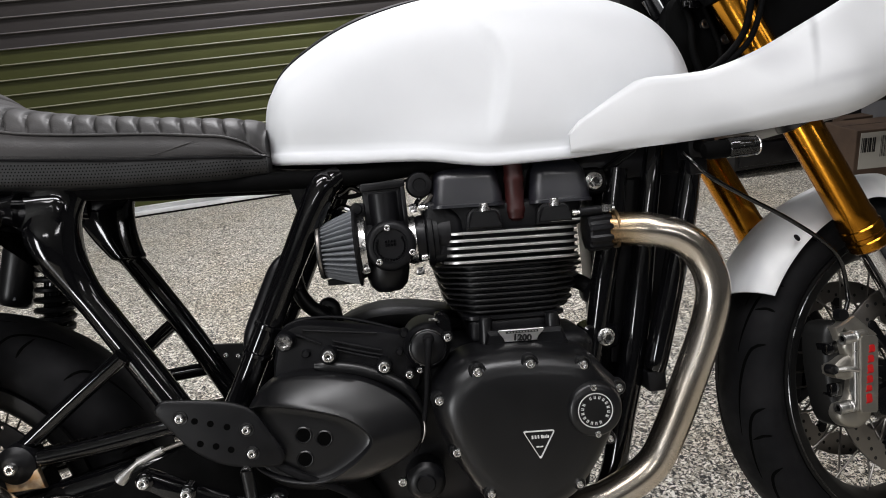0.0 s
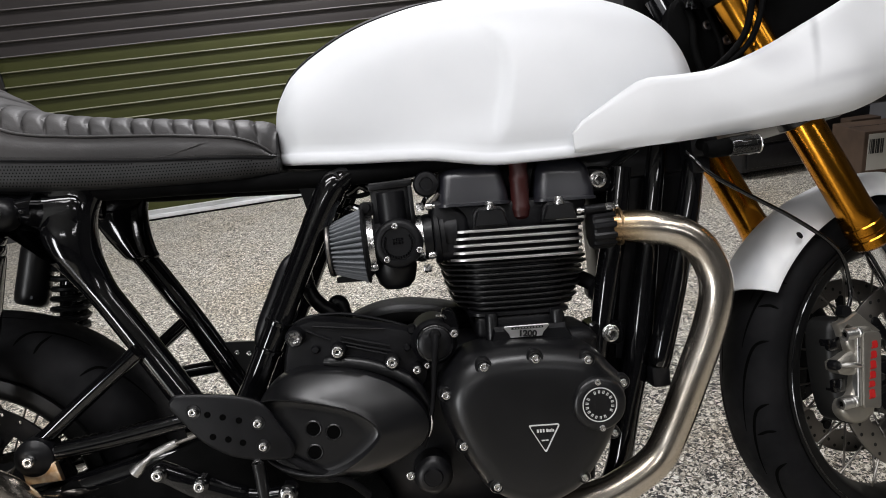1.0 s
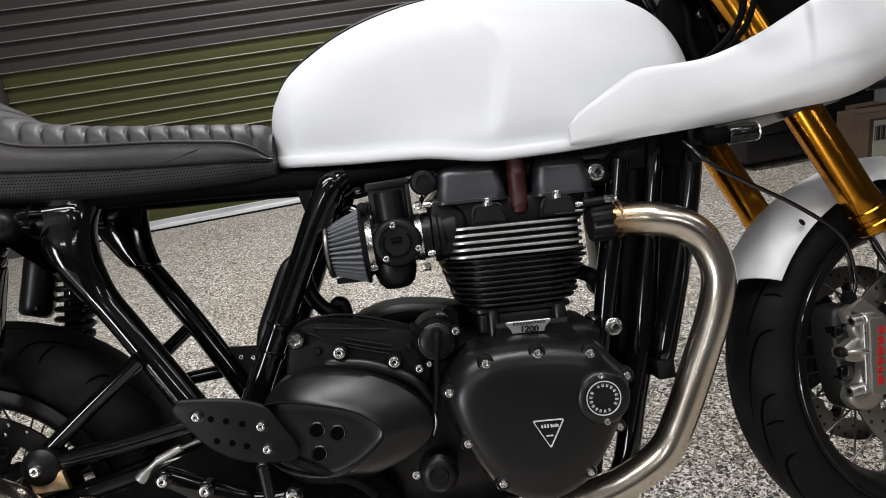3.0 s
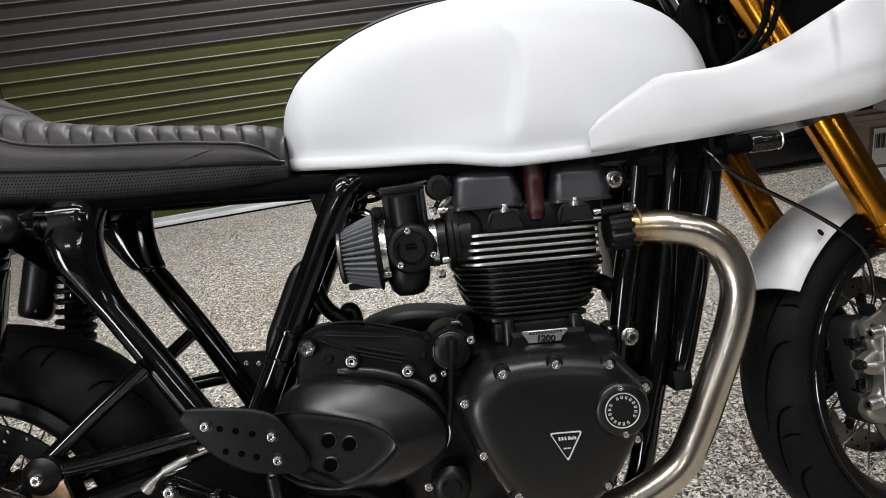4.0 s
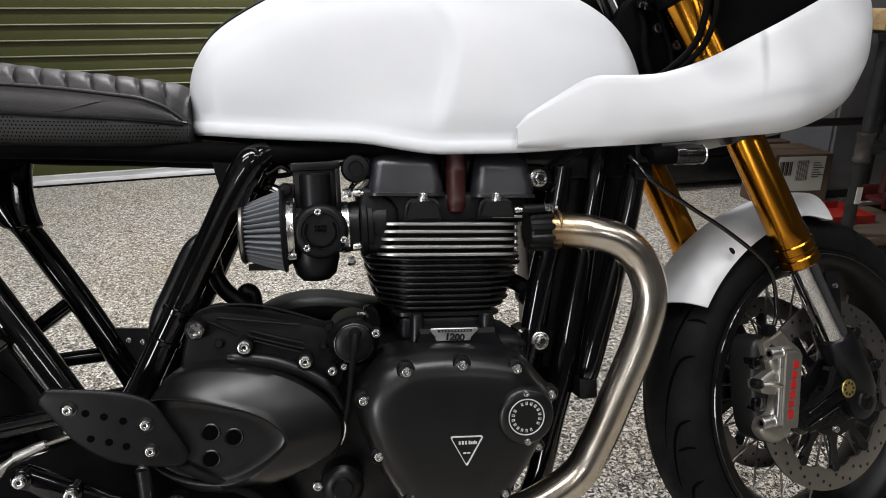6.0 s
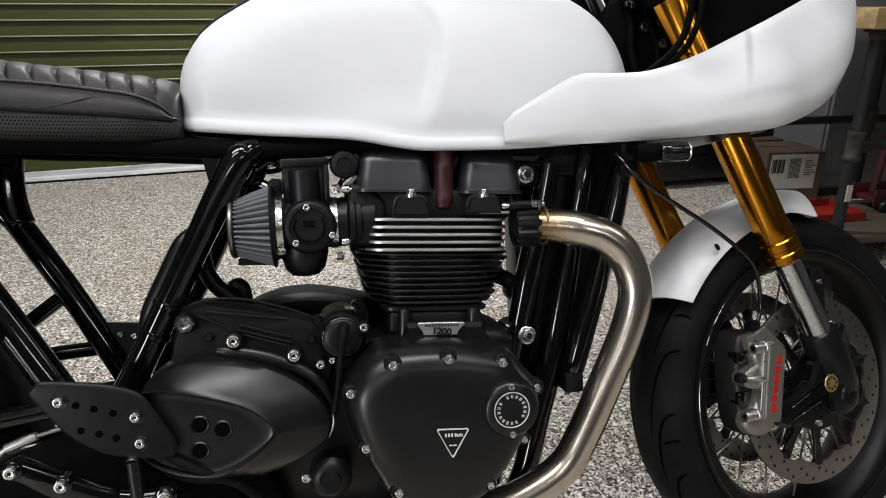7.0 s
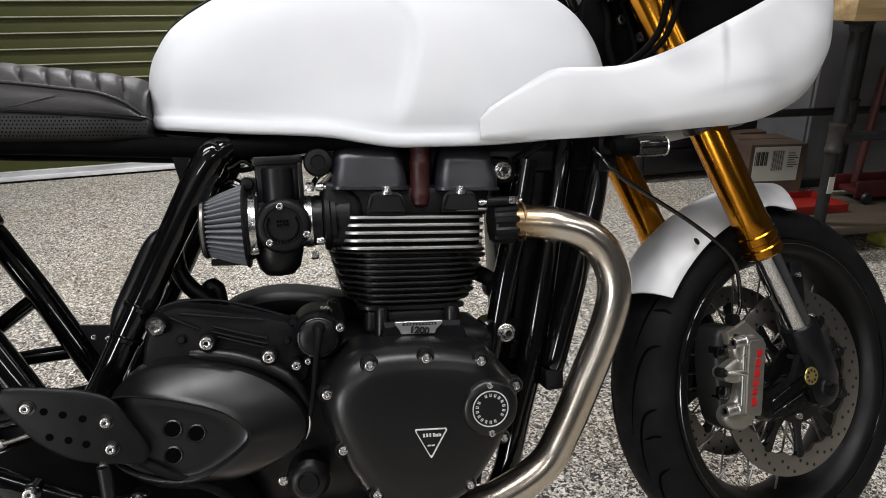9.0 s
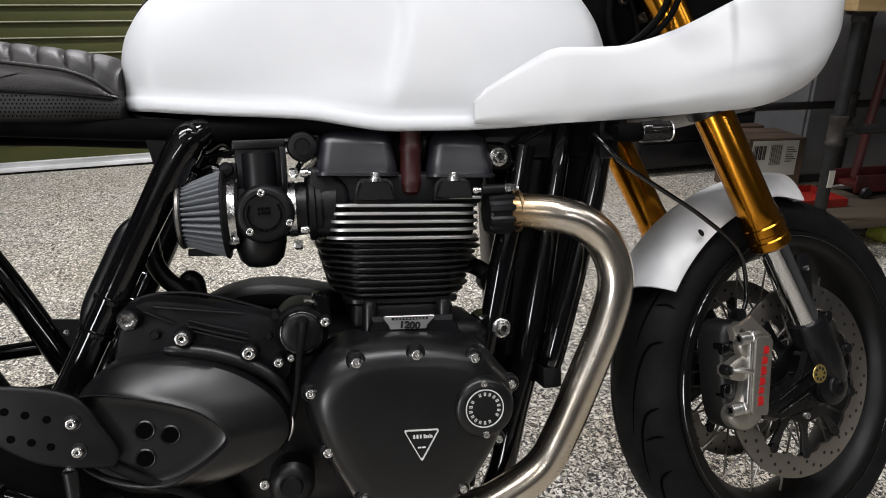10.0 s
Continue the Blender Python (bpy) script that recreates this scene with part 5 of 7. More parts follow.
for s in (-1, 1):
    frame_tube("seat_rail", at_y([(-0.87, 0.79), (-0.724, 0.764), (-0.57, 0.745), (-0.45, 0.738), (-0.325, 0.729), (-0.234, 0.724), (-0.1, 0.727), (0.1, 0.74), (0.3, 0.78)], s * 0.1), 0.0135, "satin black seat rail", 18, DULL)
    down = frame_tube("down_tube", [(0.262, s * 0.05, 0.8), (0.24, s * 0.07, 0.7), (0.223, s * 0.075, 0.621), (0.203, s * 0.075, 0.521), (0.177, s * 0.075, 0.404), (0.154, s * 0.075, 0.32), (0.122, s * 0.075, 0.215), (0.06, s * 0.075, 0.17), (-0.2, s * 0.08, 0.165)], [0.0165, 0.0165, 0.0165, 0.019, 0.021, 0.02, 0.018, 0.0165, 0.0165])
    mt = frame_tube("main_frame_tube", [(-0.225, s * 0.1, 0.727), (-0.24, s * 0.104, 0.719), (-0.256, s * 0.108, 0.703), (-0.308, s * 0.11, 0.61), (-0.35, s * 0.11, 0.531), (-0.4, s * 0.11, 0.437), (-0.425, s * 0.11, 0.38), (-0.43, s * 0.11, 0.3)], [0.014, 0.019, 0.021, 0.0185, 0.0185, 0.0185, 0.024, 0.024])
    for k, (cx, cz) in enumerate(((-0.3515, 0.528), (-0.3715, 0.4905))):
        q = Vector((0, 0, 1)).rotation_difference(Vector((0.468, 0, 0.884))).to_matrix().to_4x4()
        part("collar", lathe([(0.0185, -0.004), (0.0205, -0.003), (0.021, 0.002), (0.0185, 0.004)], 22, m=Matrix.Translation((cx, s * 0.11, cz)) @ q), GLOSS, mt)
    y0 = s * (0.12 if s < 0 else 0.1)
    rt = part("rear_frame_tube", flared_tube(-0.1, [(0.68 + (z - 0.68) * 1.021, -0.15 + (x + 0.15) * 1.021, a * 1.021, b) for z, x, a, b in FLARE_NEAR]) if s < 0 else flared_tube(y0, FLARE_FAR), GLOSS, bike, "gloss black frame tube flaring into its gusset", smooth=70)
    part("shock_arm", tube(at_y([(-0.72, 0.726), (-0.69, 0.73), (-0.655, 0.728)], y0), [0.013, 0.016, 0.024], 16, 4), GLOSS, rt)
    part("mount_disc", join(lathe([(0.0, 0.01), (0.012, 0.01), (0.02, 0.004), (0.023, -0.004), (0.024, -0.02)], 26, m=facing(-0.697, y0 - 0.02, 0.727))), PLASTIC, rt, "black domed shock mount")
    bolt(-0.697, y0 - 0.033, 0.727, 0.009, rt)
    frame_tube("brace_tube", at_y([(-0.55, 0.514), (-0.63, 0.457), (-0.7, 0.405)] if s < 0 else [(-0.55, 0.522), (-0.63, 0.465), (-0.7, 0.415)], y0 * 1.05), 0.0118)
    frame_tube("lower_brace", at_y([(-0.695, 0.388), (-0.6, 0.396), (-0.49, 0.41)] if s < 0 else [(-0.7, 0.418), (-0.575, 0.429), (-0.47, 0.435)], y0 * 1.1), 0.0118)
    hub = part("brace_hub", lathe([(0.0, 0.009), (0.013, 0.009), (0.0205, 0.006), (0.0265, 0.001), (0.0275, -0.006), (0.0275, -0.03)], 30, m=facing(-0.703, y0 * 1.05 - 0.018, 0.388)), PLASTIC, bike, "round black peg mount")
    if s < 0:
        bolt(-0.703, -0.156, 0.388, 0.008, hub)
        part("tab", plate([(-0.722, 0.38), (-0.718, 0.352), (-0.668, 0.352), (-0.674, 0.38)], ((-0.138, 0.001), (-0.139, 0.0), (-0.144, 0.0), (-0.146, 0.002)), 0), TABSTEEL, hub, "heat-tinted steel exhaust tab")
part("gusset_web", plate([(-0.735, 0.757), (-0.66, 0.75), (-0.6, 0.744), (-0.598, 0.69), (-0.626, 0.65), (-0.6375, 0.638), (-0.653, 0.664), (-0.669, 0.685), (-0.69, 0.696), (-0.735, 0.703)], ((-0.094, 0.0), (-0.112, 0.0), (-0.119, 0.004), (-0.1235, 0.011), (-0.1255, 0.02)), 4), GLOSS, bike, "gloss black gusset plate around the shock mount")
part("loom_cover", tube([(-0.318, -0.1, 0.622), (-0.33, -0.102, 0.604), (-0.352, -0.104, 0.562), (-0.373, -0.104, 0.522), (-0.384, -0.103, 0.5)], [0.006, 0.0125, 0.0135, 0.0135, 0.009], 12, 4), PLASTIC, bike, "black wiring loom cover along the frame tube")
part("frame_web", plate([(-0.3, 0.724), (-0.245, 0.716), (-0.262, 0.69), (-0.282, 0.655), (-0.292, 0.648), (-0.29, 0.68), (-0.296, 0.708)], ((-0.094, 0.0), (-0.096, 0.002), (-0.104, 0.002), (-0.106, 0.0))), GLOSS, bike, "black web plate where the tubes meet")
part("cable_run", tube([(-0.272, -0.085, 0.7), (-0.32, -0.09, 0.62), (-0.345, -0.092, 0.575), (-0.352, -0.092, 0.55), (-0.375, -0.09, 0.5)], 0.006, 10, 5), RUBBER, bike, "black cable along the frame")
part("spine_tube", tube([(-0.26, 0, 0.73), (-0.1, 0, 0.745), (0.1, 0, 0.77), (0.3, 0, 0.82)], 0.028, 18, 5), GLOSS, bike, "gloss black spine tube")
part("bracket_plate", plate([(-0.492, 0.432), (-0.492, 0.476), (-0.43, 0.47), (-0.432, 0.42), (-0.46, 0.41)], ((0.095, 0.001), (0.1, 0.0), (0.104, 0.001))), BLACK, bike, "black bracket plate")
for bx, bz in ((-0.472, 0.455), (-0.4515, 0.451), (-0.49, 0.452)):
    bolt(bx, 0.094, bz, 0.0042, bike.children[-1])
# wiring loops under the tank
for pts in ([(-0.262, 0.712), (-0.245, 0.7), (-0.215, 0.695), (-0.19, 0.702), (-0.178, 0.718)], [(-0.24, 0.724), (-0.222, 0.708), (-0.226, 0.688), (-0.24, 0.672)], [(-0.205, 0.726), (-0.213, 0.71), (-0.235, 0.7), (-0.262, 0.694)], [(-0.19, 0.73), (-0.2, 0.715), (-0.222, 0.712), (-0.24, 0.722)]):
    part("wire", tube(at_y(pts, -0.06 - 0.004 * len(pts)), 0.0036, 8, 5), RUBBER, bike, "black wiring")
part("breather_hose", tube([(-0.315, -0.05, 0.6), (-0.314, -0.05, 0.575), (-0.309, -0.05, 0.555), (-0.297, -0.05, 0.537), (-0.282, -0.05, 0.524), (-0.27, -0.05, 0.505)], 0.0115, 14, 5), PLASTIC, bike, "black breather hose")
part("coolant_hose", tube([(-0.29, -0.03, 0.5), (-0.283, -0.03, 0.524), (-0.275, -0.03, 0.536), (-0.2675, -0.03, 0.532), (-0.265, -0.03, 0.518), (-0.263, -0.03, 0.495)], 0.0112, 14, 5), PLASTIC, bike, "bent black rubber hose")
for _z in (0.573, 0.566):
    part("hose_clip", lathe([(0.0116, -0.0015), (0.0122, -0.001), (0.0122, 0.001), (0.0116, 0.0015)], 24, m=pose(-0.3135, -0.05, _z, 0, -10, 0)), CAST, bike)
part("left_shroud", box(0.156, 0.2, 0.02, 0.09, 0.4, 0.7, 0.008), PLASTIC, bike, "black casing beside the radiator")
part("right_shroud", box(0.15, 0.205, -0.058, 0.0, 0.42, 0.66, 0.008), DULL, bike, "black casing behind the exhaust")
part("mount_stay", tube([(0.143, -0.088, 0.676), (0.17, -0.085, 0.694), (0.21, -0.075, 0.715)], 0.0065, 10, 3), GLOSS, bike, "black engine stay")
part("tank_tray", plate([(-0.326, 0.7505), (-0.3, 0.7455), (-0.22, 0.7365), (-0.145, 0.7305), (-0.098, 0.7255), (-0.05, 0.7155), (0.0, 0.709), (0.3, 0.7165), (0.3, 0.735), (-0.326, 0.765)], ((-0.07, 0.0), (0.07, 0.0))), DULL, bike, "black tray under the tank")
part("coil_box", box(0.02, 0.31, -0.075, 0.09, 0.672, 0.722, 0.006), PLASTIC, bike, "black ignition box")

# swingarm, rear wheel, shocks
RX, RZ = -0.848, 0.292
for s in (-1, 1):
    part("swingarm", tube([(-0.4, s * 0.1, 0.36), (-0.55, s * 0.11, 0.345), (-0.7, s * 0.12, 0.32), (-0.85, s * 0.125, 0.295)], [0.03, 0.026, 0.024, 0.024], 16, 4), GLOSS, bike, "black tubular swingarm")
rear = part("rear_wheel", lathe([(0.19, -0.074), (0.2, -0.078), (0.213, -0.0775), (0.213, -0.07), (0.2, -0.06), (0.187, -0.035), (0.18, 0.0), (0.187, 0.035), (0.2, 0.06), (0.213, 0.07), (0.213, 0.0775), (0.2, 0.078), (0.19, 0.0765), (0.183, 0.07), (0.178, 0.035), (0.174, 0.0), (0.178, -0.035)], 72, True, facing(0, 0, 0)), RIM, bike, "black wire-spoked rear wheel", pose(RX, 0, RZ))
rear_tyre = tyre("tyre", rear, 0.208, 0.299, 0.083, "wide black sport tyre with slanted tread grooves")
part("hub", lathe([(0.0, 0.09), (0.02, 0.09), (0.028, 0.07), (0.05, 0.06), (0.05, 0.05), (0.03, 0.04), (0.03, -0.04), (0.05, -0.05), (0.05, -0.06), (0.028, -0.07), (0.02, -0.09), (0.0, -0.09)], 32, m=facing(0, 0, 0)), BLACK, rear, "black rear hub")


def drilled_ring(y, r_mid, r_out, r_in, sectors, hole):
    """A flat ring in two rows of cells, two in three of them pierced by a round hole."""
    bm = bmesh.new()
    step = 2 * math.pi / sectors
    polar = lambda r, a, dy: bm.verts.new((r * math.cos(a), y + dy, r * math.sin(a)))
    for row, (r0, r1) in enumerate(((r_in, r_mid), (r_mid, r_out))):
        for i in range(sectors):
            a0 = step * i
            pierced = (i + row) % 3 != 2
            rc, ac = (r0 + r1) / 2, a0 + step / 2
            edge = [(r0, a0), (r0, ac), (r0, a0 + step), (rc, a0 + step), (r1, a0 + step), (r1, ac), (r1, a0), (rc, a0)]
            rim = [[polar(r, a, dy) for r, a in edge] for dy in (-0.0022, 0.0022)]
            for j in (0, 1, 4, 5):
                bm.faces.new((rim[0][j], rim[0][j + 1], rim[1][j + 1], rim[1][j]))
            if not pierced:
                bm.faces.new(rim[0])
                bm.faces.new(rim[1][::-1])
                continue
            cx, cz = rc * math.cos(ac), rc * math.sin(ac)
            well = []
            for dy in (-0.0022, 0.0022):
                well.append([bm.verts.new((cx + hole * math.cos(ac + math.pi - (k - 1) * math.pi / 4), y + dy, cz + hole * math.sin(ac + math.pi - (k - 1) * math.pi / 4))) for k in range(8)])
            for j in range(8):
                k = (j + 1) % 8
                bm.faces.new((rim[0][j], rim[0][k], well[0][k], well[0][j]))
                bm.faces.new((rim[1][k], rim[1][j], well[1][j], well[1][k]))
                bm.faces.new((well[0][j], well[0][k], well[1][k], well[1][j]))
    bmesh.ops.remove_doubles(bm, verts=bm.verts, dist=0.00005)
    bmesh.ops.recalc_face_normals(bm, faces=bm.faces)
    return bm


rear_disc = part("brake_disc", drilled_ring(-0.084, 0.1605, 0.1755, 0.1455, 37, 0.0034), CAST, rear, "black drilled rear disc", smooth=20)
for i in range(6):
    arm = plate([(0.034, -0.017), (0.034, 0.017), (0.09, 0.0125), (0.12, 0.0115), (0.147, 0.019), (0.147, -0.019), (0.12, -0.0115), (0.09, -0.0125)], ((-0.0815, 0.001), (-0.0825, 0.0), (-0.0855, 0.0), (-0.0865, 0.001)))
    arm.transform(Matrix.Rotation(radians(-60 * i), 4, "Y"))
    part("carrier_arm", arm, CAST, rear_disc)
    a = radians(60 * i)
    part("bobbin", lathe([(0.0, 0.0016), (0.0035, 0.0018), (0.004, 0.004), (0.008, 0.004), (0.0092, 0.002), (0.0095, 0.0)], 18, m=facing(0.128 * math.cos(a), -0.0862, 0.128 * math.sin(a))), BLACK, rear_disc)


def spoke_set(wheel, r_hub, r_rim, y_hub, y_rim, count, r=0.0018):
    first = None
    for i in range(count):
        a = 2 * math.pi * i / count
        s = -1 if i % 2 else 1
        b = a + (0.42 if (i // 2) % 2 else -0.42)
        p = Vector((r_hub * math.cos(b), s * y_hub, r_hub * math.sin(b)))
        q = Vector((r_rim * math.cos(a), s * y_rim, r_rim * math.sin(a)))
        d = q - p
        rot_ = Vector((0, 0, 1)).rotation_difference(d.normalized()).to_matrix().to_4x4()
        m = Matrix.Translation(p) @ rot_ @ Matrix.Diagonal((1, 1, d.length, 1))
        if first is None:
            first = part("spoke", lathe([(r, 0), (r, 1)], 8), DISC, wheel, "dull steel spoke", m)
        else:
            again(first, m)


spoke_set(rear, 0.05, 0.19, 0.055, 0.012, 32, 0.0016)


def shock(side, x0, z0, x1, z1, sleeve):
    """A coil-over shock; the sleeved one hides most of its coil."""
    y = side * 0.14
    d = Vector((x1 - x0, 0, z1 - z0))
    q = Matrix.Translation((x0, y, z0)) @ Vector((0, 0, 1)).rotation_difference(d.normalized()).to_matrix().to_4x4()
    h = d.length
    reach = 0.64 * h if sleeve else h - 0.04
    s = part("shock_absorber", lathe([(0.0, -0.015), (0.014, -0.012), (0.02, 0.0), (0.028, 0.02), (0.03, 0.025), (0.03, 0.05), (0.026, 0.055), (0.019, 0.06), (0.018, 0.6 * h), (0.018, reach), (0.027, reach + 0.004), (0.027, reach + 0.012), (0.013, reach + 0.018), (0.0115, h - 0.01), (0.008, h)], 28, m=q), GLOSS, bike, "black rear shock absorber")
    coil = [q @ Vector((0.0285 * math.cos(0.55 * i), 0.0285 * math.sin(0.55 * i), 0.05 + (reach - 0.045) * i / 140)) for i in range(141)]
    part("spring", tube([tuple(p) for p in coil], 0.0056, 8, 1), CAST, s, "black coil spring")
    if sleeve:
        part("sleeve", lathe([(0.027, 0.012), (0.034, 0.014), (0.0345, 0.02), (0.033, 0.023), (0.0345, 0.026), (0.0345, 0.034), (0.033, 0.037), (0.035, 0.041), (0.0355, 0.05), (0.0355, 0.145), (0.0345, 0.15), (0.03, 0.152)], 40, m=q), GLOSS, s, "smooth gloss black sleeve")
    else:
        part("reservoir", tube([(-0.797, y, 0.685), (-0.798, y, 0.682), (-0.812, y, 0.635), (-0.8255, y, 0.588), (-0.827, y, 0.583)], [0.02, 0.028, 0.0285, 0.0285, 0.02], 26, 3), BLACK, s, "black gas reservoir")
        part("reservoir_fitting", tube([(-0.812, y - 0.014, 0.697), (-0.802, y - 0.016, 0.7), (-0.79, y - 0.016, 0.701)], 0.0055, 12, 2), BRASS, s, "brass hose fitting")
        part("reservoir_label", box(-0.83, -0.81, y - 0.0272, y - 0.026, 0.592, 0.597), PLEAT, s, "small grey label", smooth=0)
    return s


shock(1, -0.738, 0.7, -0.79, 0.4, False)
shock(-1, -0.726, 0.715, -0.803, 0.4, True)
part("tail_cowl", dome([(-0.95, 0.8), (-0.93, 0.86), (-0.85, 0.84), (-0.74, 0.808), (-0.704, 0.79), (-0.7, 0.772), (-0.715, 0.764), (-0.85, 0.775)], -0.12, -0.142, ((0, 0), (0.7, 0.02), (0.95, 0.06), (1.0, 0.15)), 4), WHITE, bike, "white primer tail panel")
muff = part("silencer", tube([(-0.36, -0.165, 0.22), (-0.5, -0.175, 0.2), (-0.6, -0.185, 0.21), (-0.655, -0.19, 0.25), (-0.7, -0.192, 0.308), (-0.75, -0.194, 0.343), (-0.8, -0.196, 0.36), (-0.92, -0.2, 0.4), (-1.05, -0.205, 0.44)], [0.026, 0.026, 0.026, 0.03, 0.042, 0.053, 0.055, 0.055, 0.055], 36, 6), PIPE, bike, "brushed stainless silencer", smooth=60)
part("side_cover", plate([(-0.68, 0.34), (-0.6, 0.34), (-0.46, 0.385), (-0.4, 0.39), (-0.3, 0.37), (-0.24, 0.3), (-0.25, 0.22), (-0.66, 0.22)], ((-0.1, 0.0), (-0.135, 0.0), (-0.14, 0.006)), 3), DULL, bike, "dark pivot plate")

# drive chain, upper run
chain = tagged(new("drive_chain"))
chain.parent = bike
chain_link = None
for i in range(36):
    x = -0.37 - 0.0136 * i
    m = pose(x, -0.088, 0.414 - 0.0012 * i, 0, -5, 0)
    if chain_link is None:
        chain_link = part("link", join(*[plate([(-0.0095, 0.0), (-0.0075, 0.0052), (-0.004, 0.0056), (0.0, 0.0042), (0.004, 0.0056), (0.0075, 0.0052), (0.0095, 0.0), (0.0075, -0.0052), (0.004, -0.0056), (0.0, -0.0042), (-0.004, -0.0056), (-0.0075, -0.0052)], ((y, 0.0004), (y + 0.0004, 0.0), (y + 0.0016, 0.0), (y + 0.002, 0.0004))) for y in (-0.009, 0.007)],
                                       lathe([(0.0, -0.0072), (0.005, -0.007), (0.005, 0.007), (0.0, 0.0072)], 12, m=facing(0.0046, 0, 0)), lathe([(0.0, 0.0102), (0.002, 0.01), (0.0026, 0.0085), (0.0026, 0.0)], 8, m=facing(0.0046, 0, 0))), CHAIN, chain, "dark oily steel chain link", m)
    else:
        again(chain_link, m)

# heel guard, pedal, linkage
HEEL = [(-0.487, 0.45), (-0.482, 0.461), (-0.47, 0.464), (-0.42, 0.457), (-0.388, 0.449), (-0.366, 0.436), (-0.35, 0.408), (-0.335, 0.38), (-0.336, 0.366), (-0.348, 0.36), (-0.39, 0.366), (-0.42, 0.376), (-0.45, 0.398), (-0.47, 0.424)]
heel = part("heel_guard", plate(HEEL, ((-0.203, 0.002), (-0.204, 0.0), (-0.2085, 0.0), (-0.2105, 0.002), (-0.211, 0.005)), 3), CAST, bike, "satin black drilled heel guard")
for bx, bz in ((-0.456, 0.4405), (-0.376, 0.4145), (-0.373, 0.383)):
    part("recess", lathe([(0.0055, 0.0005), (0.009, 0.001), (0.0105, -0.002)], 22, m=facing(bx, -0.211, bz)), BLACK, heel)
    bolt(bx, -0.213, bz, 0.0058, heel)
for i, (bx, bz) in enumerate(((-0.439, 0.434), (-0.42, 0.428), (-0.4, 0.421), (-0.436, 0.404), (-0.417, 0.398), (-0.399, 0.391))):
    part("drilling", lathe([(0.0, 0.0003), (0.0041, 0.0003), (0.0045, -0.0006)], 16, m=facing(bx, -0.2112, bz)), HOLE, heel, "dark drilled hole")
link = part("brake_linkage", tube([(-0.546, -0.2, 0.3675), (-0.54, -0.2, 0.3725), (-0.53, -0.201, 0.381), (-0.518, -0.202, 0.3895)], [0.0085, 0.0078, 0.0042, 0.0038], 14, 4), ALU, bike, "bright steel brake linkage")
part("rod_sleeve", tube([(-0.519, -0.202, 0.3888), (-0.5, -0.202, 0.3958), (-0.486, -0.202, 0.4005)], [0.0058, 0.006, 0.005], 14, 3), ALU, link)
part("rod", tube([(-0.49, -0.202, 0.399), (-0.465, -0.202, 0.405), (-0.44, -0.2, 0.41)], 0.0026, 10, 3), DISC, link)
lever = part("foot_lever", join(plate([(-0.5245, 0.364), (-0.521, 0.374), (-0.512, 0.3785), (-0.5, 0.374), (-0.46, 0.3535), (-0.4198, 0.3345), (-0.402, 0.326), (-0.4, 0.302), (-0.42, 0.303), (-0.47, 0.325), (-0.506, 0.35), (-0.52, 0.356)], ((-0.195, 0.001), (-0.197, 0.0), (-0.208, 0.0), (-0.2115, 0.0015), (-0.213, 0.005)), 3), tube([(-0.41, -0.202, 0.318), (-0.385, -0.201, 0.313), (-0.35, -0.2, 0.312)], 0.01, 14, 3)), GLOSS, bike, "gloss black foot lever")
for bx, bz, r in ((-0.5101, 0.3665, 0.0072), (-0.4594, 0.3445, 0.0072), (-0.3495, 0.3165, 0.0085)):
    part("boss", lathe([(r * 1.1, 0.004), (r * 1.5, 0.002), (r * 1.6, -0.012)], 20, m=facing(bx, -0.214, bz)), GLOSS, lever)
    bolt(bx, -0.219, bz, r, lever)
part("pivot_tube", tube([(-0.385, -0.205, 0.36), (-0.384, -0.205, 0.345), (-0.382, -0.205, 0.3)], 0.0085, 14, 3), BLACK, lever)
part("pivot_cap", lathe([(0.0, 0.004), (0.006, 0.003), (0.008, -0.002)], 16, m=pose(-0.385, -0.206, 0.3605, -40, 0, 0)), STEEL, lever)
part("hose", tube([(-0.36, -0.19, 0.37), (-0.34, -0.2, 0.355), (-0.31, -0.2, 0.335), (-0.27, -0.19, 0.31), (-0.25, -0.17, 0.28)], 0.0055, 10, 4), RUBBER, lever, "black rubber hose")

# radiator between the down tubes
rad = part("radiator", plate([(0.2, 0.7), (0.3, 0.69), (0.225, 0.385), (0.148, 0.395)], ((-0.06, 0.0), (0.06, 0.0)), 0), CAST, bike, "black radiator behind the down tubes", smooth=0)
part("side_tank", tube([(0.288, -0.1, 0.695), (0.268, -0.1, 0.61), (0.243, -0.1, 0.521), (0.205, -0.1, 0.4), (0.2, -0.1, 0.385)], [0.015, 0.0175, 0.0175, 0.0175, 0.014], 20, 4), GLOSS, rad, "black radiator side tank", smooth=60)
part("top_block", box(0.273, 0.302, -0.122, -0.08, 0.667, 0.703, 0.006), PLASTIC, rad)
part("bottom_bracket", box(0.186, 0.214, -0.112, -0.07, 0.355, 0.386, 0.004), CAST, rad)
part("rear_shroud", tube([(0.178, -0.088, 0.69), (0.16, -0.088, 0.6), (0.141, -0.088, 0.529), (0.12, -0.088, 0.44), (0.104, -0.088, 0.374), (0.085, -0.088, 0.28)], [0.016, 0.018, 0.018, 0.016, 0.014, 0.012], 18, 4), GLOSS, rad)
part("coolant_hose", tube([(0.1, -0.03, 0.53), (0.12, -0.055, 0.52), (0.135, -0.06, 0.5), (0.14, -0.05, 0.47)], 0.012, 14, 5), RUBBER, rad, "black coolant hose")
part("hose_end", lathe([(0.0, 0.01), (0.012, 0.01), (0.018, 0.005), (0.02, -0.004), (0.02, -0.03)], 24, m=facing(0.135, -0.07, 0.505)), PLASTIC, rad)
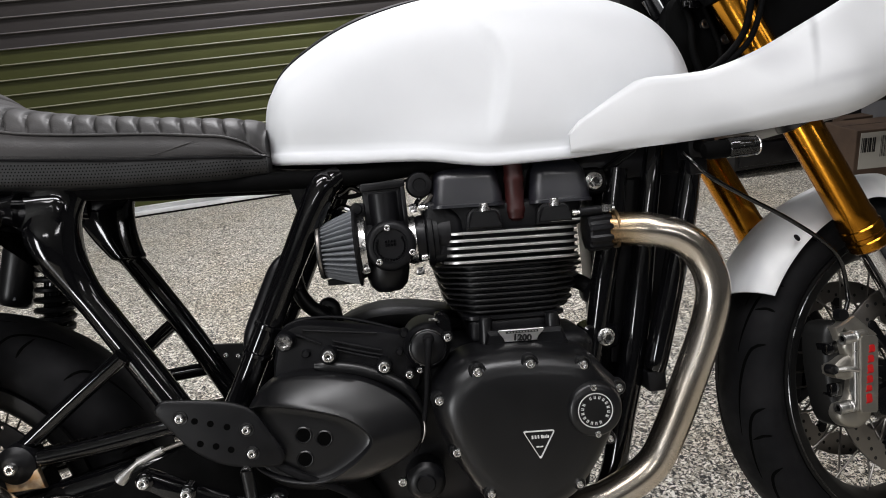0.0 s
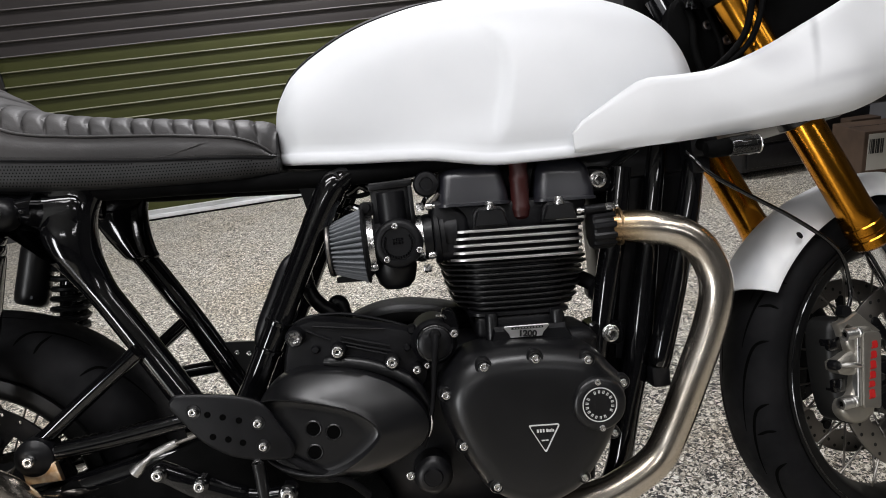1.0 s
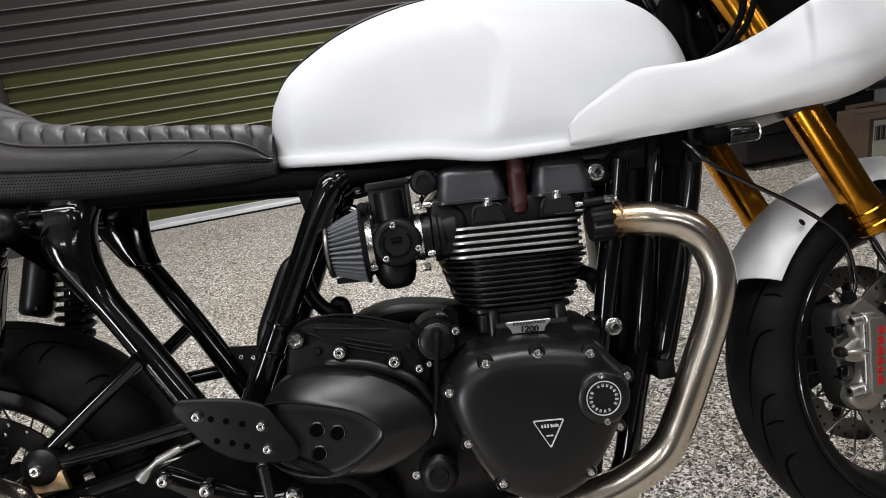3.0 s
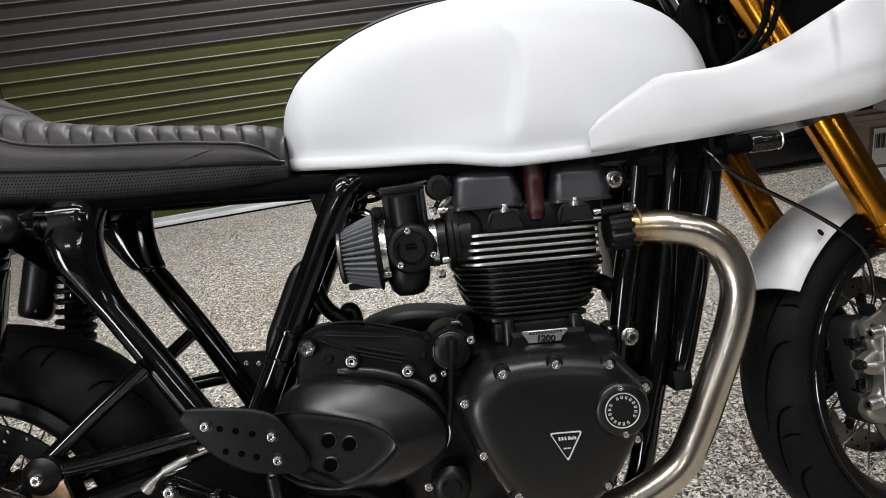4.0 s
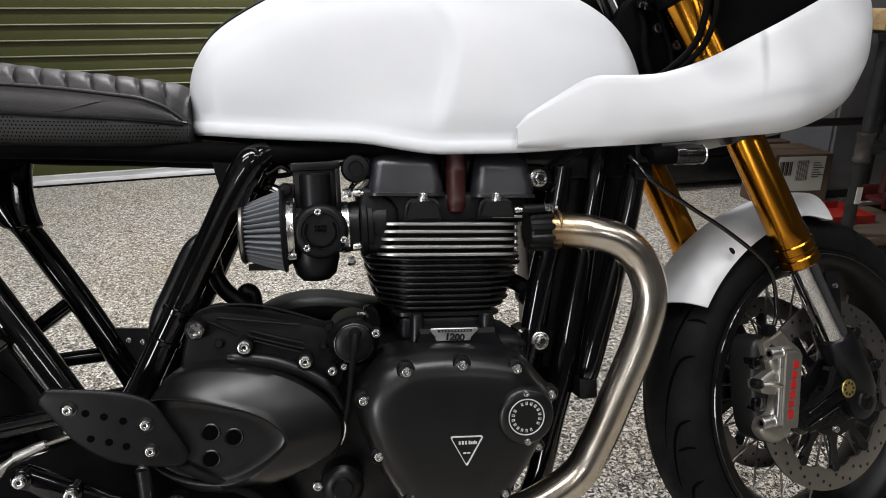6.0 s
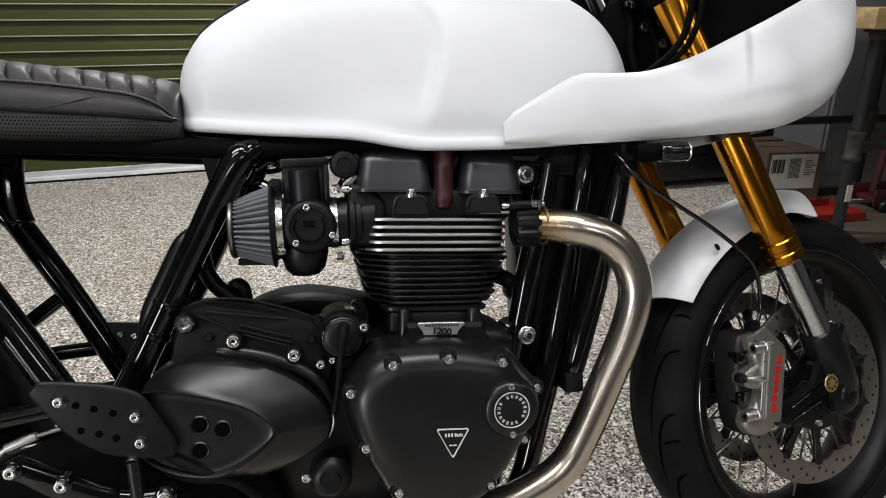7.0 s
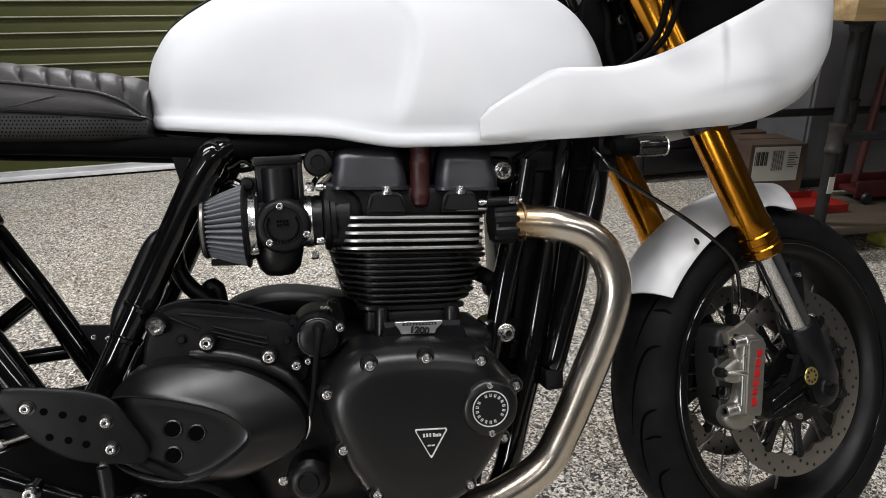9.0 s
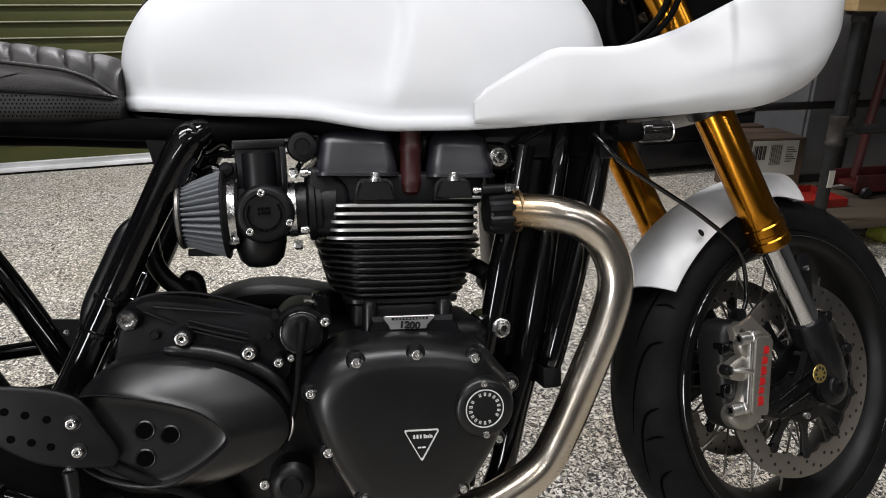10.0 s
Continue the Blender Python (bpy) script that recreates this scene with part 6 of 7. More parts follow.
# -- front wheel details --
part("hub", lathe([(0.0, 0.075), (0.018, 0.075), (0.022, 0.058), (0.036, 0.05), (0.036, 0.042), (0.024, 0.03), (0.024, -0.03), (0.036, -0.042), (0.036, -0.05), (0.022, -0.058), (0.018, -0.075), (0.0, -0.075)], 32, m=facing(0, 0, 0)), BLACK, front, "black front hub")
spoke_set(front, 0.036, 0.199, 0.046, 0.012, 36)


def disc_ring(y):
    """Rotor with a scalloped inner edge."""
    bm = bmesh.new()
    n = 120
    rows = []
    for i in range(n):
        a = 2 * math.pi * i / n
        r0 = 0.121 - 0.006 * max(0, math.cos(10 * a)) ** 3
        rows.append([bm.verts.new((q * math.cos(a), y + dy, q * math.sin(a))) for q, dy in ((r0, -0.0025), (0.154, -0.0025), (0.155, -0.002), (0.155, 0.002), (0.154, 0.0025), (r0, 0.0025))])
    for i in range(n):
        a, b = rows[i], rows[(i + 1) % n]
        for j in range(6):
            bm.faces.new((a[j], a[(j + 1) % 6], b[(j + 1) % 6], b[j]))
    return bm


hole_mesh = None
for s in (-1, 1):
    y = s * 0.066
    disc = part("brake_disc", disc_ring(y), DISC, front, "drilled steel brake disc", smooth=30)
    carrier = part("disc_carrier", lathe([(0.042, -0.003), (0.066, -0.003), (0.066, 0.003), (0.042, 0.003)], 40, True, facing(0, y - 0.006 * s * -1, 0)), BLACK, disc, "black disc carrier")
    for i in range(10):
        a = 2 * math.pi * (i + 0.5) / 10
        arm = plate([(0.058, -0.011), (0.058, 0.011), (0.085, 0.006), (0.113, 0.009), (0.12, 0.0), (0.113, -0.009), (0.085, -0.006)], ((y - 0.003, 0.001), (y - 0.002, 0.0), (y + 0.002, 0.0), (y + 0.003, 0.001)))
        arm.transform(Matrix.Rotation(a, 4, "Y"))
        part("carrier_arm", arm, BLACK, disc)
        part("bobbin", lathe([(0.003, 0.0045), (0.0075, 0.0045), (0.0085, 0.003), (0.0085, -0.003)], 16, m=facing(0.118 * math.cos(a), y, -0.118 * math.sin(a))), PLASTIC, disc)
    for i in range(60):
        a = 2 * math.pi * i / 60
        r = (0.131, 0.14, 0.147)[i % 3]
        m = facing(r * math.cos(a), y + (-0.0026), r * math.sin(a))
        if hole_mesh is None:
            hole_mesh = part("drilling", lathe([(0.0, -0.0006), (0.0026, -0.0004), (0.003, 0.0002)], 10), DARKINK, disc, m=m)
        else:
            again(hole_mesh, m, disc)


def tread(parent, r_bead, r_top, half, count, reach, sense):
    """Hooked grooves: in from the shoulder, then bending to run along the crown, both sides."""
    prof = tyre_profile(r_bead, r_top, half)[2:-2]
    ys, rs = [p[1] for p in prof], [p[0] for p in prof]
    bm = bmesh.new()
    for k in range(count):
        for s in (-1, 1):
            a0 = 2 * math.pi * (k + (0.5 if s > 0 else 0)) / count
            long = k % 2 == 0
            runs = [[(0.9, 0.0), (0.78, 0.03), (0.66, 0.09), (0.56, 0.22), (0.47, 0.42), (0.39, 0.68), (0.28 if long else 0.36, 1.05 if long else 0.85)]]
            if not long:
                runs.append([(0.92, 0.33), (0.8, 0.32), (0.68, 0.34), (0.56, 0.36)])
            for run in runs:
                path = smooth_path([(f, 0.0, e) for f, e in run], 4)
                n = len(path) - 1
                rings = []
                for i, (f, _, e) in enumerate(path):
                    t = i / n
                    w = 0.0021 * min(1.0, 0.35 + 5 * t, 0.25 + 2.2 * (1 - t))
                    y = s * half * f
                    ang = a0 + sense * reach * e
                    f2, e2 = (path[min(i + 1, n)][0] - path[max(i - 1, 0)][0]) * half, (path[min(i + 1, n)][2] - path[max(i - 1, 0)][2]) * reach * r_top * sense
                    d = math.hypot(f2, e2) or 1.0
                    pair = []
                    for q in (-w, w):
                        yy = y + q * s * e2 / d
                        r = float(np.interp(yy, ys, rs)) + 0.0005
                        aa = ang - q * f2 / d / r
                        pair.append(bm.verts.new((r * math.cos(aa), yy, r * math.sin(aa))))
                    rings.append(pair)
                for p, q in zip(rings, rings[1:]):
                    bm.faces.new((p[0], p[1], q[1], q[0]))
    return part("tread_groove", bm, GROOVE, parent, "dark tread grooves")


GROOVE = mat("groove_rubber", (0.001, 0.001, 0.001), 0.9, spec=0.05)
tread(front_tyre, 0.232, 0.299, 0.061, 18, 0.48, 1)
tread(rear_tyre, 0.208, 0.299, 0.083, 16, 0.36, -1)

# axle, pinch lugs, stickers on the fork feet
for s, leg in ((-1, fork_r), (1, fork_l)):
    part("axle_nut", lathe([(0.0, 0.0), (0.009, 0.0), (0.0095, 0.006), (0.014, 0.006), (0.0165, 0.003), (0.0165, -0.03)], 24, m=facing(WX + 0.006, s * 0.121 if s < 0 else 0.155, WZ)), CAST, leg, "dark axle nut")
    part("foot_web", plate([(WX - 0.035, WZ + 0.06), (WX + 0.012, WZ + 0.08), (WX + 0.036, WZ + 0.01), (WX + 0.03, WZ - 0.026), (WX - 0.005, WZ - 0.032), (WX - 0.09, WZ - 0.04), (WX - 0.125, WZ - 0.03), (WX - 0.125, WZ + 0.0), (WX - 0.06, WZ + 0.02)], ((s * 0.086, 0.004), (s * 0.09, 0.0), (s * 0.104, 0.0), (s * 0.11, 0.006)), 3), GLOSS, leg, "black fork foot with caliper arm")
    for a, b in (((WX - 0.012, WZ + 0.005), (WX - 0.1, WZ - 0.025)), ((WX - 0.018, WZ + 0.03), (WX - 0.1, WZ - 0.005))):
        part("web_rib", tube([(a[0], s * 0.11, a[1]), (b[0], s * 0.108, b[1])], 0.0035, 8, 2), GLOSS, leg)
sticker = part("round_sticker", lathe([(0.0, 0.0012), (0.0135, 0.0012), (0.0142, 0.0)], 28, m=facing(0.586, -0.1325, 0.3235, 0)), BRASS, fork_r, "round brass-coloured sticker with dark dots")
for i in range(8):
    a = radians(45 * i)
    part("sticker_dot", lathe([(0.0, 0.0016), (0.0024, 0.0014), (0.0026, 0.0)], 10, m=facing(0.586 + 0.0088 * math.cos(a), -0.1325, 0.3235 + 0.0088 * math.sin(a))), DARKINK, sticker)
part("pinch_bolt", socket_bolt(0.005), STEEL, fork_r, m=facing(0.578, -0.113, 0.258))
part("pinch_bolt", socket_bolt(0.004), STEEL, fork_r, m=facing(0.613, -0.1, 0.478))
part("guard_stay", box(0.598, 0.628, -0.098, -0.086, 0.38, 0.5, 0.004), PLASTIC, fork_r, "black mudguard stay")


# caliper
CALDARK = mat("dark_anodised", (0.008, 0.008, 0.0078), 0.45, 0.2)


def caliper(s):
    body = part("brake_caliper", plate([(0.436, 0.398), (0.452, 0.414), (0.49, 0.41), (0.512, 0.392), (0.51, 0.33), (0.498, 0.275), (0.484, 0.258), (0.46, 0.252), (0.442, 0.262), (0.433, 0.29), (0.43, 0.345)], ((s * 0.052, 0.002), (s * 0.054, 0.0), (s * 0.092, 0.0), (s * 0.098, 0.004), (s * 0.1, 0.01)), 2), CALDARK, bike, "grey four-piston brake caliper", STEER)
    shell = part("outer_shell", plate([(0.484, 0.4), (0.46, 0.396), (0.452, 0.38), (0.458, 0.362), (0.466, 0.345), (0.458, 0.325), (0.452, 0.308), (0.446, 0.3), (0.432, 0.294), (0.426, 0.28), (0.436, 0.264), (0.456, 0.256), (0.476, 0.262), (0.489, 0.28), (0.505, 0.384)], ((s * 0.095, 0.0), (s * 0.108, 0.0), (s * 0.113, 0.002), (s * 0.116, 0.007)), 3), CALIPER, body, "grey anodised outer shell", smooth=45)
    face = part("face_plate", plate([(0.477, 0.392), (0.504, 0.388), (0.507, 0.382), (0.489, 0.281), (0.486, 0.277), (0.46, 0.281), (0.458, 0.286), (0.474, 0.388)], ((s * 0.108, -0.002), (s * 0.119, 0.0), (s * 0.1225, 0.0), (s * 0.1232, 0.0012)), 0), CALIPER, body, "machined grey face plate", smooth=25)
    part("bevel_strip", plate([(0.467, 0.39), (0.4735, 0.3905), (0.4575, 0.284), (0.45, 0.286), (0.456, 0.32)], ((s * 0.11, 0.0), (s * 0.119, 0.0), (s * 0.12, 0.001)), 0), ALU, face, "bright bevelled edge", smooth=25)
    for i, (x, z, h) in enumerate(((0.4925, 0.371, 0.011), (0.488, 0.3565, 0.011), (0.4845, 0.342, 0.0125), (0.481, 0.3275, 0.011), (0.4775, 0.3145, 0.009), (0.475, 0.3, 0.0135))):
        bm = rings_mesh([[(x + dx, s * yy, z + dz) for dx, dz in round_rect(-0.005, 0.005, -h / 2, h / 2, 0.003, 3)] for yy in (0.122, 0.1238)])
        part("face_mark", join(bm, box(x - 0.007, x + 0.001, s * 0.1238, s * 0.122, z - h / 2, z - h / 2 + 0.0022)), RED, face, "red painted mark", smooth=0)
    part("mount_arm", plate([(0.482, 0.421), (0.52, 0.387), (0.505, 0.384), (0.478, 0.392), (0.46, 0.404), (0.447, 0.388), (0.444, 0.408), (0.46, 0.412)], ((s * 0.09, 0.0), (s * 0.108, 0.0), (s * 0.111, 0.002)), 0), CALIPER, body, "grey upper caliper arm", smooth=25)
    part("bridge_rib", plate([(0.43, 0.352), (0.436, 0.358), (0.458, 0.366), (0.47, 0.352), (0.474, 0.338), (0.456, 0.33), (0.436, 0.334), (0.43, 0.34)], ((s * 0.09, 0.0), (s * 0.113, 0.0), (s * 0.117, 0.005)), 2), CALIPER, body, "grey bridge rib")
    part("bridge_ridge", tube([(0.432, s * 0.117, 0.349), (0.45, s * 0.121, 0.347), (0.47, s * 0.12, 0.341)], [0.003, 0.0045, 0.002], 8, 4), ALU, body)
    for bx, bz in ((0.463, 0.391), (0.439, 0.292)):
        part("bolt_cup", lathe([(0.0045, -0.006), (0.005, -0.012), (0.0085, -0.012), (0.0092, -0.0105), (0.0092, 0.002)], 22, m=IX(bx - 0.002, s * 0.114, bz)), ALU, body, "bright bolt head with a dark socket")
        part("bolt_socket", lathe([(0.0, -0.0095), (0.0045, -0.0095), (0.005, -0.006)], 6, m=IX(bx - 0.002, s * 0.114, bz)), HOLE, body)
        part("bolt", lathe([(0.0, 0.0), (0.0085, 0.0), (0.0092, 0.0015), (0.0092, 0.0055), (0.0075, 0.007), (0.0092, 0.0085), (0.0092, 0.0125), (0.0, 0.013)], 12, m=IX(bx, s * 0.114, bz)), ALU, body, "bright steel bolt")
    for x0, x1, z0, z1 in ((0.432, 0.456, 0.367, 0.386), (0.431, 0.452, 0.304, 0.326)):
        part("piston_housing", box(x0, x1, s * 0.102, s * 0.08, z0, z1, 0.004, 2), GLOSS, body, "dark piston housing")
    part("pad_pin", lathe([(0.003, 0.003), (0.006, 0.004), (0.0075, 0.001), (0.0075, -0.01)], 18, m=facing(0.428, -0.113, 0.349)), PLASTIC, body)
    part("banjo", lathe([(0.0, 0.007), (0.009, 0.006), (0.0095, -0.006)], 18, m=facing(0.468, -0.1, 0.423)), PLASTIC, body)
    return body


caliper(-1)
left_cal = part("brake_caliper", plate([(0.452, 0.42), (0.474, 0.425), (0.516, 0.402), (0.532, 0.385), (0.528, 0.33), (0.512, 0.268), (0.488, 0.246), (0.46, 0.25), (0.444, 0.272), (0.438, 0.33), (0.443, 0.385)], ((0.052, 0.002), (0.054, 0.0), (0.1, 0.0), (0.112, 0.012)), 3), CALDARK, bike, "dark four-piston brake caliper", STEER)

# brake hose from under the fairing to the caliper
part("brake_hose", tube([(0.236, -0.1, 0.69), (0.243, -0.113, 0.672), (0.262, -0.12, 0.649), (0.311, -0.124, 0.616), (0.378, -0.124, 0.576), (0.439, -0.12, 0.534), (0.474, -0.108, 0.5), (0.486, -0.1, 0.455), (0.48, -0.1, 0.432), (0.468, -0.1, 0.424)], 0.0032, 10, 6), GLOSS, bike, "glossy black brake hose", STEER)
part("guard_hole", lathe([(0.0, 0.0008), (0.0052, 0.0008), (0.006, -0.001)], 16, m=pose(0.437, -0.07, 0.546, 62, 0, 18)), RUBBER, guard_ob, "black grommet")

# yokes and head
yoke = part("lower_yoke", join(box(0.37, 0.5, -0.135, 0.135, 0.715, 0.752, 0.012), lathe([(0.03, -0.02), (0.034, -0.018), (0.034, 0.018), (0.03, 0.02)], 28, m=leg_m(-1, 0.735)), lathe([(0.03, -0.02), (0.034, -0.018), (0.034, 0.018), (0.03, 0.02)], 28, m=leg_m(1, 0.735))), BLACK, bike, "black lower fork yoke", STEER)
top_yoke = part("top_yoke", join(box(0.3, 0.41, -0.13, 0.13, 0.915, 0.94, 0.01), lathe([(0.03, -0.014), (0.034, -0.012), (0.034, 0.012), (0.03, 0.014)], 28, m=leg_m(-1, 0.925)), lathe([(0.03, -0.014), (0.034, -0.012), (0.034, 0.012), (0.03, 0.014)], 28, m=leg_m(1, 0.925))), DULL, bike, "black top fork yoke", STEER)
part("steering_head", tube([(0.305, 0, 0.96), (0.41, 0, 0.715)], 0.032, 20, 2), GLOSS, bike, "gloss black steering head")
neck = part("neck_plate", plate([(0.3, 0.81), (0.29, 0.9), (0.31, 0.94), (0.36, 0.93), (0.4, 0.86), (0.385, 0.82), (0.35, 0.8)], ((-0.02, 0.0), (-0.045, 0.0), (-0.05, 0.006)), 3), DULL, bike, "black bracket at the steering head")
for bx, bz in ((0.349, 0.892), (0.378, 0.866)):
    part("bolt", socket_bolt(0.0078), DISC, neck, m=facing(bx, -0.052, bz))
for pts in ([(0.372, -0.155, 0.93), (0.364, -0.155, 0.885), (0.35, -0.152, 0.848), (0.318, -0.14, 0.816), (0.28, -0.12, 0.795)],):
    part("control_cable", tube(pts, 0.0048, 10, 6), DULL, bike, "black control cable")
for pts, r in (([(0.4, -0.13, 0.97), (0.388, -0.148, 0.915), (0.376, -0.155, 0.875), (0.358, -0.153, 0.84), (0.325, -0.142, 0.812)], 0.0042), ([(0.31, -0.04, 0.96), (0.322, -0.06, 0.9), (0.318, -0.07, 0.85), (0.33, -0.075, 0.8)], 0.0055), ([(0.335, -0.05, 0.96), (0.345, -0.065, 0.91), (0.36, -0.07, 0.85), (0.352, -0.075, 0.8)], 0.004)):
    part("control_cable", tube(pts, r, 10, 6), DULL, bike, "black control cable")
for cx, cz in ((0.324, 0.925),):
    part("connector", join(box(cx - 0.014, cx + 0.014, -0.075, -0.055, cz - 0.009, cz + 0.009, 0.003), box(cx - 0.008, cx + 0.008, -0.078, -0.07, cz - 0.013, cz + 0.013, 0.002)), GLOSS, bike, "black plug connector")
inner = part("fairing_bracket", join(box(0.25, 0.36, -0.14, 0.1, 0.716, 0.732, 0.004), box(0.268, 0.31, -0.135, -0.09, 0.69, 0.73, 0.006)), PLASTIC, bike, "black fairing bracket")
part("instrument_shroud", box(0.4, 0.665, -0.085, 0.1, 0.82, 1.03, 0.035, 4), DULL, bike, "dull black instrument shroud inside the fairing")
part("wiring_cover", box(0.27, 0.42, 0.005, 0.1, 0.76, 1.03, 0.02, 3), DULL, bike, "dull black wiring cover behind the steering head")
# turn signal
sig = part("turn_signal", lathe([(0.0, -0.036), (0.01, -0.034), (0.0125, -0.026), (0.0125, -0.004), (0.011, 0.0)], 26, m=IX(0.312, -0.16, 0.698)), DULL, bike, "small bullet turn signal with a smoked lens")
part("lens", lathe([(0.0118, 0.0), (0.0135, 0.002), (0.0138, 0.03), (0.0122, 0.042), (0.007, 0.046), (0.0, 0.047)], 26, m=IX(0.312, -0.16, 0.698)), GLASS, sig, "smoked clear lens")
part("lens_rim", lathe([(0.0128, 0.0405), (0.0136, 0.0415), (0.0128, 0.043), (0.0115, 0.0425)], 26, True, IX(0.312, -0.16, 0.698)), STEEL, sig, "bright lens rim")
part("stalk", tube([(0.29, -0.16, 0.7), (0.285, -0.145, 0.705), (0.28, -0.11, 0.712)], 0.0085, 12, 4), DULL, sig)

# side stand on the far side
part("side_stand", tube([(-0.22, 0.1, 0.24), (-0.21, 0.17, 0.14), (-0.2, 0.235, 0.072)], [0.012, 0.011, 0.011], 12, 4), BLACK, bike, "black side stand")
# ---- things along the far side of the shop ----
bench = tagged(new("workbench"), "rough wooden workbench on black iron pipe legs", "workbench")
bench.matrix_local = pose(1.69, 1.2, 0, 0, 0, 0)


def bench_part(name, bm, material, label="", smooth=40):
    return part(name, bm, material, bench, label, smooth=smooth)


top = bench_part("bench_top", box(-0.1, 1.5, -0.09, 0.62, 0.835, 0.9, 0.006), WOOD, "thick rough-sawn wooden top")
bolt(0.06, -0.092, 0.868, 0.016, top, IRON)
for lx, ly in ((0, 0), (1.38, 0), (0.5, 0.5), (1.38, 0.5)):
    leg = bench_part("leg", lathe([(0.021, 0.13), (0.021, 0.83)], 20, m=pose(lx, ly, 0)), IRON, "black iron pipe leg")
    part("flange", lathe([(0.022, 0.8), (0.026, 0.805), (0.027, 0.82), (0.045, 0.824), (0.045, 0.835)], 24, m=pose(lx, ly, 0)), IRON, leg)
    part("pipe_tee", lathe([(0.021, 0.395), (0.029, 0.396), (0.03, 0.4), (0.03, 0.41), (0.027, 0.414), (0.027, 0.48), (0.03, 0.484), (0.03, 0.494), (0.029, 0.498), (0.021, 0.499)], 24, m=pose(lx, ly, 0)), TEE, leg, "grey-brown iron pipe tee")
    if ly == 0 and lx == 0:
        part("leg_label", box(-0.01, 0.012, -0.0225, -0.019, 0.25, 0.31), PAPER, leg, "pale paper label", smooth=0)
for y0 in (0, 0.5):
    bench_part("rail", tube([(0.03, y0, 0.447), (0.7, y0, 0.447), (1.36, y0, 0.447)], 0.017, 14, 1), IRON, "black iron cross pipe")
bench_part("tee_branch", lathe([(0.0, 0.0), (0.024, 0.0), (0.026, 0.03), (0.026, 0.042), (0.018, 0.044)], 20, m=IX(0.012, 0, 0.447)), IRON)
# shelf takes the wood with the shade painted in
bench_part("lower_shelf", box(-0.08, 1.5, -0.06, 0.36, 0.1, 0.13, 0.004), DARKWOOD, "wooden lower shelf in a shade-darkened brown")
for lx in (0.02, 1.36):
    for ly in (0.0, 0.3):
        bench_part("caster", lathe([(0.0, -0.015), (0.035, -0.015), (0.046, -0.01), (0.046, 0.01), (0.035, 0.015), (0.0, 0.015)], 24, m=pose(lx, ly, 0.047, 90, 0, 0)), RUBBER, "black caster wheel")
        bench_part("caster_fork", box(lx - 0.02, lx + 0.02, ly - 0.022, ly + 0.022, 0.075, 0.1, 0.003), IRON)


def tray(name, x0, x1, y0, y1, z0, z1, material, label, category):
    """An open sheet-metal tray with thin walls."""
    t = 0.004
    bm = join(box(x0, x1, y0, y1, z0, z0 + t), box(x0, x1, y0, y0 + t, z0 + t, z1), box(x0, x1, y1 - t, y1, z0 + t, z1), box(x0, x0 + t, y0 + t, y1 - t, z0 + t, z1), box(x1 - t, x1, y0 + t, y1 - t, z0 + t, z1))
    return tagged(part(name, bm, material, None, smooth=0), label, category)


tray("tool_tray", 1.64, 1.9, 1.3, 1.5, 0.1305, 0.162, REDTOOL, "red steel tool tray on the lower shelf", "tray")


def jack(x, y, z):
    j = tagged(new("floor_jack"), "red trolley jack with an upright red handle", "jack")
    j.matrix_local = pose(x, y, z)
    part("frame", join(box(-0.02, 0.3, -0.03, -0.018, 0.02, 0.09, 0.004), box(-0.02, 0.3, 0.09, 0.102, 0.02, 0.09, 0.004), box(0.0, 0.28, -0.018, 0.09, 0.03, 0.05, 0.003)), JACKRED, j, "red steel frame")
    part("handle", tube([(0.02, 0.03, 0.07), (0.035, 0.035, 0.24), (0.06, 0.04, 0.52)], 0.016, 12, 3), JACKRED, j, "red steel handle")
    part("saddle", lathe([(0.0, 0.11), (0.03, 0.11), (0.04, 0.1), (0.02, 0.085), (0.02, 0.05)], 20, m=pose(0.22, 0.036, 0)), IRON, j)
    for wx in (0.02, 0.25):
        part("wheel", lathe([(0.0, -0.01), (0.02, -0.01), (0.024, 0.0), (0.02, 0.01), (0.0, 0.01)], 18, m=pose(wx, -0.042, 0.024, 90)), IRON, j)
    return j


jack(2.03, 1.42, 0.1305)


def parcel(name, x, y, z, w, d, h, turn, label, sticker=False, seam=True):
    p = tagged(new(name), label, "box")
    p.matrix_local = pose(x, y, z, 0, 0, turn)
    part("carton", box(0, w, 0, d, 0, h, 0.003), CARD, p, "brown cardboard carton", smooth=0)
    if seam:
        part("flap_seam", box(0.004, w - 0.004, d / 2 - 0.001, d / 2 + 0.001, h, h + 0.0015), DARKINK, p, smooth=0)
    if sticker:
        lab = part("shipping_label", box(0.02, w - 0.035, -0.0016, 0.0, h - 0.175, h - 0.012), PAPER, p, "white shipping label", smooth=0)
        for k in range(9):
            part("print_bar", box(0.025 + 0.007 * k, 0.028 + 0.007 * k + 0.002 * (k % 3), -0.0024, -0.0012, h - 0.1, h - 0.035), DARKINK, lab, smooth=0)
        for k in range(11):
            part("print_bar", box(0.112 + 0.0055 * k, 0.1135 + 0.0055 * k + 0.0015 * (k % 2), -0.0024, -0.0012, h - 0.125, h - 0.03), DARKINK, lab, smooth=0)
        for k in range(7):
            part("print_bar", box(0.19, 0.225 + 0.01 * (k % 3), -0.0024, -0.0012, h - 0.045 - 0.011 * k, h - 0.041 - 0.011 * k), DARKINK, lab, smooth=0)
    return p


parcel("parcel", 1.9, 1.92, 0.0, 0.285, 0.25, 0.265, -4, "closed cardboard parcel with a white shipping label", True)
parcel("parcel", 2.08, 2.27, 0.0, 0.2, 0.2, 0.25, 3, "plain cardboard parcel behind another")

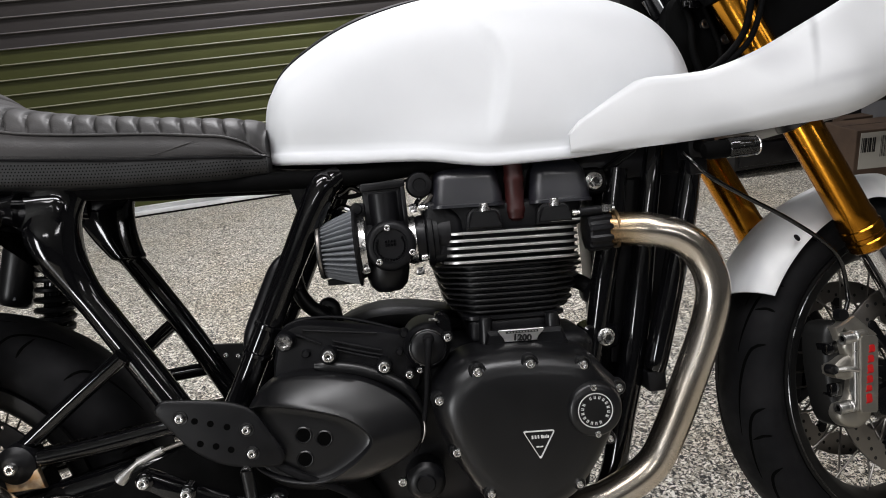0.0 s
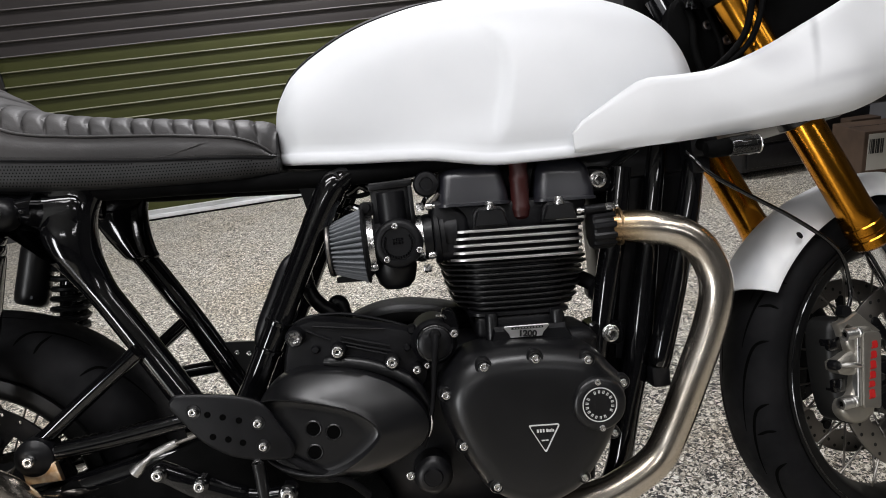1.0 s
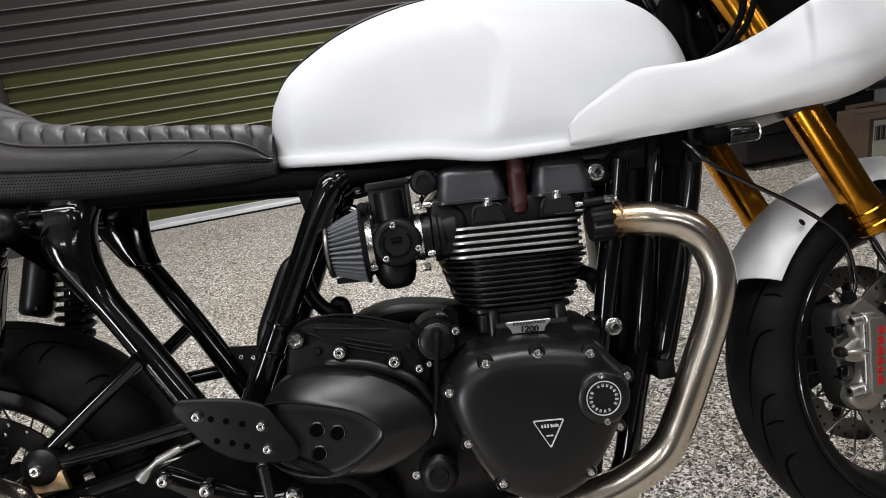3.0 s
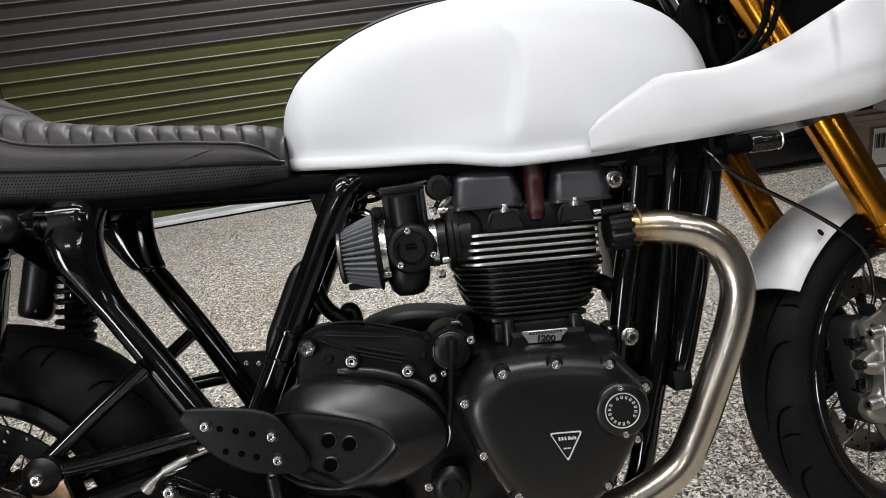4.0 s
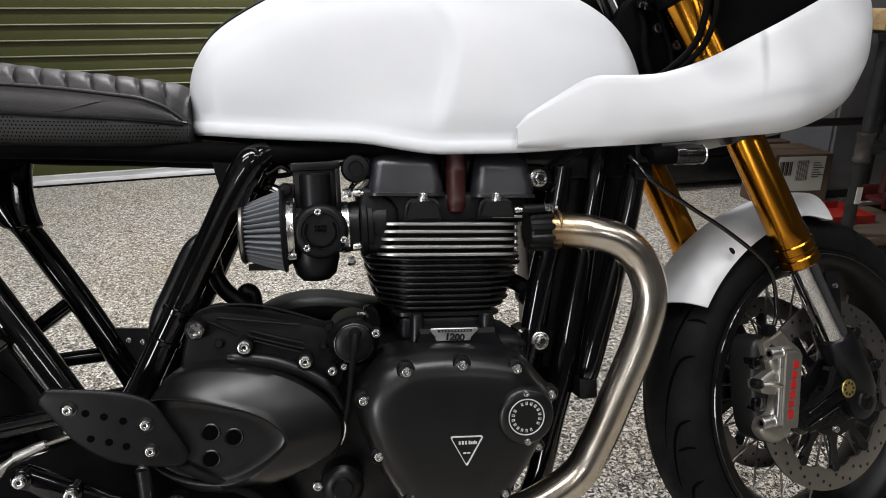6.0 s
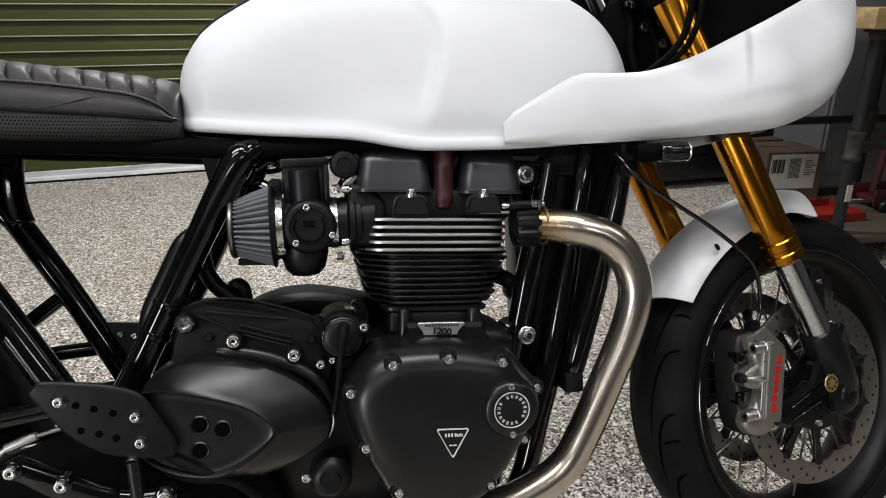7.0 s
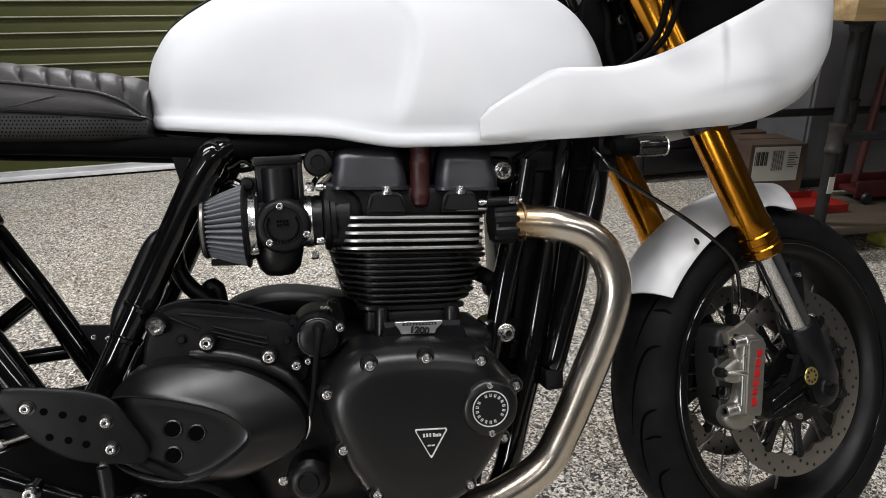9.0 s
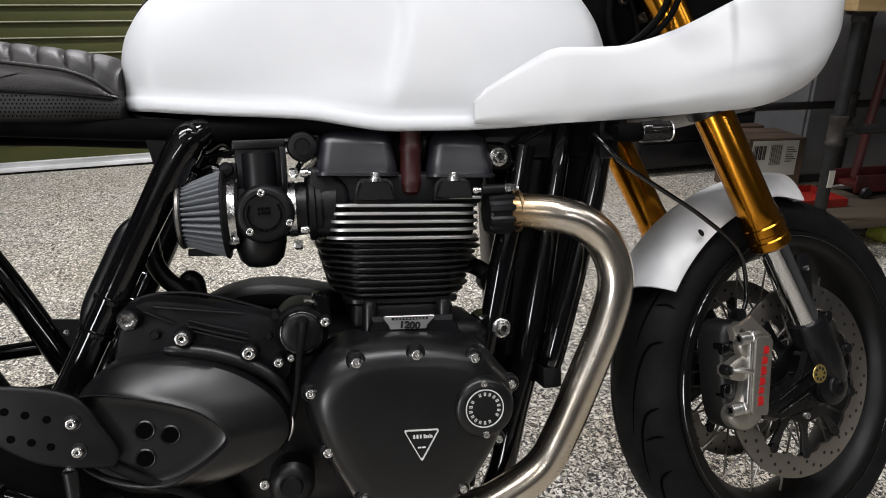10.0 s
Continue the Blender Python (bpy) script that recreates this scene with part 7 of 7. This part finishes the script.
cab = tagged(new("cabinet"), "dark grey steel cabinet standing behind the bench", "cabinet")
cab.matrix_local = pose(2.25, 2.0, 0, 0, 0, 2)
part("body", box(0, 1.3, 0.02, 0.55, 0.05, 1.3, 0.006), CABGREY, cab, "dark grey steel body")
part("plinth", box(0.02, 1.28, 0.05, 0.5, 0.0, 0.05), DARKINK, cab)
for k in range(2):
    d = part("door", box(0.01 + 0.645 * k, 0.645 + 0.64 * k, 0.0, 0.019, 0.07, 1.28, 0.003), CABGREY, cab, "grey steel door")
    part("handle", box(0.58 + 0.12 * k, 0.6 + 0.12 * k, -0.02, 0.0, 0.6, 0.75, 0.004), IRON, d)
shelf = tagged(new("tool_chest"), "low black tool chest under a dark shelf", "chest")
shelf.matrix_local = pose(1.55, 2.3, 0, 0, 0, 6)
part("body", box(0, 0.75, 0.0, 0.5, 0.04, 0.56, 0.008), PLASTIC, shelf, "black steel body")
for k in range(4):
    part("drawer", box(0.02, 0.73, -0.012, 0.0, 0.06 + 0.122 * k, 0.17 + 0.122 * k, 0.004), PLASTIC, shelf)
for lx in (0.08, 0.67):
    part("caster", lathe([(0.0, -0.012), (0.02, -0.012), (0.02, 0.012), (0.0, 0.012)], 16, m=pose(lx, 0.1, 0.02, 90)), RUBBER, shelf)

glove = tagged(part("work_glove", join(dome([(2.02, 0.0), (2.03, 0.05), (2.07, 0.07), (2.12, 0.06), (2.13, 0.0)], 1.3, 1.2, ((0, 0), (0.4, 0.02), (0.8, 0.15), (1, 0.5)), 3), tube([(2.08, 1.22, 0.03), (2.1, 1.17, 0.04), (2.12, 1.14, 0.02)], [0.02, 0.018, 0.012], 10, 3), tube([(2.05, 1.22, 0.03), (2.05, 1.17, 0.035), (2.06, 1.13, 0.015)], [0.02, 0.016, 0.011], 10, 3)), YELLOW, None), "crumpled yellow work glove lying on the floor", "glove")
rag = tagged(part("cleaning_cloth", dome([(1.63, 0.1305), (1.64, 0.143), (1.66, 0.15), (1.685, 0.146), (1.7, 0.1305)], 1.27, 1.23, ((0, 0), (0.5, 0.05), (1, 0.4)), 3), YELLOW, None), "pale yellow cloth on the lower shelf", "cloth")

# ---- ceiling lamps ----
PANELGLOW = mat("lamp_diffuser", (1, 1, 1), 0.5)
bsdf(PANELGLOW).inputs["Emission Color"].default_value = (1, 0.98, 0.96, 1)
bsdf(PANELGLOW).inputs["Emission Strength"].default_value = 2.0
for lx, ly, lt, lp in LAMPS:
    lamp = tagged(new("ceiling_lamp"), "white rectangular panel lamp lit on the ceiling", "lamp", group="ceiling lamps")
    lamp.matrix_local = pose(lx, ly, CEIL)
    part("housing", box(-0.63, 0.63, -lt / 2 - 0.03, lt / 2 + 0.03, -0.06, -0.002, 0.005), CEILW, lamp)
    part("diffuser", box(-0.6, 0.6, -lt / 2, lt / 2, -0.07, -0.061, 0.002), PANELGLOW, lamp, "lit white diffuser")
